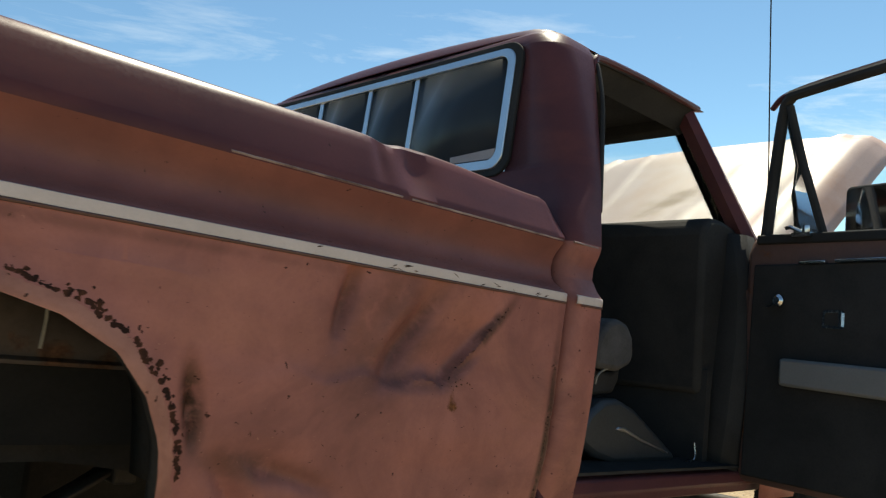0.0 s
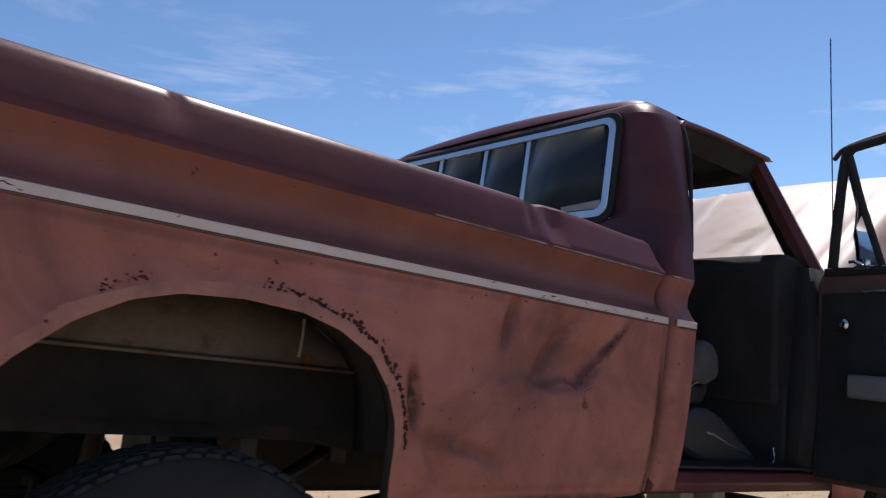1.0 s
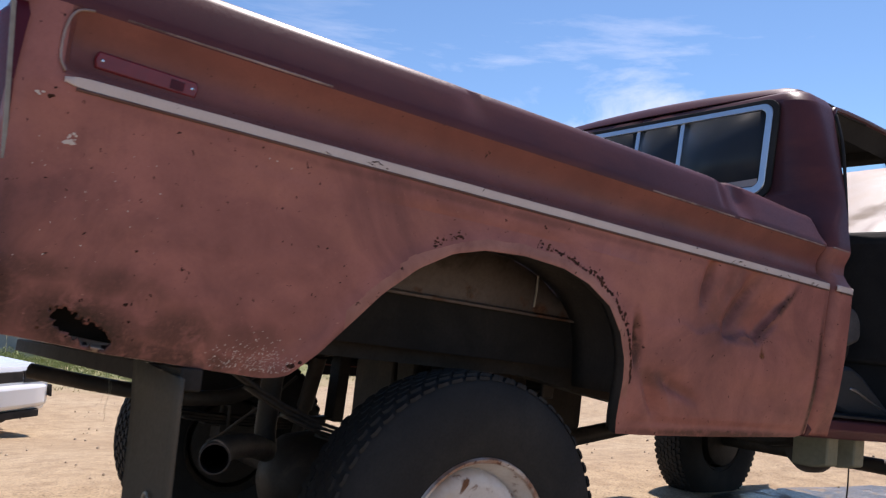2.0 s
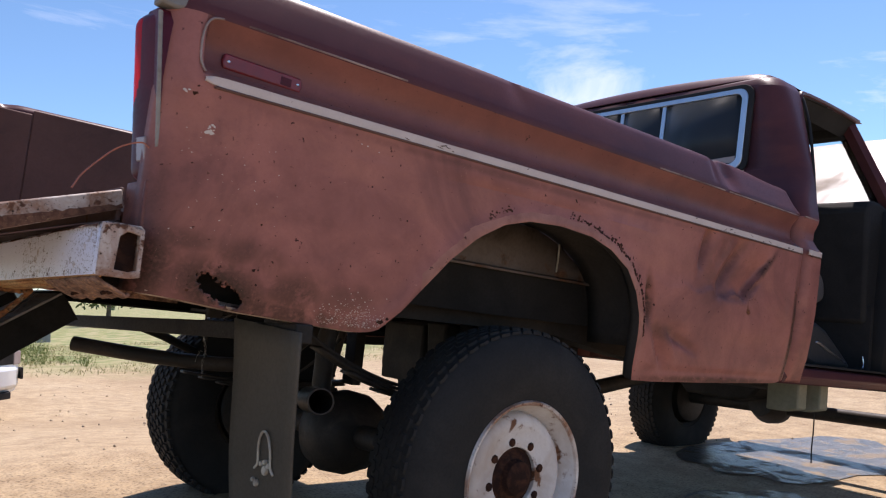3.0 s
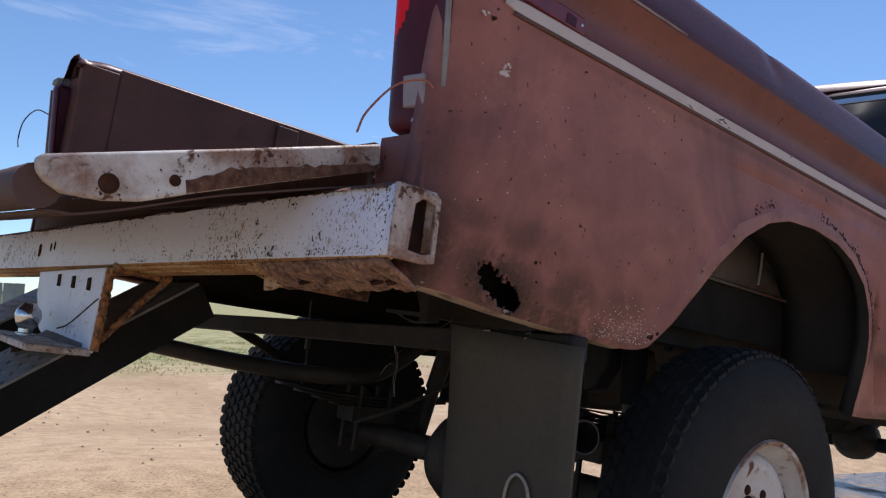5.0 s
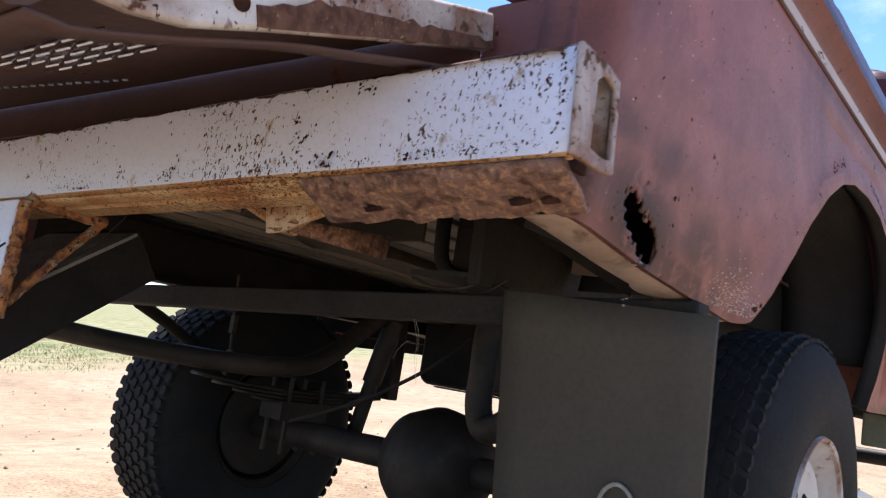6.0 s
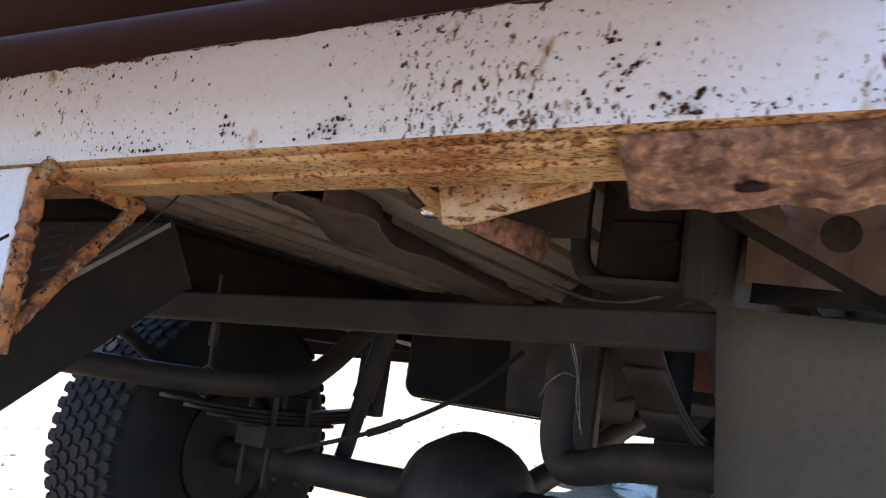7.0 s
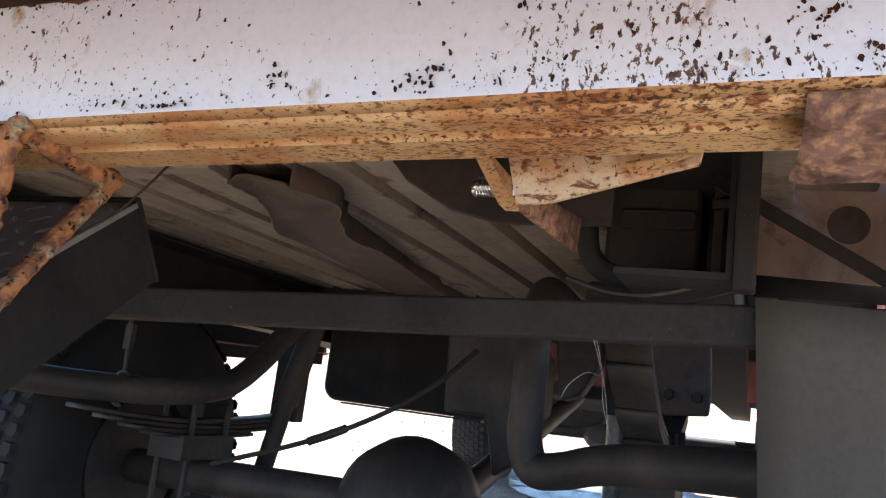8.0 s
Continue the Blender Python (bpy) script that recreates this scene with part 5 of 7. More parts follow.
def build_door():
    """The passenger door, wide open, its black inner side showing. Local u runs along the door from the hinge, z up, w into the cab side."""
    m = Matrix.Translation((3.55, -0.93, 0)) @ Matrix.Rotation(radians(180 + 78), 4, "Z")     # local x along the door, local y towards its outside

    def door_part(name, bm, mat, label, **more):
        bm.transform(m)
        return part(name, bm, mat, door, label, **more)
    bm = bmesh.new()
    prism(bm, [(0.0, 1.36), (1.02, 1.36), (1.05, 1.5), (1.05, 2.06), (1.04, 2.135), (0.02, 2.155), (0.0, 2.1)], "y", -0.005, 0.11)
    bm.transform(m)
    door = part("door", bm, PAINT_IN, truck, "wide open passenger door, black inside with a grey armrest", bevel=0.02)
    bm = bmesh.new()
    prism(bm, [(0.03, 1.38), (1.0, 1.38), (1.03, 1.5), (1.03, 2.05), (0.04, 2.06)], "y", -0.018, -0.002)
    door_part("inner_panel", bm, TRIM_BLACK, "black inner door panel", bevel=0.006)
    bm = bmesh.new()
    tube(bm, smooth_path([(0.045, 0.03, 2.15), (0.07, 0.02, 2.35), (0.105, 0.005, 2.56), (0.14, -0.01, 2.61), (0.2, -0.02, 2.618), (0.6, -0.035, 2.635), (0.86, -0.035, 2.63), (0.93, -0.03, 2.58), (0.98, -0.01, 2.35), (1.01, 0.03, 2.14)], 5), 0.019, 10)
    door_part("window_frame", bm, TRIM_BLACK, "thin black window frame")
    bm = bmesh.new()
    tube(bm, smooth_path([(0.05, 0.02, 2.60), (0.12, -0.005, 2.625), (0.3, -0.02, 2.64), (0.7, -0.035, 2.652), (0.9, -0.035, 2.64)], 5), 0.010, 8)
    door_part("frame_edge", bm, PAINT_TOP, "brown outer edge of the window frame")
    bm = bmesh.new()
    tube(bm, [(0.135, -0.005, 2.585), (0.18, 0.008, 2.40), (0.262, 0.03, 2.125)], 0.0135, 10)
    door_part("vent_bar", bm, TRIM_BLACK, "slanting black vent window bar")
    bm = bmesh.new()
    grid(bm, [[(0.07, 0.03, 2.15), (0.255, 0.03, 2.13)], [(0.09, 0.015, 2.40), (0.185, 0.01, 2.38)], [(0.12, 0.0, 2.56), (0.135, 0.0, 2.56)]])
    ob = door_part("vent_pane", bm, GLASS, "clear vent pane", solid=0.003)
    ob.visible_shadow = False
    bm = bmesh.new()
    prism(bm, [(0.04, 2.128), (1.02, 2.105), (1.02, 2.14), (0.04, 2.16)], "y", -0.014, 0.03)
    door_part("window_sill", bm, TRIM_BLACK, "black window sill", bevel=0.006)
    bm = bmesh.new()
    box(bm, 0.21, 0.30, -0.03, -0.012, 2.056, 2.064)
    box(bm, 0.33, 0.75, -0.03, -0.012, 2.056, 2.066)
    door_part("bright_strip", bm, CHROME, "bright metal strip", bevel=0.002)
    bm = bmesh.new()
    box(bm, 0.18, 0.245, -0.03, -0.01, 2.142, 2.155)
    lathe(bm, [(0.0001, 0.012), (0.012, 0.012), (0.014, 0.0), (0.008, -0.02)], Matrix.Translation((0.225, -0.02, 2.165)), 14)
    tube(bm, [(0.215, -0.02, 2.155), (0.175, -0.028, 2.175), (0.16, -0.028, 2.172)], 0.007, 8)
    door_part("vent_latch", bm, CHROME, "small vent window latch")
    bm = bmesh.new()
    rings = lathe(bm, [(0.0001, 0.03), (0.012, 0.03), (0.02, 0.022), (0.02, 0.012), (0.008, 0.008), (0.008, -0.01)], Matrix.Translation((0.152, -0.02, 1.939)) @ Matrix.Rotation(radians(90), 4, "X"), 20)
    tube(bm, [(0.152, -0.03, 1.939), (0.12, -0.03, 1.925), (0.105, -0.026, 1.92)], 0.005, 8)
    door_part("window_crank", bm, CHROME, "bright window crank")
    bm = bmesh.new()
    frame_ring(bm, rounded(0.295, 0.365, 1.858, 1.912, 0.008), rounded(0.302, 0.358, 1.866, 1.905, 0.006), lambda u, v, w: Vector((u, -0.016 - w, v)), 0.006)
    box(bm, 0.35, 0.36, -0.03, -0.014, 1.865, 1.905)
    door_part("door_handle", bm, CHROME, "chrome inside door handle")
    bm = bmesh.new()
    prism(bm, [(0.172, 1.675), (0.80, 1.655), (0.82, 1.69), (0.80, 1.745), (0.172, 1.76)], "y", -0.05, -0.012)
    door_part("armrest", bm, GREY_PLASTIC, "light grey armrest", bevel=0.01)
    bm = bmesh.new()
    prism(bm, rounded(0.212, 0.49, 2.180, 2.345, 0.02), "y", 0.20, 0.235)
    door_part("side_mirror", bm, TRIM_BLACK, "rectangular side mirror", bevel=0.006)
    bm = bmesh.new()
    prism(bm, rounded(0.222, 0.48, 2.190, 2.335, 0.016), "y", 0.192, 0.199)
    door_part("mirror_glass", bm, MIRROR, "mirror glass reflecting the sky")
    bm = bmesh.new()
    tube(bm, [(0.36, 0.23, 2.19), (0.36, 0.17, 2.12), (0.36, 0.11, 2.05)], 0.008, 8)
    door_part("mirror_arm", bm, CHROME, "chrome mirror arm")
    for z in (1.55, 1.95):
        bm = bmesh.new()
        box(bm, -0.04, 0.02, 0.0, 0.05, z - 0.03, z + 0.03)
        door_part("hinge", bm, PAINT_IN, "brown door hinge", bevel=0.005)


build_door()


def build_front():
    # raised hood with two long creases and turned-down sides
    bm = bmesh.new()
    rows = []
    a = radians(37.5)
    for i in range(25):
        s = 1.56 * i / 24
        row = []
        for j in range(49):
            v = -1 + j / 24
            y = v * (0.86 + 0.03 * s)
            side = ease(0.82, 1.0, abs(v))
            crease = 0.008 * (1 - ease(0.0, 0.03, abs(abs(y) - 0.16 - 0.16 * s))) + 0.016 * (1 - ease(0, 0.06, abs(abs(y) - 0.66)))
            w = 0.04 * (1 - v * v) + crease - 0.10 * side * side - 0.03 * ease(1.38, 1.56, s)
            row.append((3.78 + s * math.cos(a) - w * math.sin(a), y, 1.985 + s * math.sin(a) + w * math.cos(a)))
        rows.append(row)
    grid(bm, rows)
    part("hood", bm, PAINT_SUN, truck, "raised sun-bleached brown hood with worn patches", solid=0.004)
    for side in (-1, 1):
        bm = bmesh.new()
        rows = []
        for i in range(21):
            x = 3.62 + 1.75 * i / 20
            arch = 1.30 + (0.42 * math.sqrt(max(0.0, 1 - ((x - 4.47) / 0.52) ** 2)) if abs(x - 4.47) < 0.52 else 0)
            row = []
            for y, z in ((0.80, 2.0), (0.88, 2.005), (0.945, 1.985), (0.975, 1.95), (0.965, 1.90), (1.0, 1.838), (1.005, 1.80), (1.0, 1.7)):
                row.append((x, side * (y - 0.03 * ease(4.9, 5.37, x)), z - 0.02 * ease(4.6, 5.37, x)))
            for k in (0.25, 0.5, 0.75, 1.0):
                row.append((x, side * (0.998 - 0.02 * k), 1.7 + (min(arch, 1.69) - 1.7) * k))
            rows.append(row)
        grid(bm, rows)
        part("front_fender", bm, PAINT, truck, "faded brown front fender", solid=0.003)
    bm = bmesh.new()
    box(bm, 5.30, 5.36, -0.9, 0.9, 1.40, 1.96)
    part("grille_panel", bm, BLACK, truck, "dark grille panel", bevel=0.02)
    bm = bmesh.new()
    tube(bm, [(4.19, -0.70, 1.98), (4.19, -0.70, 2.05)], 0.012, 10)
    tube(bm, [(4.19, -0.70, 2.04), (4.12, -0.715, 2.6), (4.02, -0.74, 3.10), (3.98, -0.75, 3.32)], 0.003, 8)
    part("antenna", bm, BLACK, truck, "thin black whip antenna")


PAINT_SUN = material("sun_bleached_paint", (0.47, 0.335, 0.29), 0.5, second=(0.40, 0.235, 0.165), patch=(1.3, 0.56, 0.10), grain=140, bump=0.05, coat=0.05,
                     rust=((0.58, 0.42, 0.30), 2.2, 0.68, 0.06))
build_front()


# ---- wheels ----
def build_wheel(name_label, x, y_face, z, side, lug, W):
    """A big off-road tyre on a white steel rim. y_face: the outer face; side -1 the truck's right; W: the width."""
    hub = Matrix.Translation((x, y_face, z)) @ Matrix.Rotation(radians(90 if side < 0 else -90), 4, "X")       # local z points outwards
    bm = bmesh.new()
    prof = [(0.193, -0.02), (0.203, 0.0), (0.25, 0.014), (0.31, 0.018), (0.355, 0.008), (0.385, -0.010), (0.399, -0.026), (0.406, -0.06), (0.407, -W / 2), (0.406, -W + 0.06), (0.399, -W + 0.026), (0.385, -W + 0.010), (0.355, -W - 0.008),
            (0.31, -W - 0.018), (0.25, -W - 0.014), (0.203, -W), (0.193, -W + 0.02), (0.193, -0.02)]
    lathe(bm, prof, hub, 72)
    tyre = part("tyre", bm, RUBBER, truck, name_label)
    # tread: staggered rows of small six-sided lugs, the outer rows wrapping on to the shoulder
    bm = bmesh.new()
    count = 62
    step = (W - 0.048) / 6
    lanes = [(-0.024 - step * k, 0.49 * step, (0.399, 0.405, 0.406, 0.406, 0.406, 0.405, 0.399)[k]) for k in range(7)]
    for k in range(count):
        for lane, (h, half, r0) in enumerate(lanes):
            a = 2 * math.pi * (k + 0.5 * (lane % 2)) / count
            da = 0.44 * 2 * math.pi / count
            outline = [(-da, -0.55 * half), (-0.25 * da, -half), (0.75 * da, -0.8 * half), (da, 0.55 * half), (0.25 * da, half), (-0.75 * da, 0.8 * half)]
            tall = lug if 0 < lane < 6 else 0.7 * lug
            rings = []
            for grow, rise in ((1.0, -0.006), (0.86, tall)):
                rings.append([bm.verts.new(hub @ Vector(((r0 + rise) * math.cos(a + grow * p), (r0 + rise) * math.sin(a + grow * p), h + grow * q))) for p, q in outline])
            bm.faces.new(rings[1])
            for i in range(6):
                bm.faces.new((rings[0][i], rings[0][(i + 1) % 6], rings[1][(i + 1) % 6], rings[1][i]))
    tagged(part("tread", bm, RUBBER, tyre, "worn staggered tread lugs", smooth=0), kind="stuff")
    disc = hub @ Matrix.Diagonal((0.905, 0.905, 1, 1))
    bm = bmesh.new()
    lathe(bm, [(0.232, -0.005), (0.237, 0.004), (0.233, 0.011), (0.225, 0.009), (0.2215, 0.002)], disc, 64)
    lip = bm
    bm = bmesh.new()
    lathe(bm, [(0.2215, 0.002), (0.217, -0.008), (0.211, -0.020), (0.205, -0.034), (0.200, -0.050), (0.1965, -0.054), (0.194, -0.046), (0.190, -0.034), (0.180, -0.026), (0.166, -0.022),
               (0.150, -0.025), (0.135, -0.031), (0.115, -0.034), (0.096, -0.034), (0.090, -0.037), (0.088, -0.06)], disc, 64)
    rim = part("rim", bm, RIM_WHITE, truck, "chalky white steel rim with rust stains")
    part("rim_lip", lip, WHITE_RUST, rim, "rusted outer lip")
    bm = bmesh.new()
    lathe(bm, [(0.225, -W + 0.01), (0.22, -W), (0.2, -W + 0.02), (0.202, -0.12), (0.198, -0.105), (0.095, -0.108)], disc, 40)
    part("rim_back", bm, GREASE, rim, "dark greasy back of the rim")
    for k in range(8):
        bm = bmesh.new()
        a = 2 * math.pi * (k + 0.3) / 8
        c = disc @ Matrix.Translation((0.107 * math.cos(a), 0.107 * math.sin(a), -0.034))
        lathe(bm, [(0.0001, 0.006), (0.008, 0.006), (0.0135, 0.002), (0.0135, -0.006)], c, 8)
        part("lug_nut", bm, GUNK, rim, "dark rusted lug nut")
    bm = bmesh.new()
    lathe(bm, [(0.0001, -0.008), (0.035, -0.008), (0.05, -0.016), (0.056, -0.036), (0.076, -0.042), (0.089, -0.048), (0.089, -0.08)], disc, 30)
    part("hub", bm, GUNK, rim, "dark greasy wheel hub")
    bm = bmesh.new()
    lathe(bm, [(0.0001, -0.16), (0.15, -0.16), (0.165, -0.17), (0.165, -0.235), (0.15, -0.245), (0.0001, -0.245)], hub, 36)
    part("brake_drum", bm, GREASE, rim, "greasy brake drum")


# the axles follow the ground, so the left rear wheel hangs lower in the leaning truck
for wx, wy, wz, side, lug, width in ((1.145, 0.965, 1.010, -1, 0.003, 0.180), (1.205, 0.975, 0.965, 1, 0.008, 0.262), (4.47, 0.955, 1.14, -1, 0.006, 0.22), (4.47, 0.955, 1.10, 1, 0.006, 0.22)):
    build_wheel("worn off-road tyre with staggered tread lugs", wx, side * wy, wz, side, lug, width)


# ---- underside ----
def build_underside():
    bm = bmesh.new()
    tube(bm, [(1.135, -0.72, 1.005), (1.185, 0.72, 0.962)], 0.042, 16)
    axle = part("rear_axle", bm, GREASE, truck, "greasy rear axle tube")
    bm = bmesh.new()
    lathe(bm, [(0.0001, 0.155), (0.05, 0.15), (0.10, 0.125), (0.135, 0.08), (0.15, 0.0), (0.135, -0.08), (0.10, -0.13), (0.055, -0.19), (0.05, -0.30), (0.0001, -0.30)],
          Matrix.Translation((1.16, -0.035, 0.985)) @ Matrix.Rotation(radians(-90), 4, "Y"), 30)
    diff = part("differential", bm, GREASE, axle, "greasy round differential housing")
    for k in range(10):
        bm = bmesh.new()
        a = 2 * math.pi * k / 10
        lathe(bm, [(0.0001, 0.006), (0.009, 0.006), (0.009, -0.01)], Matrix.Translation((1.16 - 0.075, -0.035 + 0.125 * math.cos(a), 0.985 + 0.125 * math.sin(a))) @ Matrix.Rotation(radians(-90), 4, "Y"), 6)
        part("cover_bolt", bm, GREASE, axle)
    bm = bmesh.new()
    tube(bm, [(1.45, -0.04, 0.99), (3.2, 0.05, 1.29)], 0.036, 14)
    part("driveshaft", bm, GREASE, truck, "greasy driveshaft")
    bm = bmesh.new()
    tube(bm, [(4.47, -0.72, 1.135), (4.47, 0.72, 1.105)], 0.042, 14)
    lathe(bm, [(0.0001, 0.13), (0.09, 0.11), (0.125, 0.04), (0.125, -0.04), (0.08, -0.14), (0.0001, -0.14)], Matrix.Translation((4.46, 0.13, 1.14)) @ Matrix.Rotation(radians(90), 4, "Y"), 24)
    part("front_axle", bm, GREASE, truck, "greasy front axle")
    bm = bmesh.new()
    prism(bm, [(0.03, 1.42), (0.03, 1.26), (0.10, 1.17), (0.22, 1.14), (0.56, 1.15), (0.62, 1.22), (0.62, 1.42)], "x", 4.15, 4.62)
    part("engine_sump", bm, BLACK, truck, "dark engine sump over the front axle", bevel=0.02)
    for side in (-1, 1):
        pts = [(0.32, 1.505, 1.37), (0.60, 1.505, 1.375), (0.78, 1.505, 1.410), (1.5, 1.505, 1.412), (1.8, 1.48, 1.37), (2.3, 1.43, 1.315), (5.2, 1.42, 1.30)]
        if side > 0:
            pts = [(x, z, min(low, 1.345)) for x, z, low in pts]
        web = [(x, z) for x, z, low in pts] + [(x, low) for x, z, low in pts[::-1]]
        upper = [(x, z) for x, z, low in pts] + [(x, z - 0.007) for x, z, low in pts[::-1]]
        lower = [(x, low + 0.007) for x, z, low in pts] + [(x, low) for x, z, low in pts[::-1]]
        for y0, y1, outline in ((0.672, 0.678, web), (0.565, 0.672, upper), (0.565, 0.672, lower)):
            bm = bmesh.new()
            prism(bm, outline, "y", side * y0, side * y1)
            part("frame_rail", bm, BLACK, truck, "black steel frame rail")
        for k in range(5):
            bm = bmesh.new()
            half = (0.54 if side < 0 else 0.40) - (0.11 if side < 0 else 0.075) * k
            rows = []
            for i in range(17):
                u = -1 + i / 8
                x = (1.14 if side < 0 else 1.17) + half * u
                z = (1.196 if side < 0 else 1.095) - 0.011 * k + (0.26 if side < 0 else 0.06) * (half * u / 0.64) ** 2
                rows.append([(x, side * 0.50, z), (x, side * 0.565, z)])
            grid(bm, rows)
            part("spring_leaf", bm, GREASE, truck, "rusty spring leaf" if k == 0 else "", solid=0.009)
        bm = bmesh.new()
        dz = 0.026 if side < 0 else -0.05
        box(bm, 1.05, 1.24, side * 0.485, side * 0.58, 1.06 + dz, 1.115 + dz)
        for x in (1.08, 1.21):
            tube(bm, [(x, side * 0.492, 0.96 + dz), (x, side * 0.492, 1.185 + dz), (x, side * 0.573, 1.185 + dz), (x, side * 0.573, 0.96 + dz)], 0.008, 8)
        part("axle_clamp", bm, GREASE, truck, "rusty U-bolt clamp")
        for x0, z0, z1 in ((0.56, 1.345, 1.40), (1.66, 1.345, 1.45)) if side < 0 else ((1.52, 1.10, 1.42),):
            bm = bmesh.new()
            box(bm, x0, x0 + 0.05, side * 0.49, side * 0.575, z0, z1)
            part("spring_hanger", bm, GREASE, truck, "rusty spring hanger", bevel=0.006)
    # slanting dampers
    for pts, r, mat, lab in ((((1.34, 0.460, 0.95), (1.35, 0.420, 1.165)), 0.024, GREASE, "dusty black shock absorber"), (((1.35, 0.422, 1.155), (1.36, 0.377, 1.36)), 0.031, GREASE, "dusty black shock absorber"),
                             (((1.36, -0.428, 1.0), (1.38, -0.421, 1.234)), 0.025, SATIN_DARK, "worn bright shock absorber rod"), (((1.38, -0.421, 1.23), (1.38, -0.416, 1.44)), 0.036, RUBBER, "black shock absorber dust boot")):
        bm = bmesh.new()
        tube(bm, pts, r, 16)
        part("damper", bm, mat, truck, lab)
    bm = bmesh.new()
    tube(bm, [(1.34, 0.41, 0.955), (1.34, 0.51, 0.955)], 0.020, 10)
    part("damper_eye", bm, GREASE, truck, "rusty shock absorber eye")
    # lift plate beside the spring
    bm = bmesh.new()
    prism(bm, [(-0.462, 1.445), (-0.605, 1.455), (-0.614, 1.298), (-0.611, 1.253), (-0.515, 1.243)], "x", 1.38, 1.43)
    part("hanger_plate", bm, HOUSING, truck, "rusty steel hanger plate", bevel=0.006)
    for k in range(4):
        bm = bmesh.new()
        lathe(bm, [(0.0001, 0.009), (0.011, 0.009), (0.013, 0.0), (0.013, -0.004)], Matrix.Translation((1.378, -0.525 - 0.06 * (k % 2), 1.41 - 0.12 * (k // 2))) @ Matrix.Rotation(radians(-90), 4, "Y"), 6)
        part("plate_bolt", bm, GREASE, truck, "rusty bolt head")
    bm = bmesh.new()
    prism(bm, [(-0.02, 1.40), (-0.262, 1.40), (-0.262, 1.13), (-0.165, 1.06), (-0.135, 1.19), (-0.03, 1.19)], "x", 1.30, 1.345)
    part("axle_bracket", bm, GREASE, truck, "dark greasy bracket over the axle", bevel=0.008)
    # bump stop and bracket with a rubbed edge between the pipe and the damper
    bm = bmesh.new()
    prism(bm, [(-0.275, 1.41), (-0.385, 1.41), (-0.380, 1.33), (-0.345, 1.262), (-0.300, 1.245), (-0.292, 1.30)], "x", 1.3, 1.37)
    part("bump_stop_bracket", bm, GREASE, truck, "dark bump stop bracket with rubbed edges", bevel=0.008)
    # exhaust: crosses behind the axle and ends at the far side
    bm = bmesh.new()
    tube(bm, smooth_path([(2.6, 0.36, 1.30), (1.9, 0.39, 1.40), (1.5, 0.39, 1.405), (1.34, 0.39, 1.375), (1.24, 0.39, 1.315), (1.15, 0.392, 1.245), (1.06, 0.40, 1.19), (0.96, 0.425, 1.168), (0.83, 0.49, 1.160), (0.62, 0.665, 1.166), (0.43, 0.815, 1.181)], 7), 0.0285, 18, 0.003)
    part("exhaust_pipe", bm, GREASE, truck, "rusty exhaust pipe with an open end")
    bm = bmesh.new()
    tube(bm, smooth_path([(1.7, -0.30, 1.43), (1.1, -0.33, 1.445), (0.91, -0.345, 1.42), (0.858, -0.348, 1.335), (0.855, -0.349, 1.24), (0.855, -0.350, 1.172), (0.855, -0.37, 1.128), (0.825, -0.425, 1.133), (0.76, -0.50, 1.155), (0.66, -0.62, 1.172), (0.55, -0.80, 1.188), (0.488, -0.955, 1.203)], 7), 0.0300, 18, 0.003)
    part("exhaust_pipe", bm, GREASE, truck, "rusty bent exhaust pipe with an open outlet")
    bm = bmesh.new()
    tube(bm, [(0.80, 0.475, 1.40), (0.815, 0.483, 1.30), (0.828, 0.487, 1.198)], 0.004, 8)
    box(bm, 0.812, 0.826, 0.474, 0.490, 1.24, 1.29)
    tube(bm, [(0.83 + 0.008 * math.cos(radians(a)), 0.49 + 0.034 * math.cos(radians(a)), 1.160 + 0.034 * math.sin(radians(a))) for a in range(-100, 121, 20)], 0.004, 6)
    part("pipe_hanger", bm, GREASE, truck, "exhaust hanger strap")
    bm = bmesh.new()
    tube(bm, [(0.58, 0.58, 1.282), (0.72, 0.655, 1.243), (0.90, 0.74, 1.18)], 0.017, 12)
    part("slanting_brace", bm, BLACK, truck, "black slanting brace beside the far wheel")
    # tank between the rails
    bm = bmesh.new()
    prism(bm, rounded(-0.03, 0.50, 1.172, 1.42, 0.045), "x", 1.67, 2.40)
    part("fuel_tank", bm, BLACK, truck, "dusty black fuel tank", bevel=0.012)
    bm = bmesh.new()
    box(bm, 1.72, 1.75, 0.01, 0.46, 1.164, 1.1695)
    part("tank_strap", bm, GREASE, truck)
    # gearbox and engine sump
    bm = bmesh.new()
    prism(bm, [(3.1, 1.42), (3.2, 1.29), (3.6, 1.27), (3.95, 1.24), (4.3, 1.24), (4.45, 1.28), (4.6, 1.5)], "y", -0.2, 0.25)
    part("gearbox", bm, BLACK, truck, "dark gearbox and sump", bevel=0.03)
    # mud flap bar and flap
    bm = bmesh.new()
    m = Matrix.Translation((0.40, -0.70, 1.3365)) @ Matrix.Rotation(radians(-2.6), 4, "X")
    box(bm, -0.012, 0.03, -0.285, 1.66, -0.0215, 0.0215, m)
    part("flap_bar", bm, BLACK, truck, "dusty black square bar", bevel=0.004)
    bm = bmesh.new()
    rows = []
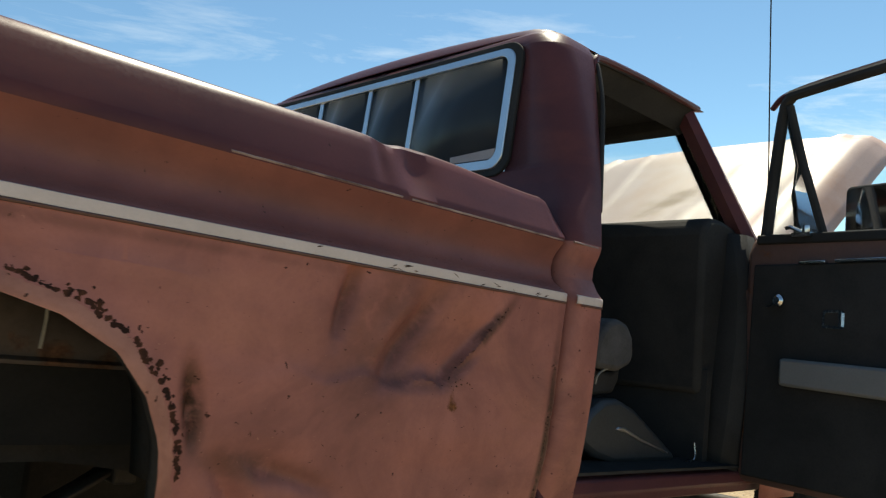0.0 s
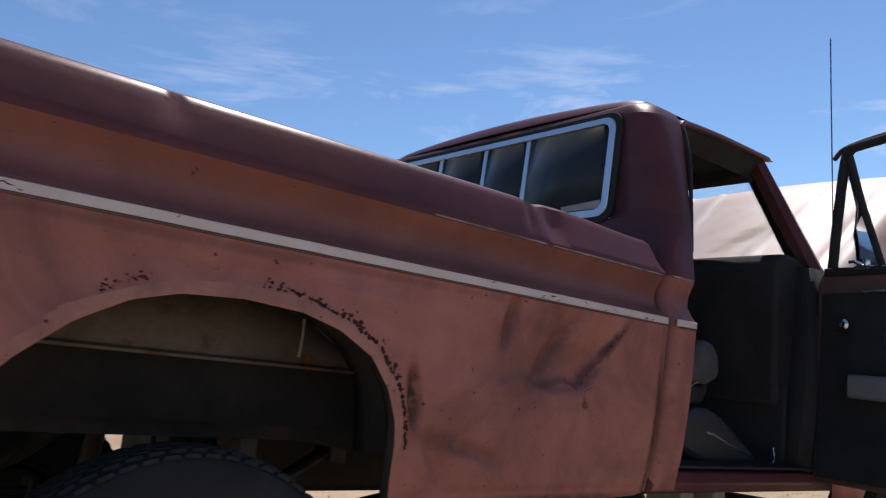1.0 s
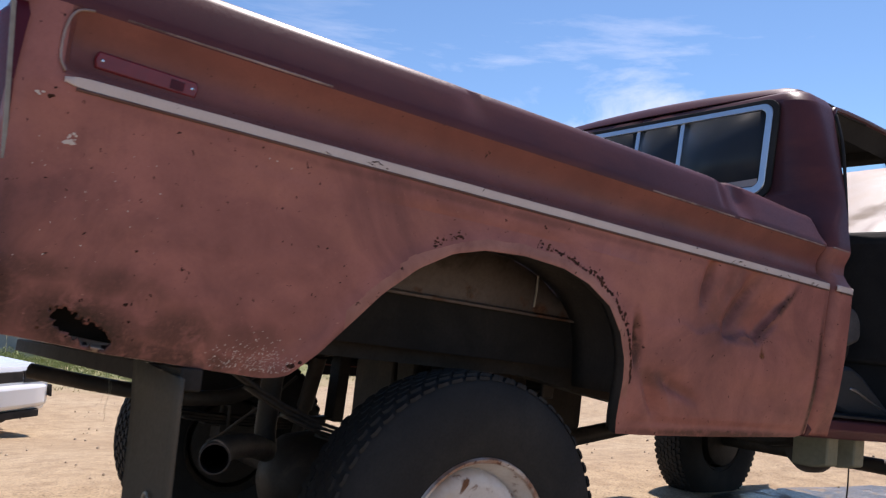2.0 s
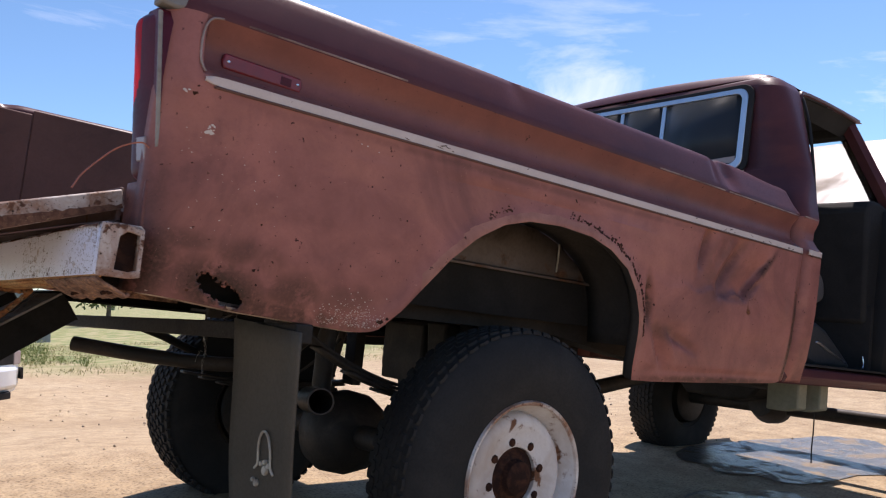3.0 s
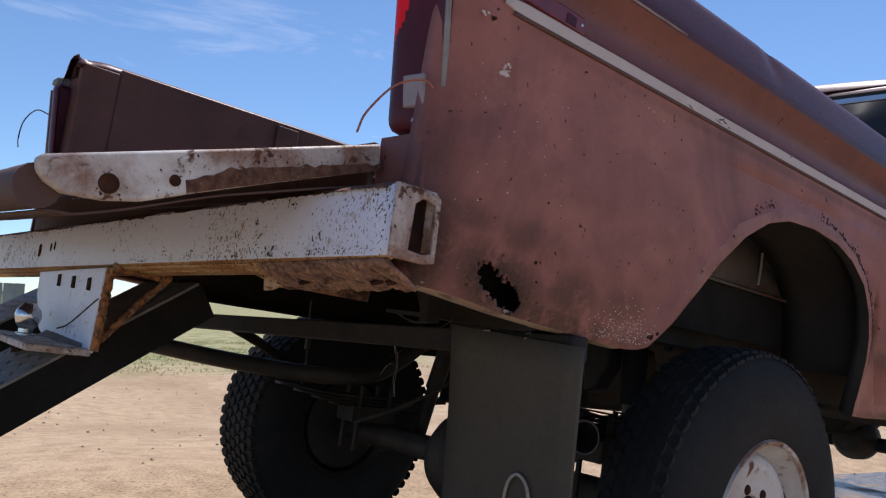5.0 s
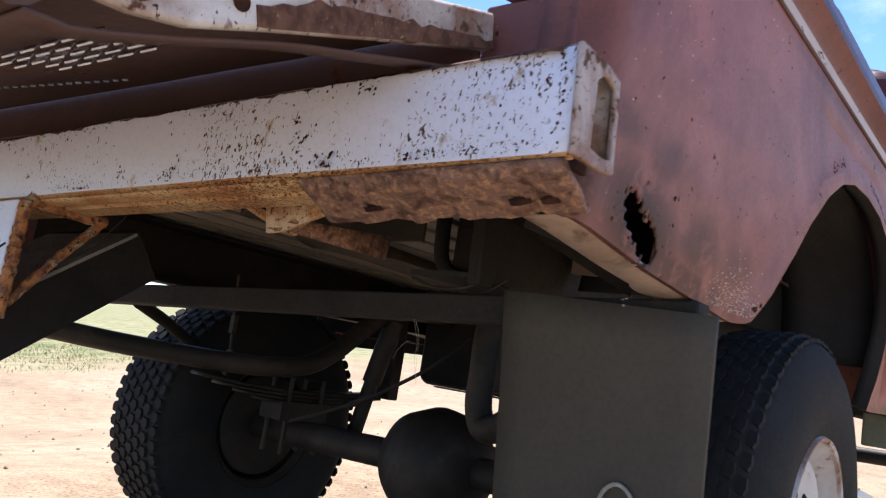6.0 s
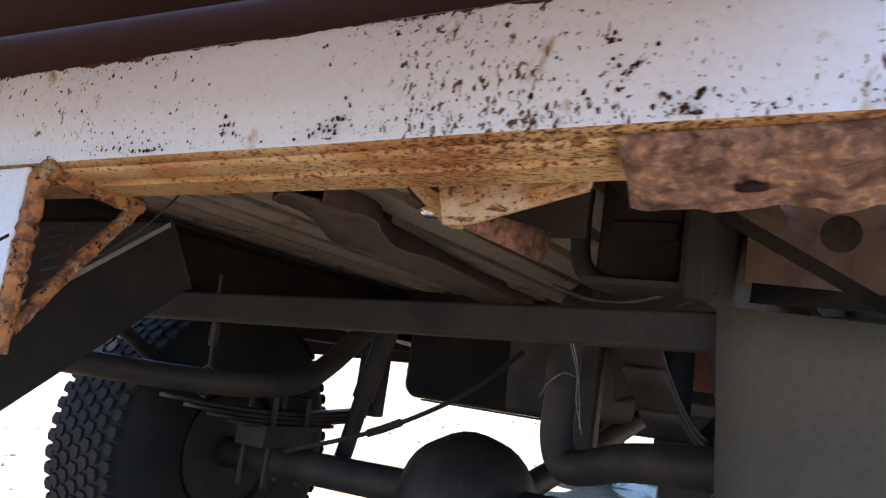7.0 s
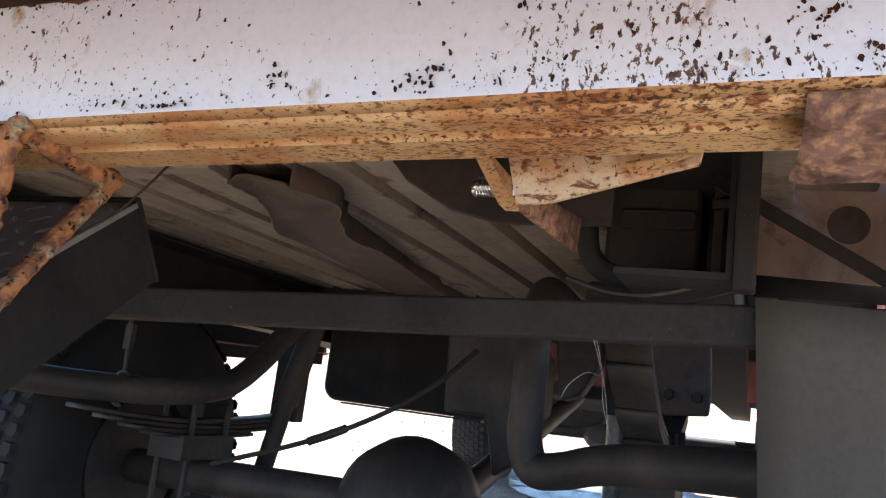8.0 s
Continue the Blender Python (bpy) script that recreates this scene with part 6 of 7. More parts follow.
    for i in range(13):
        z = 1.352 - 0.60 * i / 12
        row = []
        for j in range(9):
            y = -1.012 + (0.312 - 0.06 * (1.352 - z)) * j / 8
            row.append((0.384 + 0.1 * (1.352 - z) - 0.012 * math.sin(i / 12 * 2.6) + 0.006 * noise.noise(Vector((y * 6, z * 4, 2))), y, z + 0.012 * (j / 8)))
        rows.append(row)
    grid(bm, rows)
    flap = part("mud_flap", bm, FLAP, truck, "dusty grey rubber mud flap with a metal emblem", solid=0.009)
    bm = bmesh.new()
    bell = smooth_path([(0.393, -0.952, 1.042), (0.392, -0.938, 1.056), (0.388, -0.936, 1.09), (0.385, -0.926, 1.118), (0.384, -0.908, 1.129), (0.385, -0.890, 1.118), (0.388, -0.880, 1.09), (0.392, -0.878, 1.056), (0.393, -0.864, 1.042)], 5)
    tube(bm, bell, 0.0028, 8)
    part("emblem_outline", bm, SATIN, flap, "bell-shaped bright metal outline")
    for dy, dz, r in ((0, 0, 0.011), (-0.017, 0.012, 0.006), (0.0, 0.018, 0.006), (0.017, 0.012, 0.006), (0.04, -0.035, 0.008), (0.055, -0.03, 0.005)):
        bm = bmesh.new()
        lathe(bm, [(0.0001, 0.003), (r * 0.8, 0.003), (r, 0.0), (r, -0.004)], Matrix.Translation((0.363 + 0.1 * (0.307 - dz), -0.910 + dy, 1.045 + dz)) @ Matrix.Rotation(radians(-90), 4, "Y"), 12)
        part("emblem_mark", bm, SATIN, flap, "small round bright mark")
    # cables and hanging wires
    for pts, r, mat, lab in (([(0.95, 0.33, 1.03), (0.93, 0.12, 1.10), (0.92, -0.02, 1.16), (0.95, -0.13, 1.235), (1.0, -0.2, 1.32)], 0.005, BLACK, "thin black brake cable"),
                             ([(0.93, 0.10, 1.107), (0.93, 0.06, 1.124), (0.925, 0.02, 1.142)], 0.0085, BLACK, "cable sleeve"),
                             ([(0.372, -0.542, 1.306), (0.376, -0.553, 1.27), (0.37, -0.558, 1.24), (0.372, -0.568, 1.205)], 0.00022, SATIN, "hanging thin wire"),
                             ([(0.372, -0.545, 1.306), (0.38, -0.551, 1.28), (0.372, -0.561, 1.24), (0.374, -0.564, 1.21)], 0.00022, SATIN, "hanging thin wire"),
                             ([(0.372, -0.552, 1.268), (0.372, -0.537, 1.27), (0.372, -0.52, 1.256), (0.372, -0.512, 1.24)], 0.00022, SATIN, "hanging thin wire"),
                             ([(0.055, -0.24, 1.402), (0.05, -0.225, 1.395), (0.04, -0.215, 1.374), (0.02, -0.203, 1.342), (0.0, -0.186, 1.319), (-0.02, -0.178, 1.309)], 0.0011, BLACK, "bent black wire"),
                             ([(0.42, -0.52, 1.36), (0.42, -0.60, 1.352), (0.40, -0.66, 1.365), (0.38, -0.70, 1.378)], 0.0012, GREASE, "rusty wire")):
        bm = bmesh.new()
        tube(bm, smooth_path(pts), r, 8)
        part("cable", bm, mat, truck, lab)
    # step brackets under the rocker
    for x in (2.83, 3.02):
        bm = bmesh.new()
        prism(bm, [(-0.86, 1.325), (-0.72, 1.325), (-0.72, 1.20), (-0.80, 1.20), (-0.86, 1.215)], "x", x, x + 0.075)
        part("step_bracket", bm, material("dusty_olive_paint", (0.19, 0.19, 0.13), 0.7, second=(0.26, 0.25, 0.19), patch=(6, 0.5, 0.15)) if x < 2.9 else bpy.data.materials["dusty_olive_paint"], truck, "dusty olive step bracket", bevel=0.008)
    bm = bmesh.new()
    tube(bm, smooth_path([(3.10, -0.80, 1.21), (3.102, -0.80, 1.12), (3.095, -0.80, 1.04), (3.10, -0.80, 0.98)]), 0.003, 6)
    part("cable", bm, BLACK, truck, "loose black cable hanging under the cab")
    # shackle and brackets behind the bumper on the right rail
    bm = bmesh.new()
    prism(bm, [(0.30, 1.52), (0.34, 1.52), (0.355, 1.40), (0.345, 1.36), (0.31, 1.36)], "y", -0.70, -0.679)
    part("frame_bracket", bm, BLACK, truck, "dark steel frame strap", bevel=0.003)
    bm = bmesh.new()
    tube(bm, smooth_path([(0.40, -0.50, 1.375), (0.40, -0.55, 1.362), (0.40, -0.60, 1.363), (0.40, -0.65, 1.378)]), 0.003, 6)
    part("bent_lip", bm, GREASE, truck, "bent dark lip")
    bm = bmesh.new()
    m = look((0.40, -0.655, 1.492), (0.46, -0.86, 1.385))
    box(bm, -0.002, 0.002, -0.008, 0.008, -0.24, 0.0, m)
    part("brace_strap", bm, BLACK, truck, "thin dark flat brace strap", bevel=0.001)
    # black box hung beside the rail, with its lip and hose
    bm = bmesh.new()
    prism(bm, rounded(-0.637, -0.528, 1.40, 1.535, 0.014), "x", 0.46, 0.60)
    canister = part("canister", bm, BLACK, truck, "black plastic box hung beside the frame rail", bevel=0.006)
    bm = bmesh.new()
    prism(bm, rounded(-0.632, -0.545, 1.448, 1.472, 0.006), "x", 0.452, 0.46)
    part("rib", bm, BLACK, canister, bevel=0.002)
    bm = bmesh.new()
    tube(bm, smooth_path([(0.45, -0.508, 1.52), (0.452, -0.507, 1.46), (0.455, -0.515, 1.41), (0.46, -0.55, 1.388), (0.47, -0.60, 1.386)], 6), 0.013, 12)
    part("hose", bm, RUBBER, canister, "ribbed black hose")
    bm = bmesh.new()
    box(bm, 0.45, 0.47, -0.690, -0.648, 1.475, 1.487)
    box(bm, 0.462, 0.478, -0.662, -0.650, 1.39, 1.53)
    part("bracket", bm, GREASE, canister, "dark steel mounting bracket", bevel=0.002)
    bm = bmesh.new()
    lathe(bm, [(0.0001, 0.03), (0.0075, 0.03), (0.009, 0.027)] + [(0.009 - 0.0014 * (k % 2), 0.026 - 0.0013 * k) for k in range(30)] + [(0.009, -0.02)], Matrix.Translation((0.112, -0.513, 1.398)) @ Matrix.Rotation(radians(-90), 4, "X"), 14)
    part("bolt", bm, CHROME, truck, "bright threaded bolt")
    bm = bmesh.new()
    prism(bm, [(-0.555, 1.508), (-0.555, 1.425), (-0.43, 1.422), (-0.37, 1.436), (-0.31, 1.47), (-0.275, 1.508)], "x", 0.345, 0.353)
    part("frame_end_plate", bm, GREASE, truck, "dark greasy frame end plate", bevel=0.002)
    bm = bmesh.new()
    prism(bm, [(-0.69, 1.425), (-0.955, 1.415), (-0.965, 1.60), (-0.69, 1.60)], "x", 0.578, 0.584)
    panel = part("closing_panel", bm, SCUFFED, truck, "bare scuffed closing panel behind the wheel")
    bm = bmesh.new()
    lathe(bm, [(0.0001, 0.002), (0.020, 0.002), (0.024, 0.0), (0.024, -0.006)], Matrix.Translation((0.577, -0.80, 1.492)) @ Matrix.Rotation(radians(-90), 4, "Y"), 24)
    part("drain_hole", bm, HOUSING, panel, "round shallow dark dimple")
    # pressed stringer under the floor, its tail flared and torn
    outer = [(0.40, -0.112), (0.455, -0.124), (0.515, -0.124), (0.56, -0.108), (0.62, -0.072), (0.706, -0.041), (0.957, -0.007), (1.38, 0.061), (1.7, 0.09)]
    inner = [(0.40, -0.012), (0.495, 0.002), (0.58, 0.033), (0.65, 0.070), (0.708, 0.097), (0.856, 0.131), (1.136, 0.176), (1.416, 0.227), (1.7, 0.26)]
    bm = bmesh.new()
    rows = []
    for i in range(66):
        x = 0.405 + (0.008 * i if i < 42 else 0.336 + 0.04 * (i - 42))
        a = lerp_table(inner, x) + 0.004 * noise.noise(Vector((x * 40, 1, 0)))
        b = lerp_table(outer, x) + 0.004 * noise.noise(Vector((x * 40, 5, 0)))
        row = [(x, a, 1.515)]
        for j in range(9):
            v = j / 8
            row.append((x, a + (b - a) * v, 1.486 + 0.005 * math.sin(v * 5 + x * 16) * (1 - ease(0.7, 0.9, x)) - 0.008 * max(0.0, abs(2 * v - 1) - 0.75) / 0.25 * (1 - ease(0.75, 0.95, x))))
        rows.append(row + [(x, b, 1.525)])
    grid(bm, rows)
    part("floor_stringer", bm, STRINGER, truck, "dusty brown floor stringer with a torn flared tail", solid=0.003)
    for pick, first, last in ((1, 2, 40), (-2, 8, 46)):
        bm = bmesh.new()
        tube(bm, [Vector(r[pick]) - Vector((0, 0, 0.002)) for r in rows[first:last]], 0.0013, 6)
        part("bare_edge", bm, SATIN_DARK, truck, "rubbed bare edge")
    bm = bmesh.new()
    prism(bm, [(1.555, 1.36), (1.60, 1.275), (1.66, 1.258), (2.40, 1.285), (2.40, 1.62), (1.60, 1.62)], "y", 0.925, 0.93)
    part("splash_panel", bm, UNDERCOAT, truck, "black undercoated splash panel inside the bed side", bevel=0.002)
    # lip of the floor at the tail
    bm = bmesh.new()
    prism(bm, [(0.385, 1.512), (0.40, 1.496), (0.43, 1.496), (0.43, 1.502), (0.404, 1.502), (0.39, 1.516)], "y", 0.02, 0.70)
    part("floor_lip", bm, UNDER, truck, "dusty turned lip of the bed floor", bevel=0.001)


build_underside()


# ---- bumper and hitch ----
def crusted(bm, points, r, seed):
    """A bar whose thickness wavers with scale and weld."""
    pts = [Vector(p) for p in points]
    way = []
    for a, b in zip(pts, pts[1:]):
        n = max(4, int((b - a).length / 0.004))
        way += [a + (b - a) * i / n for i in range(n)]
    way.append(pts[-1])
    way = [p + Vector([0.10 * r * noise.noise(p * 160 + Vector((k * 7, seed, 0))) for k in range(3)]) for p in way]
    tube(bm, way, [r * (0.92 + 0.28 * noise.noise(Vector((i * 0.55, seed, 3)))) for i in range(len(way))], 10)


def build_bumper():
    # the bumper hangs a little askew: lower and further back towards the truck's left
    m = Matrix.Translation((-0.052, -1.03, 1.47)) @ Matrix.Rotation(radians(2.35), 4, "Z") @ Matrix.Rotation(radians(-2.75), 4, "X")
    bm = bmesh.new()
    L = 1.90
    h = 0.0485
    n = 60
    rows = []
    for i in range(n + 1):
        v = L * i / n
        dx = 0.002 * noise.noise(Vector((v * 4, 0, 0))) + 0.004 * ease(0.3, 0, v)
        dz = 0.0015 * noise.noise(Vector((v * 7, 3, 0)))
        bow = 0.004 * noise.noise(Vector((v * 2.2, 8, 0)))
        rows.append([m @ Vector(p) for p in ((0.008 + dx, v, h + dz), (0.001 + dx, v, h - 0.004 + dz), (0.0 + dx + bow * 0.3, v, 0.01), (0.0 + dx + bow * 0.3, v, -0.02), (0.001 + dx, v, -h + 0.004), (0.008 + dx, v, -h))])
    grid(bm, rows)
    for i, f in enumerate(bm.faces):
        f.material_index = 1 if i % 5 == 4 else 0
    bumper = part("bumper", bm, WHITE, truck, "chipped white steel bumper tube with rust and dents", solid=0.004, second=YELLOW_RUST)
    bm = bmesh.new()
    rows = [[m @ Vector(p) for p in ((0.008, v, h), (0.04, v, h + 0.002 * noise.noise(Vector((v * 9, 1, 1)))), (0.072, v, h), (0.077, v, h - 0.005), (0.077, v, -h + 0.02))] for v in [L * i / 30 for i in range(31)]]
    grid(bm, rows)
    part("bumper_top", bm, WHITE_RUST, bumper, "rusty upper face", solid=0.004)
    bm = bmesh.new()
    rows = [[m @ Vector(p) for p in ((0.008, v, -h), (0.014, v, -h - 0.003), (0.034, v, -h - 0.003), (0.038, v, -h + 0.003), (0.046, v, -h + 0.003), (0.05, v, -h - 0.004), (0.085, v, -h - 0.004), (0.09, v, -h + 0.004))]
            for v in [0.305 + (L - 0.305) * i / 40 for i in range(41)]]
    grid(bm, rows)
    part("bumper_underside", bm, YELLOW_RUST, bumper, "ochre rust-stained underside with a groove", solid=0.005)
    bm = bmesh.new()
    rows = []
    for i in range(41):
        v = 0.005 + 0.305 * i / 40
        j = 0.005 * noise.noise(Vector((v * 30, 0, 4))) + 0.002 * noise.noise(Vector((v * 130, 0, 4)))
        rows.append([m @ Vector(p) for p in ((0.006, v, -h - 0.001), (0.018, v, -h - 0.010 + j), (0.040, v, -h - 0.020 + j), (0.064, v + 0.004, -h - 0.031 + j), (0.068, v + 0.004, -h - 0.026))])
    grid(bm, rows)
    part("end_plate", bm, RUST_STEEL, bumper, "scaly rusted reinforcing plate with holes", solid=0.006)
    for v in (0.034, 0.066, 0.236):
        b2 = bmesh.new()
        rr = lathe(b2, [(0.011, -0.002), (0.010, 0.003), (0.008, 0.003), (0.007, -0.004)], m @ Matrix.Translation((0.046, v, -h - 0.0235)) @ Matrix.Rotation(radians(153), 4, "Y"), 16)
        b2.faces.new(rr[-1])
        part("bolt_hole", b2, GUNK, bumper, "dark bolt hole")
    chips = random.Random(17)
    bm = bmesh.new()

    def chip(v, w, r, tall, lean):
        ring = []
        for k in range(7):
            a = 2 * math.pi * k / 7
            q = r * chips.uniform(0.4, 1.3)
            dz = tall * q * math.sin(a)
            ring.append(bm.verts.new(m @ Vector((-0.0038, v + q * math.cos(a) + lean * dz, max(-h + 0.0045, min(h - 0.0045, w + dz))))))
        bm.faces.new(ring)
    for turn in range(4200):
        v = chips.random() * 1.75 + 0.02
        zone = chips.random()
        w = -h + 0.0045 + abs(chips.gauss(0, 0.009)) if zone < 0.36 else h - 0.005 - abs(chips.gauss(0, 0.007)) if zone < 0.58 else chips.uniform(-h + 0.008, h - 0.008)
        dense = 0.16 + 0.62 * noise.noise(Vector((v * 6, w * 8, 6.0))) + 0.30 * noise.noise(Vector((v * 21, w * 14, 2.0))) + (0.16 if v < 0.80 else -0.02) + (0.20 if zone < 0.36 else 0.14 if zone < 0.58 else 0)
        if chips.random() > dense:
            continue
        r = 0.0004 + 0.0014 * chips.random() ** 3.2
        if chips.random() < 0.10:
            r *= 0.55
            chip(v, w, r, chips.uniform(3.0, 5.5), chips.uniform(-0.6, 0.6))
        else:
            chip(v, w, r, chips.uniform(0.7, 1.7), chips.uniform(-0.4, 0.4))
    # clusters where the paint has lifted
    for cv, cw, n, spread in ((0.305, -0.012, 22, 0.006), (0.315, 0.012, 8, 0.004), (0.27, -0.040, 30, 0.008), (0.46, 0.042, 16, 0.010), (0.52, -0.036, 26, 0.006), (0.62, -0.030, 14, 0.005), (0.93, 0.044, 26, 0.012), (0.22, 0.036, 16, 0.008), (0.16, -0.038, 18, 0.010), (0.70, -0.042, 16, 0.008)):
        for _ in range(n):
            chip(cv + chips.gauss(0, spread), max(-h + 0.006, min(h - 0.006, cw + chips.gauss(0, spread * 0.8))), chips.uniform(0.0005, 0.0021), chips.uniform(0.7, 1.6), 0.0)
    for _ in range(22):
        chip(0.006 + abs(chips.gauss(0, 0.005)), chips.uniform(-h + 0.006, h - 0.006), chips.uniform(0.0006, 0.002), 1.4, 0.0)
    tagged(part("flaked_rust", bm, GUNK, bumper, "dark rust chips in the white paint", smooth=0), kind="stuff")
    # scaly rust that creeps over the lower and upper edge of the face
    for edge_z, up, name_lab in ((h, -1, "rust creeping down from the upper edge"),):
        bm = bmesh.new()
        steps = 420
        rows = []
        for i in range(steps + 1):
            v = 0.01 + 1.72 * i / steps
            tall = 0.0005 + 0.0045 * max(0.0, noise.noise(Vector((v * 9, edge_z * 50, 1.0)))) * 2 + 0.005 * max(0.0, noise.noise(Vector((v * 60, edge_z * 50, 4.0)))) + 0.0025 * noise.noise(Vector((v * 190, 1.0, edge_z * 9)))
            tall *= 1.0 if v < 0.9 else 0.7
            rows.append([m @ Vector((0.0075, v, edge_z - up * 0.0026)), m @ Vector((-0.0022, v, edge_z + up * 0.0036)), m @ Vector((-0.0033, v, edge_z + up * (0.004 + max(0.0002, tall))))])
        grid(bm, rows)
        tagged(part("edge_rust", bm, BROWN_SCALE, bumper, name_lab, smooth=0), kind="stuff")
    # open end of the tube, with a torn lip
    bm = bmesh.new()
    outer = [(0.0, -h), (0.0, h), (0.05, h), (0.078, h - 0.006), (0.078, -h + 0.004), (0.06, -h)]
    inner = [(0.030, -h + 0.014), (0.034, h - 0.022), (0.048, h - 0.012), (0.070, h - 0.016), (0.070, -h + 0.016), (0.055, -h + 0.012)]
    frame_ring(bm, outer, inner, lambda u, v, w: m @ Vector((u, -w, v)), 0.006)
    part("end_ring", bm, WHITE_RUST, bumper, "rust-edged open end of the tube", bevel=0.002)
    # added plug; its dark rust colour paints the hollow's shade
    bm = bmesh.new()
    box(bm, 0.012, 0.073, 0.018, 0.024, -h + 0.004, h - 0.004, m)
    part("tube_shade_plug", bm, GUNK, bumper, "dark rusty plug for the shade inside the tube")
    for v, z, a, b in ((1.30, -0.005, 0.008, 0.016), (1.225, 0.0, 0.004, 0.010), (1.20, 0.003, 0.004, 0.010)):
        b2 = bmesh.new()
        ring = [b2.verts.new(m @ Vector((-0.0035, v + a * math.cos(2 * math.pi * k / 16), z + b * math.sin(2 * math.pi * k / 16)))) for k in range(16)]
        ring2 = [b2.verts.new(m @ Vector((0.006, v + 0.9 * a * math.cos(2 * math.pi * k / 16), z + 0.9 * b * math.sin(2 * math.pi * k / 16)))) for k in range(16)]
        b2.faces.new(ring)
        b2.faces.new(ring2[::-1])
        for k in range(16):
            b2.faces.new((ring[k], ring[(k + 1) % 16], ring2[(k + 1) % 16], ring2[k]))
        part("bumper_slot", b2, GUNK, bumper, "dark slot through the face")
    # gusset plate, and the frame's dark end plate behind it
    bm = bmesh.new()
    prism(bm, [(-0.525, 1.408), (-0.664, 1.414), (-0.662, 1.404), (-0.56, 1.374), (-0.535, 1.372)], "x", 0.062, 0.068)
    part("gusset", bm, CREAM_RUST, bumper, "flaking white gusset plate speckled with rust", bevel=0.001)
    # triangular bracket to the frame
    bm = bmesh.new()
    grid(bm, [[(0.034, -0.667, 1.404), (0.12, -0.512, 1.405)], [(0.075, -0.60, 1.392), (0.128, -0.514, 1.386)]])
    prism(bm, [(0.03, 1.405), (0.13, 1.40), (0.128, 1.385), (0.11, 1.386)], "y", -0.516, -0.508)
    part("bumper_bracket", bm, YELLOW_RUST, bumper, "rust-stained triangular bumper bracket", solid=0.006)
    bm = bmesh.new()
    grid(bm, [[(0.125, -0.518, 1.405), (0.30, -0.53, 1.42)], [(0.128, -0.516, 1.386), (0.297, -0.528, 1.384)]])
    part("bracket_arm", bm, RUST_STEEL, bumper, "rusted bracket arm", solid=0.006)
    # drop hitch: slotted plate, side gussets, shelf and ball
    bm = bmesh.new()
    face = [(-0.205, 1.375), (0.235, 1.352), (0.225, 1.30), (0.16, 1.225), (0.10, 1.205), (-0.20, 1.205)]
    prism(bm, face, "x", -0.106, -0.096)
    plate = part("hitch_plate", bm, WHITE, bumper, "white steel hitch plate with slots", bevel=0.002)
    for y in (-0.13, -0.03, 0.07):
        b2 = bmesh.new()
        prism(b2, [(y - 0.012, 1.325), (y + 0.008, 1.325), (y + 0.012, 1.35), (y - 0.006, 1.352)], "x", -0.1085, -0.1055)
        part("plate_slot", b2, GUNK, bumper, "dark slot")
    bm = bmesh.new()
    tube(bm, smooth_path([(-0.1065, 0.02, 1.235), (-0.1065, -0.05, 1.25), (-0.1065, -0.17, 1.30), (-0.1065, -0.2, 1.312)]), 0.0016, 6)
    part("weld_bead", bm, GUNK, bumper, "dark weld bead")
    bm = bmesh.new()
    crusted(bm, [(-0.095, -0.208, 1.375), (-0.098, -0.208, 1.21)], 0.0095, 3)
    part("hitch_edge", bm, WELD_RUST, bumper, "rusty plate edge")
    bm = bmesh.new()
    crusted(bm, [(-0.09, -0.206, 1.232), (-0.03, -0.195, 1.305), (0.03, -0.18, 1.368)], 0.0078, 1)
    crusted(bm, [(-0.09, -0.206, 1.377), (0.037, -0.179, 1.374)], 0.0105, 2)
    part("hitch_strut", bm, WELD_RUST, bumper, "rusty hitch strut")
    bm = bmesh.new()
    box(bm, -0.22, -0.10, -0.20, 0.13, 1.198, 1.212)
    part("hitch_shelf", bm, WHITE_RUST, bumper, "rusty white ball shelf", bevel=0.003)
    bm = bmesh.new()
    lathe(bm, [(0.0001, 0.07), (0.012, 0.068), (0.024, 0.054), (0.027, 0.04), (0.022, 0.024), (0.014, 0.014), (0.014, 0.006), (0.02, 0.004), (0.02, -0.0)], Matrix.Translation((-0.165, 0.03, 1.212)), 24)
    part("tow_ball", bm, CHROME, bumper, "dull chrome tow ball")
    bm = bmesh.new()
    lathe(bm, [(0.0001, -0.045), (0.018, -0.045), (0.02, -0.03), (0.02, 0.0)], Matrix.Translation((-0.165, 0.03, 1.198)), 6)
    part("ball_nut", bm, GUNK, bumper, "dark ball nut")


build_bumper()


# ---- rust and bare patches on the bed side: small proud flakes ----
def skin_y(x, z):
    return bed_out(x, z, True)


def flakes(name, mat, label, spots, seed):
    rnd = random.Random(seed)
    bm = bmesh.new()
    for x, z, r in spots:
        n = 7
        c = -(skin_y(x, z) if z < 1.76 else 1.008) - 0.0016
        ring = []
        for k in range(n):
            a = 2 * math.pi * k / n
            q = r * rnd.uniform(0.45, 1.25)
            px, pz = x + q * math.cos(a), z + q * 0.8 * math.sin(a)
            ring.append(bm.verts.new((px, -(skin_y(px, pz) if pz < 1.76 else 1.008) - 0.0014, pz)))
        mid = bm.verts.new((x, c - 0.0006, z))
        for k in range(n):
            bm.faces.new((mid, ring[k], ring[(k + 1) % n]))
    return tagged(part(name, bm, mat, bed_right, label), kind="stuff")


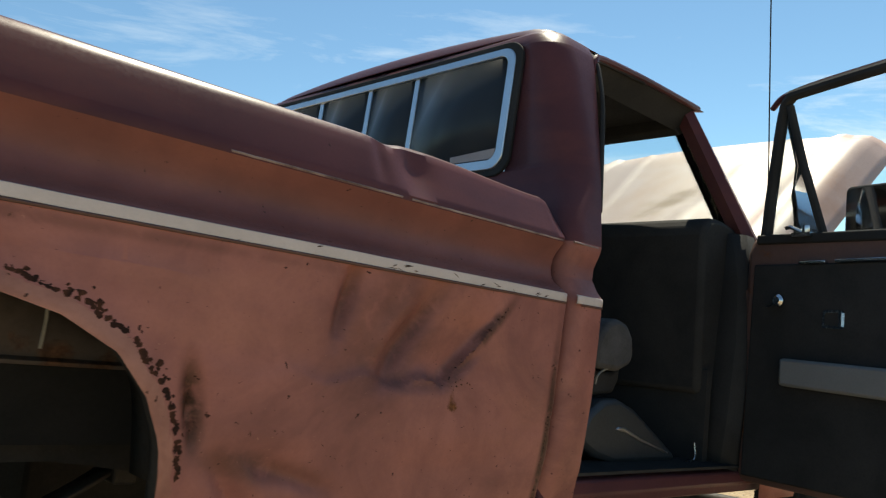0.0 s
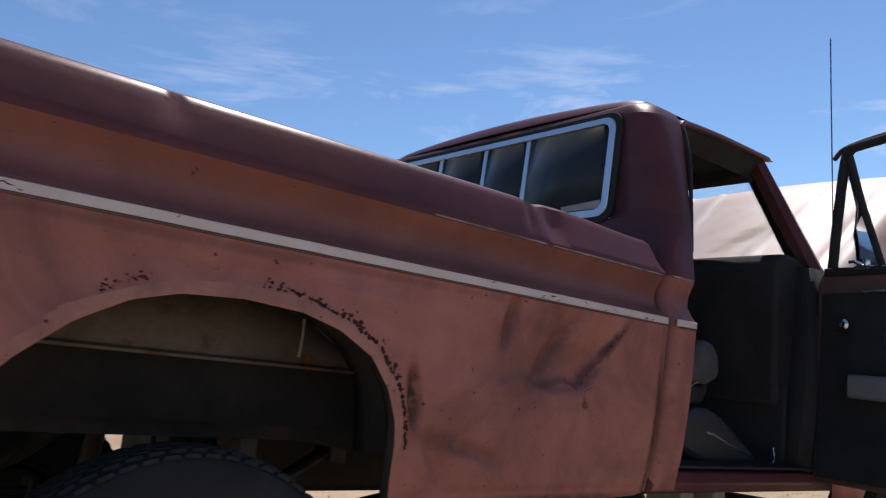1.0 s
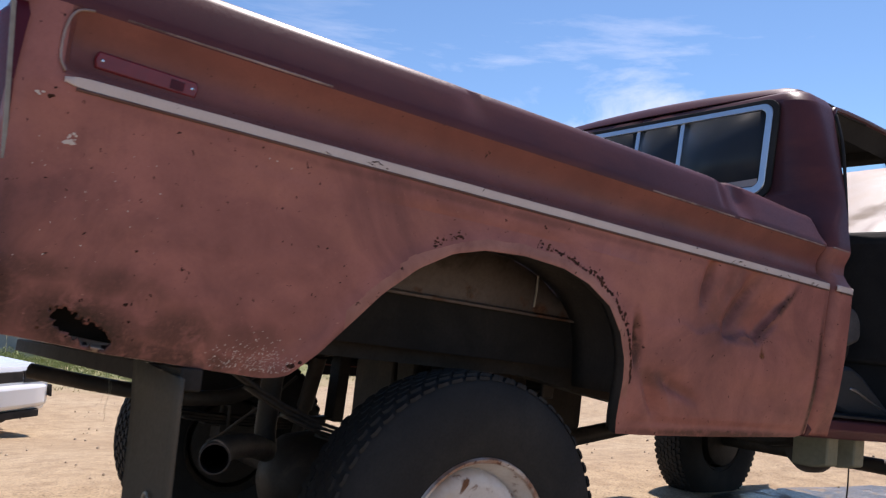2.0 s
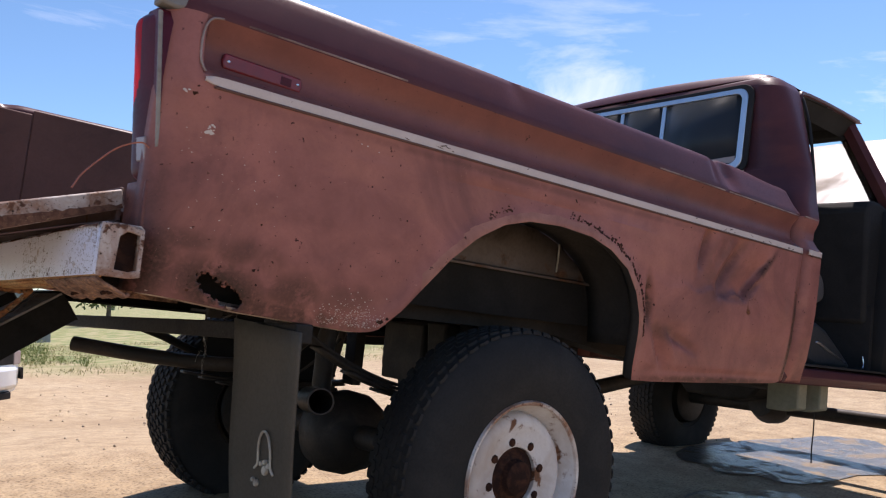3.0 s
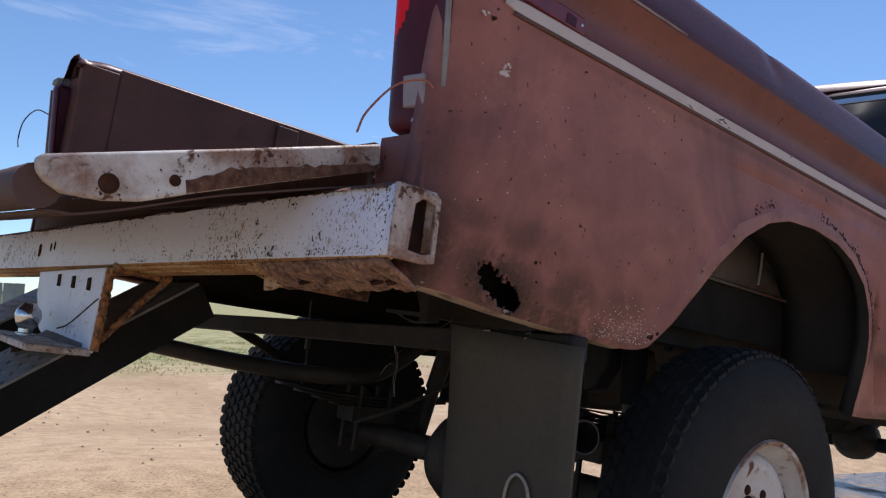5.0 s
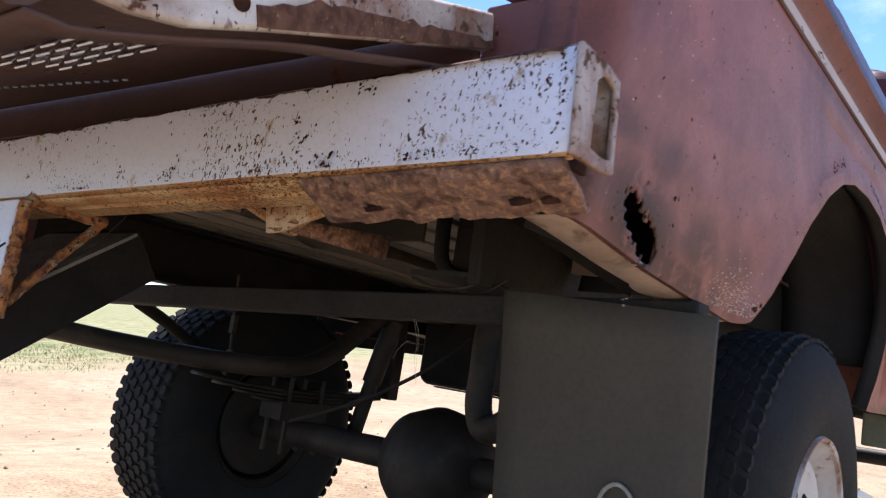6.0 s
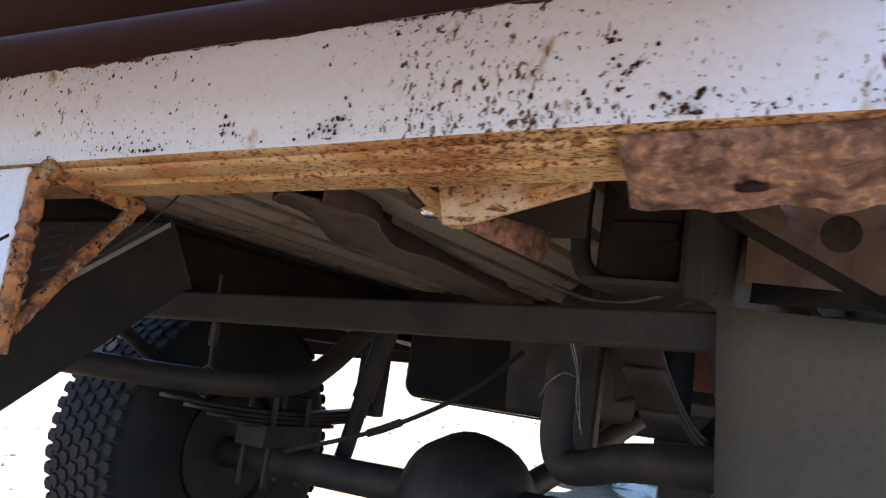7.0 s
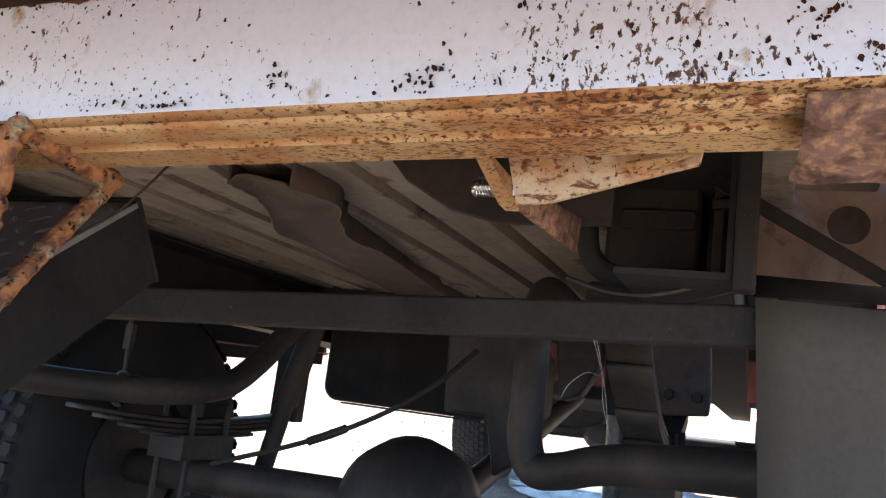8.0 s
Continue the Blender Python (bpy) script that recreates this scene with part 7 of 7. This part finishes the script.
rnd = random.Random(11)
spots = []
for _ in range(330):
    x = rnd.gauss(0.53, 0.05)
    z = 1.375 + abs(rnd.gauss(0, 0.028))
    if 0.42 < x < 0.66 and z > bed_bottom(x) + 0.006:
        spots.append((x, z, rnd.uniform(0.0005, 0.0018)))
flakes("flaked_primer", CHIP, "pale flakes of bare primer", spots, 1)
spots = [(0.132 + rnd.uniform(-0.008, 0.008), 1.736 + rnd.uniform(-0.014, 0.012), rnd.uniform(0.002, 0.006)) for _ in range(9)]
spots += [(rnd.uniform(0.07, 0.30), rnd.uniform(1.52, 1.75), rnd.uniform(0.0005, 0.0018)) for _ in range(40)]
spots += [(0.072 + rnd.uniform(-0.006, 0.006), 1.80 + rnd.uniform(-0.008, 0.008), rnd.uniform(0.002, 0.004)) for _ in range(5)]
spots += [(0.50 + rnd.uniform(-0.03, 0.03), 1.78 + rnd.uniform(-0.006, 0.004), 0.002) for _ in range(3)]
flakes("flaked_primer", CHIP, "pale chips of bare metal", spots, 2)
spots = []
for _ in range(520):
    t = rnd.random()
    a, b = rnd.choice(list(zip(ARCH[6:15], ARCH[7:16])))
    q = rnd.random()
    x, z = a[0] + (b[0] - a[0]) * q, a[1] + (b[1] - a[1]) * q
    nx, nz = -(b[1] - a[1]), b[0] - a[0]
    ln = math.hypot(nx, nz)
    patchy = noise.noise(Vector((x * 9, z * 9, 8.0)))
    off = 0.029 + 0.006 * noise.noise(Vector((x * 16, z * 16, 0))) + abs(rnd.gauss(0, 0.004)) * (2.2 if patchy > 0.2 else 1.0)
    x, z = x + nx / ln * off, z + nz / ln * off
    if patchy < (0.16 if x < 1.2 else -0.22) or rnd.random() < 0.25:
        continue
    spots.append((x, z, rnd.uniform(0.0012, 0.0058) * (1.2 if x > 1.2 else 0.8)))
spots += [(0.09, 1.795, 0.006), (0.27, 1.47, 0.005), (0.27, 1.565, 0.003), (0.6, 1.392, 0.009), (0.62, 1.40, 0.006), (1.525, 1.613, 0.009)]
flakes("rust_scale", GUNK, "dark rust scale round the wheel arch", spots, 3)
spots = [(0.21 + rnd.gauss(0, 0.045), 1.42 + rnd.gauss(0, 0.02), rnd.uniform(0.001, 0.006)) for _ in range(20)]
spots += [(1.59 + rnd.gauss(0, 0.006), rnd.uniform(1.49, 1.60), rnd.uniform(0.0012, 0.004)) for _ in range(18)]
spots = [s for s in spots if not in_rust_hole(s[0], s[1]) and s[1] > bed_bottom(s[0]) + 0.008]
flakes("rust_scale", GUNK, "dark rust scale round the hole", spots, 4)
spots = [(2.296 - 0.14 * t + rnd.gauss(0, 0.0015), 1.786 - 0.16 * t + rnd.gauss(0, 0.0015), rnd.uniform(0.0012, 0.0035)) for t in [rnd.random() ** 1.6 for _ in range(16)]]
spots += [(2.476 + rnd.gauss(0, 0.003), rnd.choice((1.36, 1.44, 1.47, 1.52, 1.66)) + rnd.gauss(0, 0.012), rnd.uniform(0.001, 0.004)) for _ in range(36)]
spots += [(2.15 + rnd.gauss(0, 0.03), 1.612 + rnd.gauss(0, 0.006), rnd.uniform(0.001, 0.003)) for _ in range(22)]
flakes("rust_scale", GUNK, "dark rust along the dent and the worn edge", spots, 6)
# nicks in the white trim
bm = bmesh.new()
for x in (0.60, 0.70, 0.705, 0.712, 0.72, 0.725, 0.74, 1.0, 1.62, 1.78, 1.95, 1.955, 1.97, 1.985, 1.99, 2.01, 2.12, 2.20, 2.24, 2.25, 2.30, 2.38, 2.385, 2.41):
    s = 0.004 + 0.010 * rnd.random()
    z = 1.827 + rnd.uniform(-0.009, 0.009)
    a = rnd.uniform(-0.9, 0.9)
    w = rnd.uniform(0.0006, 0.0016)
    dx, dz = s * math.cos(a), min(0.006, s) * math.sin(a)
    prism(bm, [(x - dx, z - dz), (x - 0.3 * dx, z - 0.2 * dz + w), (x + dx, z + dz), (x + 0.2 * dx, z + 0.1 * dz - w)], "y", -1.0148, -1.0118)
tagged(part("trim_nicks", bm, GUNK, bed_right, "dark nicks in the trim", smooth=0), kind="stuff")


# ---- ramps ----
def build_ramp(a, b, width):
    """A steel loading ramp: tread plate on a channel, from its high end a to its low end b (world)."""
    a, b = Vector(a), Vector(b)
    d = (b - a)
    L = d.length
    x = d.normalized()
    y = Vector((0, 0, 1)).cross(x).normalized()
    z = x.cross(y)
    m = Matrix(((x.x, y.x, z.x, a.x), (x.y, y.y, z.y, a.y), (x.z, y.z, z.z, a.z), (0, 0, 0, 1)))
    ramp_thing = new("loading_ramp")
    for s in (-1, 1):
        bm = bmesh.new()
        prism(bm, [(s * (width / 2 + 0.004), 0.0), (s * (width / 2 + 0.004), 0.08), (s * (width / 2 - 0.004), 0.08), (s * (width / 2 - 0.004), 0.006), (s * (width / 2 - 0.034), 0.006), (s * (width / 2 - 0.034), 0.0)], "x", 0, L, m)
        part("side_channel", bm, STEEL_SHADE, ramp_thing, "black steel side channel")
    bm = bmesh.new()
    box(bm, -0.006, -0.0005, -width / 2 - 0.006, width / 2 + 0.006, -0.002, 0.0905, m)
    part("end_cap", bm, STEEL_SHADE, ramp_thing, "black steel end cap", bevel=0.002)
    bm = bmesh.new()
    box(bm, 0, L, -width / 2 - 0.004, width / 2 + 0.004, 0.0805, 0.086, m)
    for i in range(int(L / 0.03)):
        for j in range(int(width / 0.03)):
            cx, cy = 0.02 + 0.03 * i, -width / 2 + 0.02 + 0.03 * j
            mm = m @ Matrix.Translation((cx, cy, 0.086)) @ Matrix.Rotation(radians(45 if (i + j) % 2 else -45), 4, "Z")
            vs = [bm.verts.new(mm @ Vector(p)) for p in ((-0.011, 0, 0), (0, -0.003, 0), (0.011, 0, 0), (0, 0.003, 0), (-0.005, 0, 0.002), (0.005, 0, 0.002))]
            for f in ((0, 1, 4), (1, 2, 5), (1, 5, 4), (2, 3, 5), (3, 0, 4), (3, 4, 5)):
                bm.faces.new([vs[q] for q in f])
    part("tread_plate", bm, TREAD, ramp_thing, "worn diamond tread plate", smooth=0)
    return tagged(ramp_thing, "black steel loading ramp with diamond tread plate leaning on the truck", "ramp", "loading ramps")


def to_world(p):
    return TRUCK @ Vector(p)


hi1, lo1 = to_world((0.16, 0.0, 1.30)), to_world((-1.25, -0.205, 0.341))
build_ramp(hi1, lo1, 0.24)
build_ramp(to_world((0.16, 0.64, 1.29)), to_world((-1.30, 0.46, 0.31)), 0.24)


# ---- surroundings ----
def build_car(x_front, y_near, heading, label):
    car = new("parked_car")
    z0 = ground_height(x_front, y_near)
    M = Matrix.Translation((x_front, y_near, z0)) @ Matrix.Rotation(radians(heading), 4, "Z")

    def put(name, bm, mat, label="", **more):
        bm.transform(M)
        return part(name, bm, mat, car, label, **more)
    stations = [(0.0, 0.70, 0.32, 0.62), (-0.05, 0.80, 0.24, 0.70), (-0.2, 0.83, 0.2, 0.74), (-0.7, 0.85, 0.2, 0.80), (-1.25, 0.86, 0.2, 0.87), (-2.0, 0.86, 0.2, 0.90), (-3.2, 0.86, 0.2, 0.93), (-4.1, 0.85, 0.22, 0.95), (-4.35, 0.80, 0.3, 0.90), (-4.4, 0.72, 0.4, 0.8)]
    bm = bmesh.new()
    rows = []
    for x, w, zl, zh in stations:
        zm = (zl + zh) / 2
        rows.append([(x, -w * 0.92, zl), (x, -w, zl + 0.08), (x, -w * 1.0, zm + 0.08), (x, -w * 0.97, zh - 0.05), (x, -w * 0.88, zh), (x, 0, zh + 0.03), (x, w * 0.88, zh), (x, w * 0.97, zh - 0.05), (x, w, zm + 0.08), (x, w, zl + 0.08), (x, w * 0.92, zl), (x, -w * 0.92, zl)])
    vs = grid(bm, rows)
    bm.faces.new([v for v in vs[0][:-1]])
    bm.faces.new([v for v in vs[-1][:-1]][::-1])
    put("body", bm, CAR_WHITE, "white car body")
    bm = bmesh.new()
    rows = []
    for x, w, z in ((-1.25, 0.74, 0.88), (-1.75, 0.64, 1.30), (-2.2, 0.60, 1.38), (-3.0, 0.60, 1.37), (-3.4, 0.64, 1.28), (-3.9, 0.72, 0.94)):
        rows.append([(x, -w - 0.1, 0.88), (x, -w, z - 0.03), (x, -w + 0.1, z), (x, w - 0.1, z), (x, w, z - 0.03), (x, w + 0.1, 0.88)])
    grid(bm, rows)
    put("cabin_glass", bm, BLACK, "dark car windows")
    bm = bmesh.new()
    rows = []
    for x, w, z in ((-1.8, 0.60, 1.335), (-2.2, 0.575, 1.395), (-3.0, 0.575, 1.385), (-3.35, 0.60, 1.31)):
        rows.append([(x, -w, z - 0.03), (x, -w + 0.1, z), (x, w - 0.1, z), (x, w, z - 0.03)])
    grid(bm, rows)
    put("car_roof", bm, CAR_WHITE, "white car roof", solid=0.01)
    for q in (-1, 1):
        bm = bmesh.new()
        prism(bm, [(0.014, q * 0.40), (0.01, q * 0.66), (-0.03, q * 0.66), (-0.03, q * 0.40)], "z", 0.545, 0.675)
        put("headlight", bm, BLACK, "dark rectangular headlight", bevel=0.008)
        bm = bmesh.new()
        prism(bm, [(0.012, q * 0.665), (-0.02, q * 0.80), (-0.12, q * 0.842), (-0.12, q * 0.79), (-0.04, q * 0.665)], "z", 0.54, 0.69)
        put("corner_lamp", bm, CLEAR_LENS, "clear ribbed corner lamp", bevel=0.008)
        bm = bmesh.new()
        prism(bm, [(0.03, q * 0.79), (-0.06, q * 0.862), (-0.10, q * 0.868), (-0.10, q * 0.85), (0.02, q * 0.77)], "z", 0.37, 0.50)
        put("rub_strip", bm, BLACK, "black rubber bumper corner", bevel=0.006)
    bm = bmesh.new()
    box(bm, -0.02, 0.012, -0.39, 0.39, 0.555, 0.67)
    put("grille", bm, BLACK, "black grille", bevel=0.01)
    bm = bmesh.new()
    prism(bm, [(0.06, -0.5), (0.085, 0.0), (0.06, 0.5), (0.025, 0.68), (-0.03, 0.78), (-0.11, 0.845), (-0.25, 0.868), (-0.4, 0.868), (-0.4, -0.868), (-0.25, -0.868), (-0.11, -0.845), (-0.03, -0.78), (0.025, -0.68)], "z", 0.27, 0.53)
    put("front_bumper", bm, CAR_WHITE, "white front bumper", bevel=0.05)
    bm = bmesh.new()
    prism(bm, [(0.04, -0.6), (0.04, 0.6), (-0.2, 0.78), (-0.2, -0.78)], "z", 0.17, 0.249)
    put("valance", bm, BLACK, "dark lower valance", bevel=0.01)
    for x in (-0.85, -3.45):
        for y in (-0.80, 0.80):
            bm = bmesh.new()
            mm = Matrix.Translation((x, y, 0.31)) @ Matrix.Rotation(radians(90), 4, "X")
            lathe(bm, [(0.0001, -0.09), (0.2, -0.09), (0.29, -0.09), (0.31, -0.07), (0.31, 0.07), (0.29, 0.09), (0.2, 0.09), (0.0001, 0.07)], mm, 28)
            put("wheel", bm, RUBBER, "dark wheel")
    return tagged(car, label, "car")


build_car(1.19, 7.1, -53, "white parked saloon car with clear corner lamps")


def build_fence():
    fence = new("board_fence")
    rnd2 = random.Random(3)
    x = -9.0
    k = 0
    while x < 6.6:
        w = 0.33
        bm = bmesh.new()
        box(bm, x, x + w - 0.015, 27.0 + 0.03 * (k % 2), 27.03 + 0.03 * (k % 2), -0.6, 1.17 + rnd2.uniform(-0.015, 0.015))
        part("board", bm, FENCE, fence)
        x += w
        k += 1
    for z in (-0.1, 0.8):
        bm = bmesh.new()
        box(bm, -9, 6.6, 27.061, 27.10, z, z + 0.1)
        part("rail", bm, FENCE, fence)
    return tagged(fence, "weathered grey upright metal fence panels", "fence")


build_fence()


def build_shrub_line():
    """Trees beyond the fence: trunks with limbs, crowns of many small leaf clumps."""
    rnd3 = random.Random(8)
    for i in range(9):
        x, y = -16 + 3.6 * i + rnd3.uniform(-0.8, 0.8), 44 + rnd3.uniform(-4, 6)
        h = rnd3.uniform(2.3, 3.0)
        tree = new("tree")
        tree.location.z = -0.58
        bm = bmesh.new()
        tube(bm, [(x, y, 0), (x + 0.05, y, h * 0.3), (x + 0.1, y, h * 0.65)], [0.16, 0.12, 0.06], 8)
        for _ in range(5):
            a = rnd3.random() * 6.28
            tube(bm, [(x + 0.06, y, h * 0.35), (x + 0.5 * math.cos(a), y + 0.5 * math.sin(a), h * 0.6), (x + 1.0 * math.cos(a), y + 1.0 * math.sin(a), h * 0.8)], [0.06, 0.045, 0.02], 6)
        part("trunk", bm, BARK, tree, "grey trunk and limbs")
        bm = bmesh.new()
        for _ in range(700):
            a, r = rnd3.random() * 6.28, rnd3.random() ** 0.6 * 1.7
            zz = h * (0.32 + 0.68 * rnd3.random() ** 0.8)
            s = rnd3.uniform(0.08, 0.2)
            q = Vector((x + r * math.cos(a) * (1.15 - zz / h * 0.5), y + r * math.sin(a) * (1.1 - zz / h * 0.5), zz))
            e = Euler((rnd3.random() * 6, rnd3.random() * 6, rnd3.random() * 6)).to_matrix()
            v = [bm.verts.new(q + e @ Vector(p)) for p in ((-s, 0, 0), (0, -0.5 * s, 0.02), (s, 0, 0), (0, 0.5 * s, 0.02))]
            bm.faces.new(v)
        part("crown", bm, LEAF, tree, "uneven green crown")
        tagged(tree, "low green tree behind the fence", "tree", "trees behind the fence")


build_shrub_line()


def build_grass():
    rnd4 = random.Random(21)
    bm = bmesh.new()
    for _ in range(26000):
        u = rnd4.random()
        y = 14.0 + 12 * u ** 0.8 + rnd4.gauss(0, 0.4)
        x = rnd4.uniform(-7, 14)
        edge = 14.0 + 2.2 * noise.noise(Vector((x * 0.3, 2, 0)))
        if y < edge - 0.5 or noise.noise(Vector((x * 0.6, y * 0.5, 9))) < -0.15:
            continue
        z = ground_height(x, y)
        h = rnd4.uniform(0.03, 0.10)
        a = rnd4.random() * 3.14
        w = rnd4.uniform(0.004, 0.014)
        lean = Vector((rnd4.gauss(0, 0.05), rnd4.gauss(0, 0.05), 0))
        p = Vector((x, y, z - 0.01))
        s = Vector((math.cos(a), math.sin(a), 0)) * w
        v = [bm.verts.new(p - s), bm.verts.new(p + s), bm.verts.new(p + lean + Vector((0, 0, h)))]
        bm.faces.new(v)
    ob = link_mesh("grass", bm, GRASS, smooth=0)
    tagged(ob, "patchy dry green grass and weeds at the yard's edge", "grass", kind="stuff")


build_grass()


def build_weeds():
    """Clumps of leafy weeds, knee-high before the fence and thinning out towards the yard."""
    rnd5 = random.Random(33)
    bm = bmesh.new()
    for _ in range(520):
        x, y = rnd5.uniform(-7.5, 5.6), 26.4 - 9.5 * rnd5.random() ** 1.7
        if noise.noise(Vector((x * 0.5, y * 0.35, 4))) < -0.2 + 0.05 * max(0.0, 20 - y):
            continue
        z = ground_height(x, y)
        tall, wide = rnd5.uniform(0.18, 0.52) * (0.65 if y < 20 else 1.0), rnd5.uniform(0.12, 0.34)
        for _ in range(34):
            a, r = rnd5.random() * 6.28, wide * rnd5.random() ** 0.7
            h = tall * (0.25 + 0.75 * rnd5.random()) * (1.1 - 0.5 * r / wide)
            q = Vector((x + r * math.cos(a), y + r * math.sin(a), z + h))
            size = rnd5.uniform(0.018, 0.05)
            e = Euler((rnd5.uniform(-0.9, 0.9), rnd5.uniform(-0.9, 0.9), rnd5.random() * 6)).to_matrix()
            bm.faces.new([bm.verts.new(q + e @ Vector(p)) for p in ((-size, 0, 0), (0, -0.5 * size, 0.01), (size, 0, 0), (0, 0.5 * size, 0.01))])
        for _ in range(10):
            a, r = rnd5.random() * 6.28, wide * rnd5.random()
            p = Vector((x + r * math.cos(a), y + r * math.sin(a), z - 0.02))
            tip = p + Vector((0.1 * math.cos(a), 0.1 * math.sin(a), tall * rnd5.uniform(0.6, 1.15)))
            bm.faces.new([bm.verts.new(p - Vector((0.008, 0, 0))), bm.verts.new(p + Vector((0.008, 0, 0))), bm.verts.new(tip)])
    ob = link_mesh("weeds", bm, material("pale_green_weeds", (0.16, 0.22, 0.06), 0.7, second=(0.30, 0.31, 0.12), patch=(1.5, 0.5, 0.15), grain=30, bump=0.1), smooth=0)
    tagged(ob, "leafy pale green weeds growing before the fence", "weeds", kind="stuff")


build_weeds()
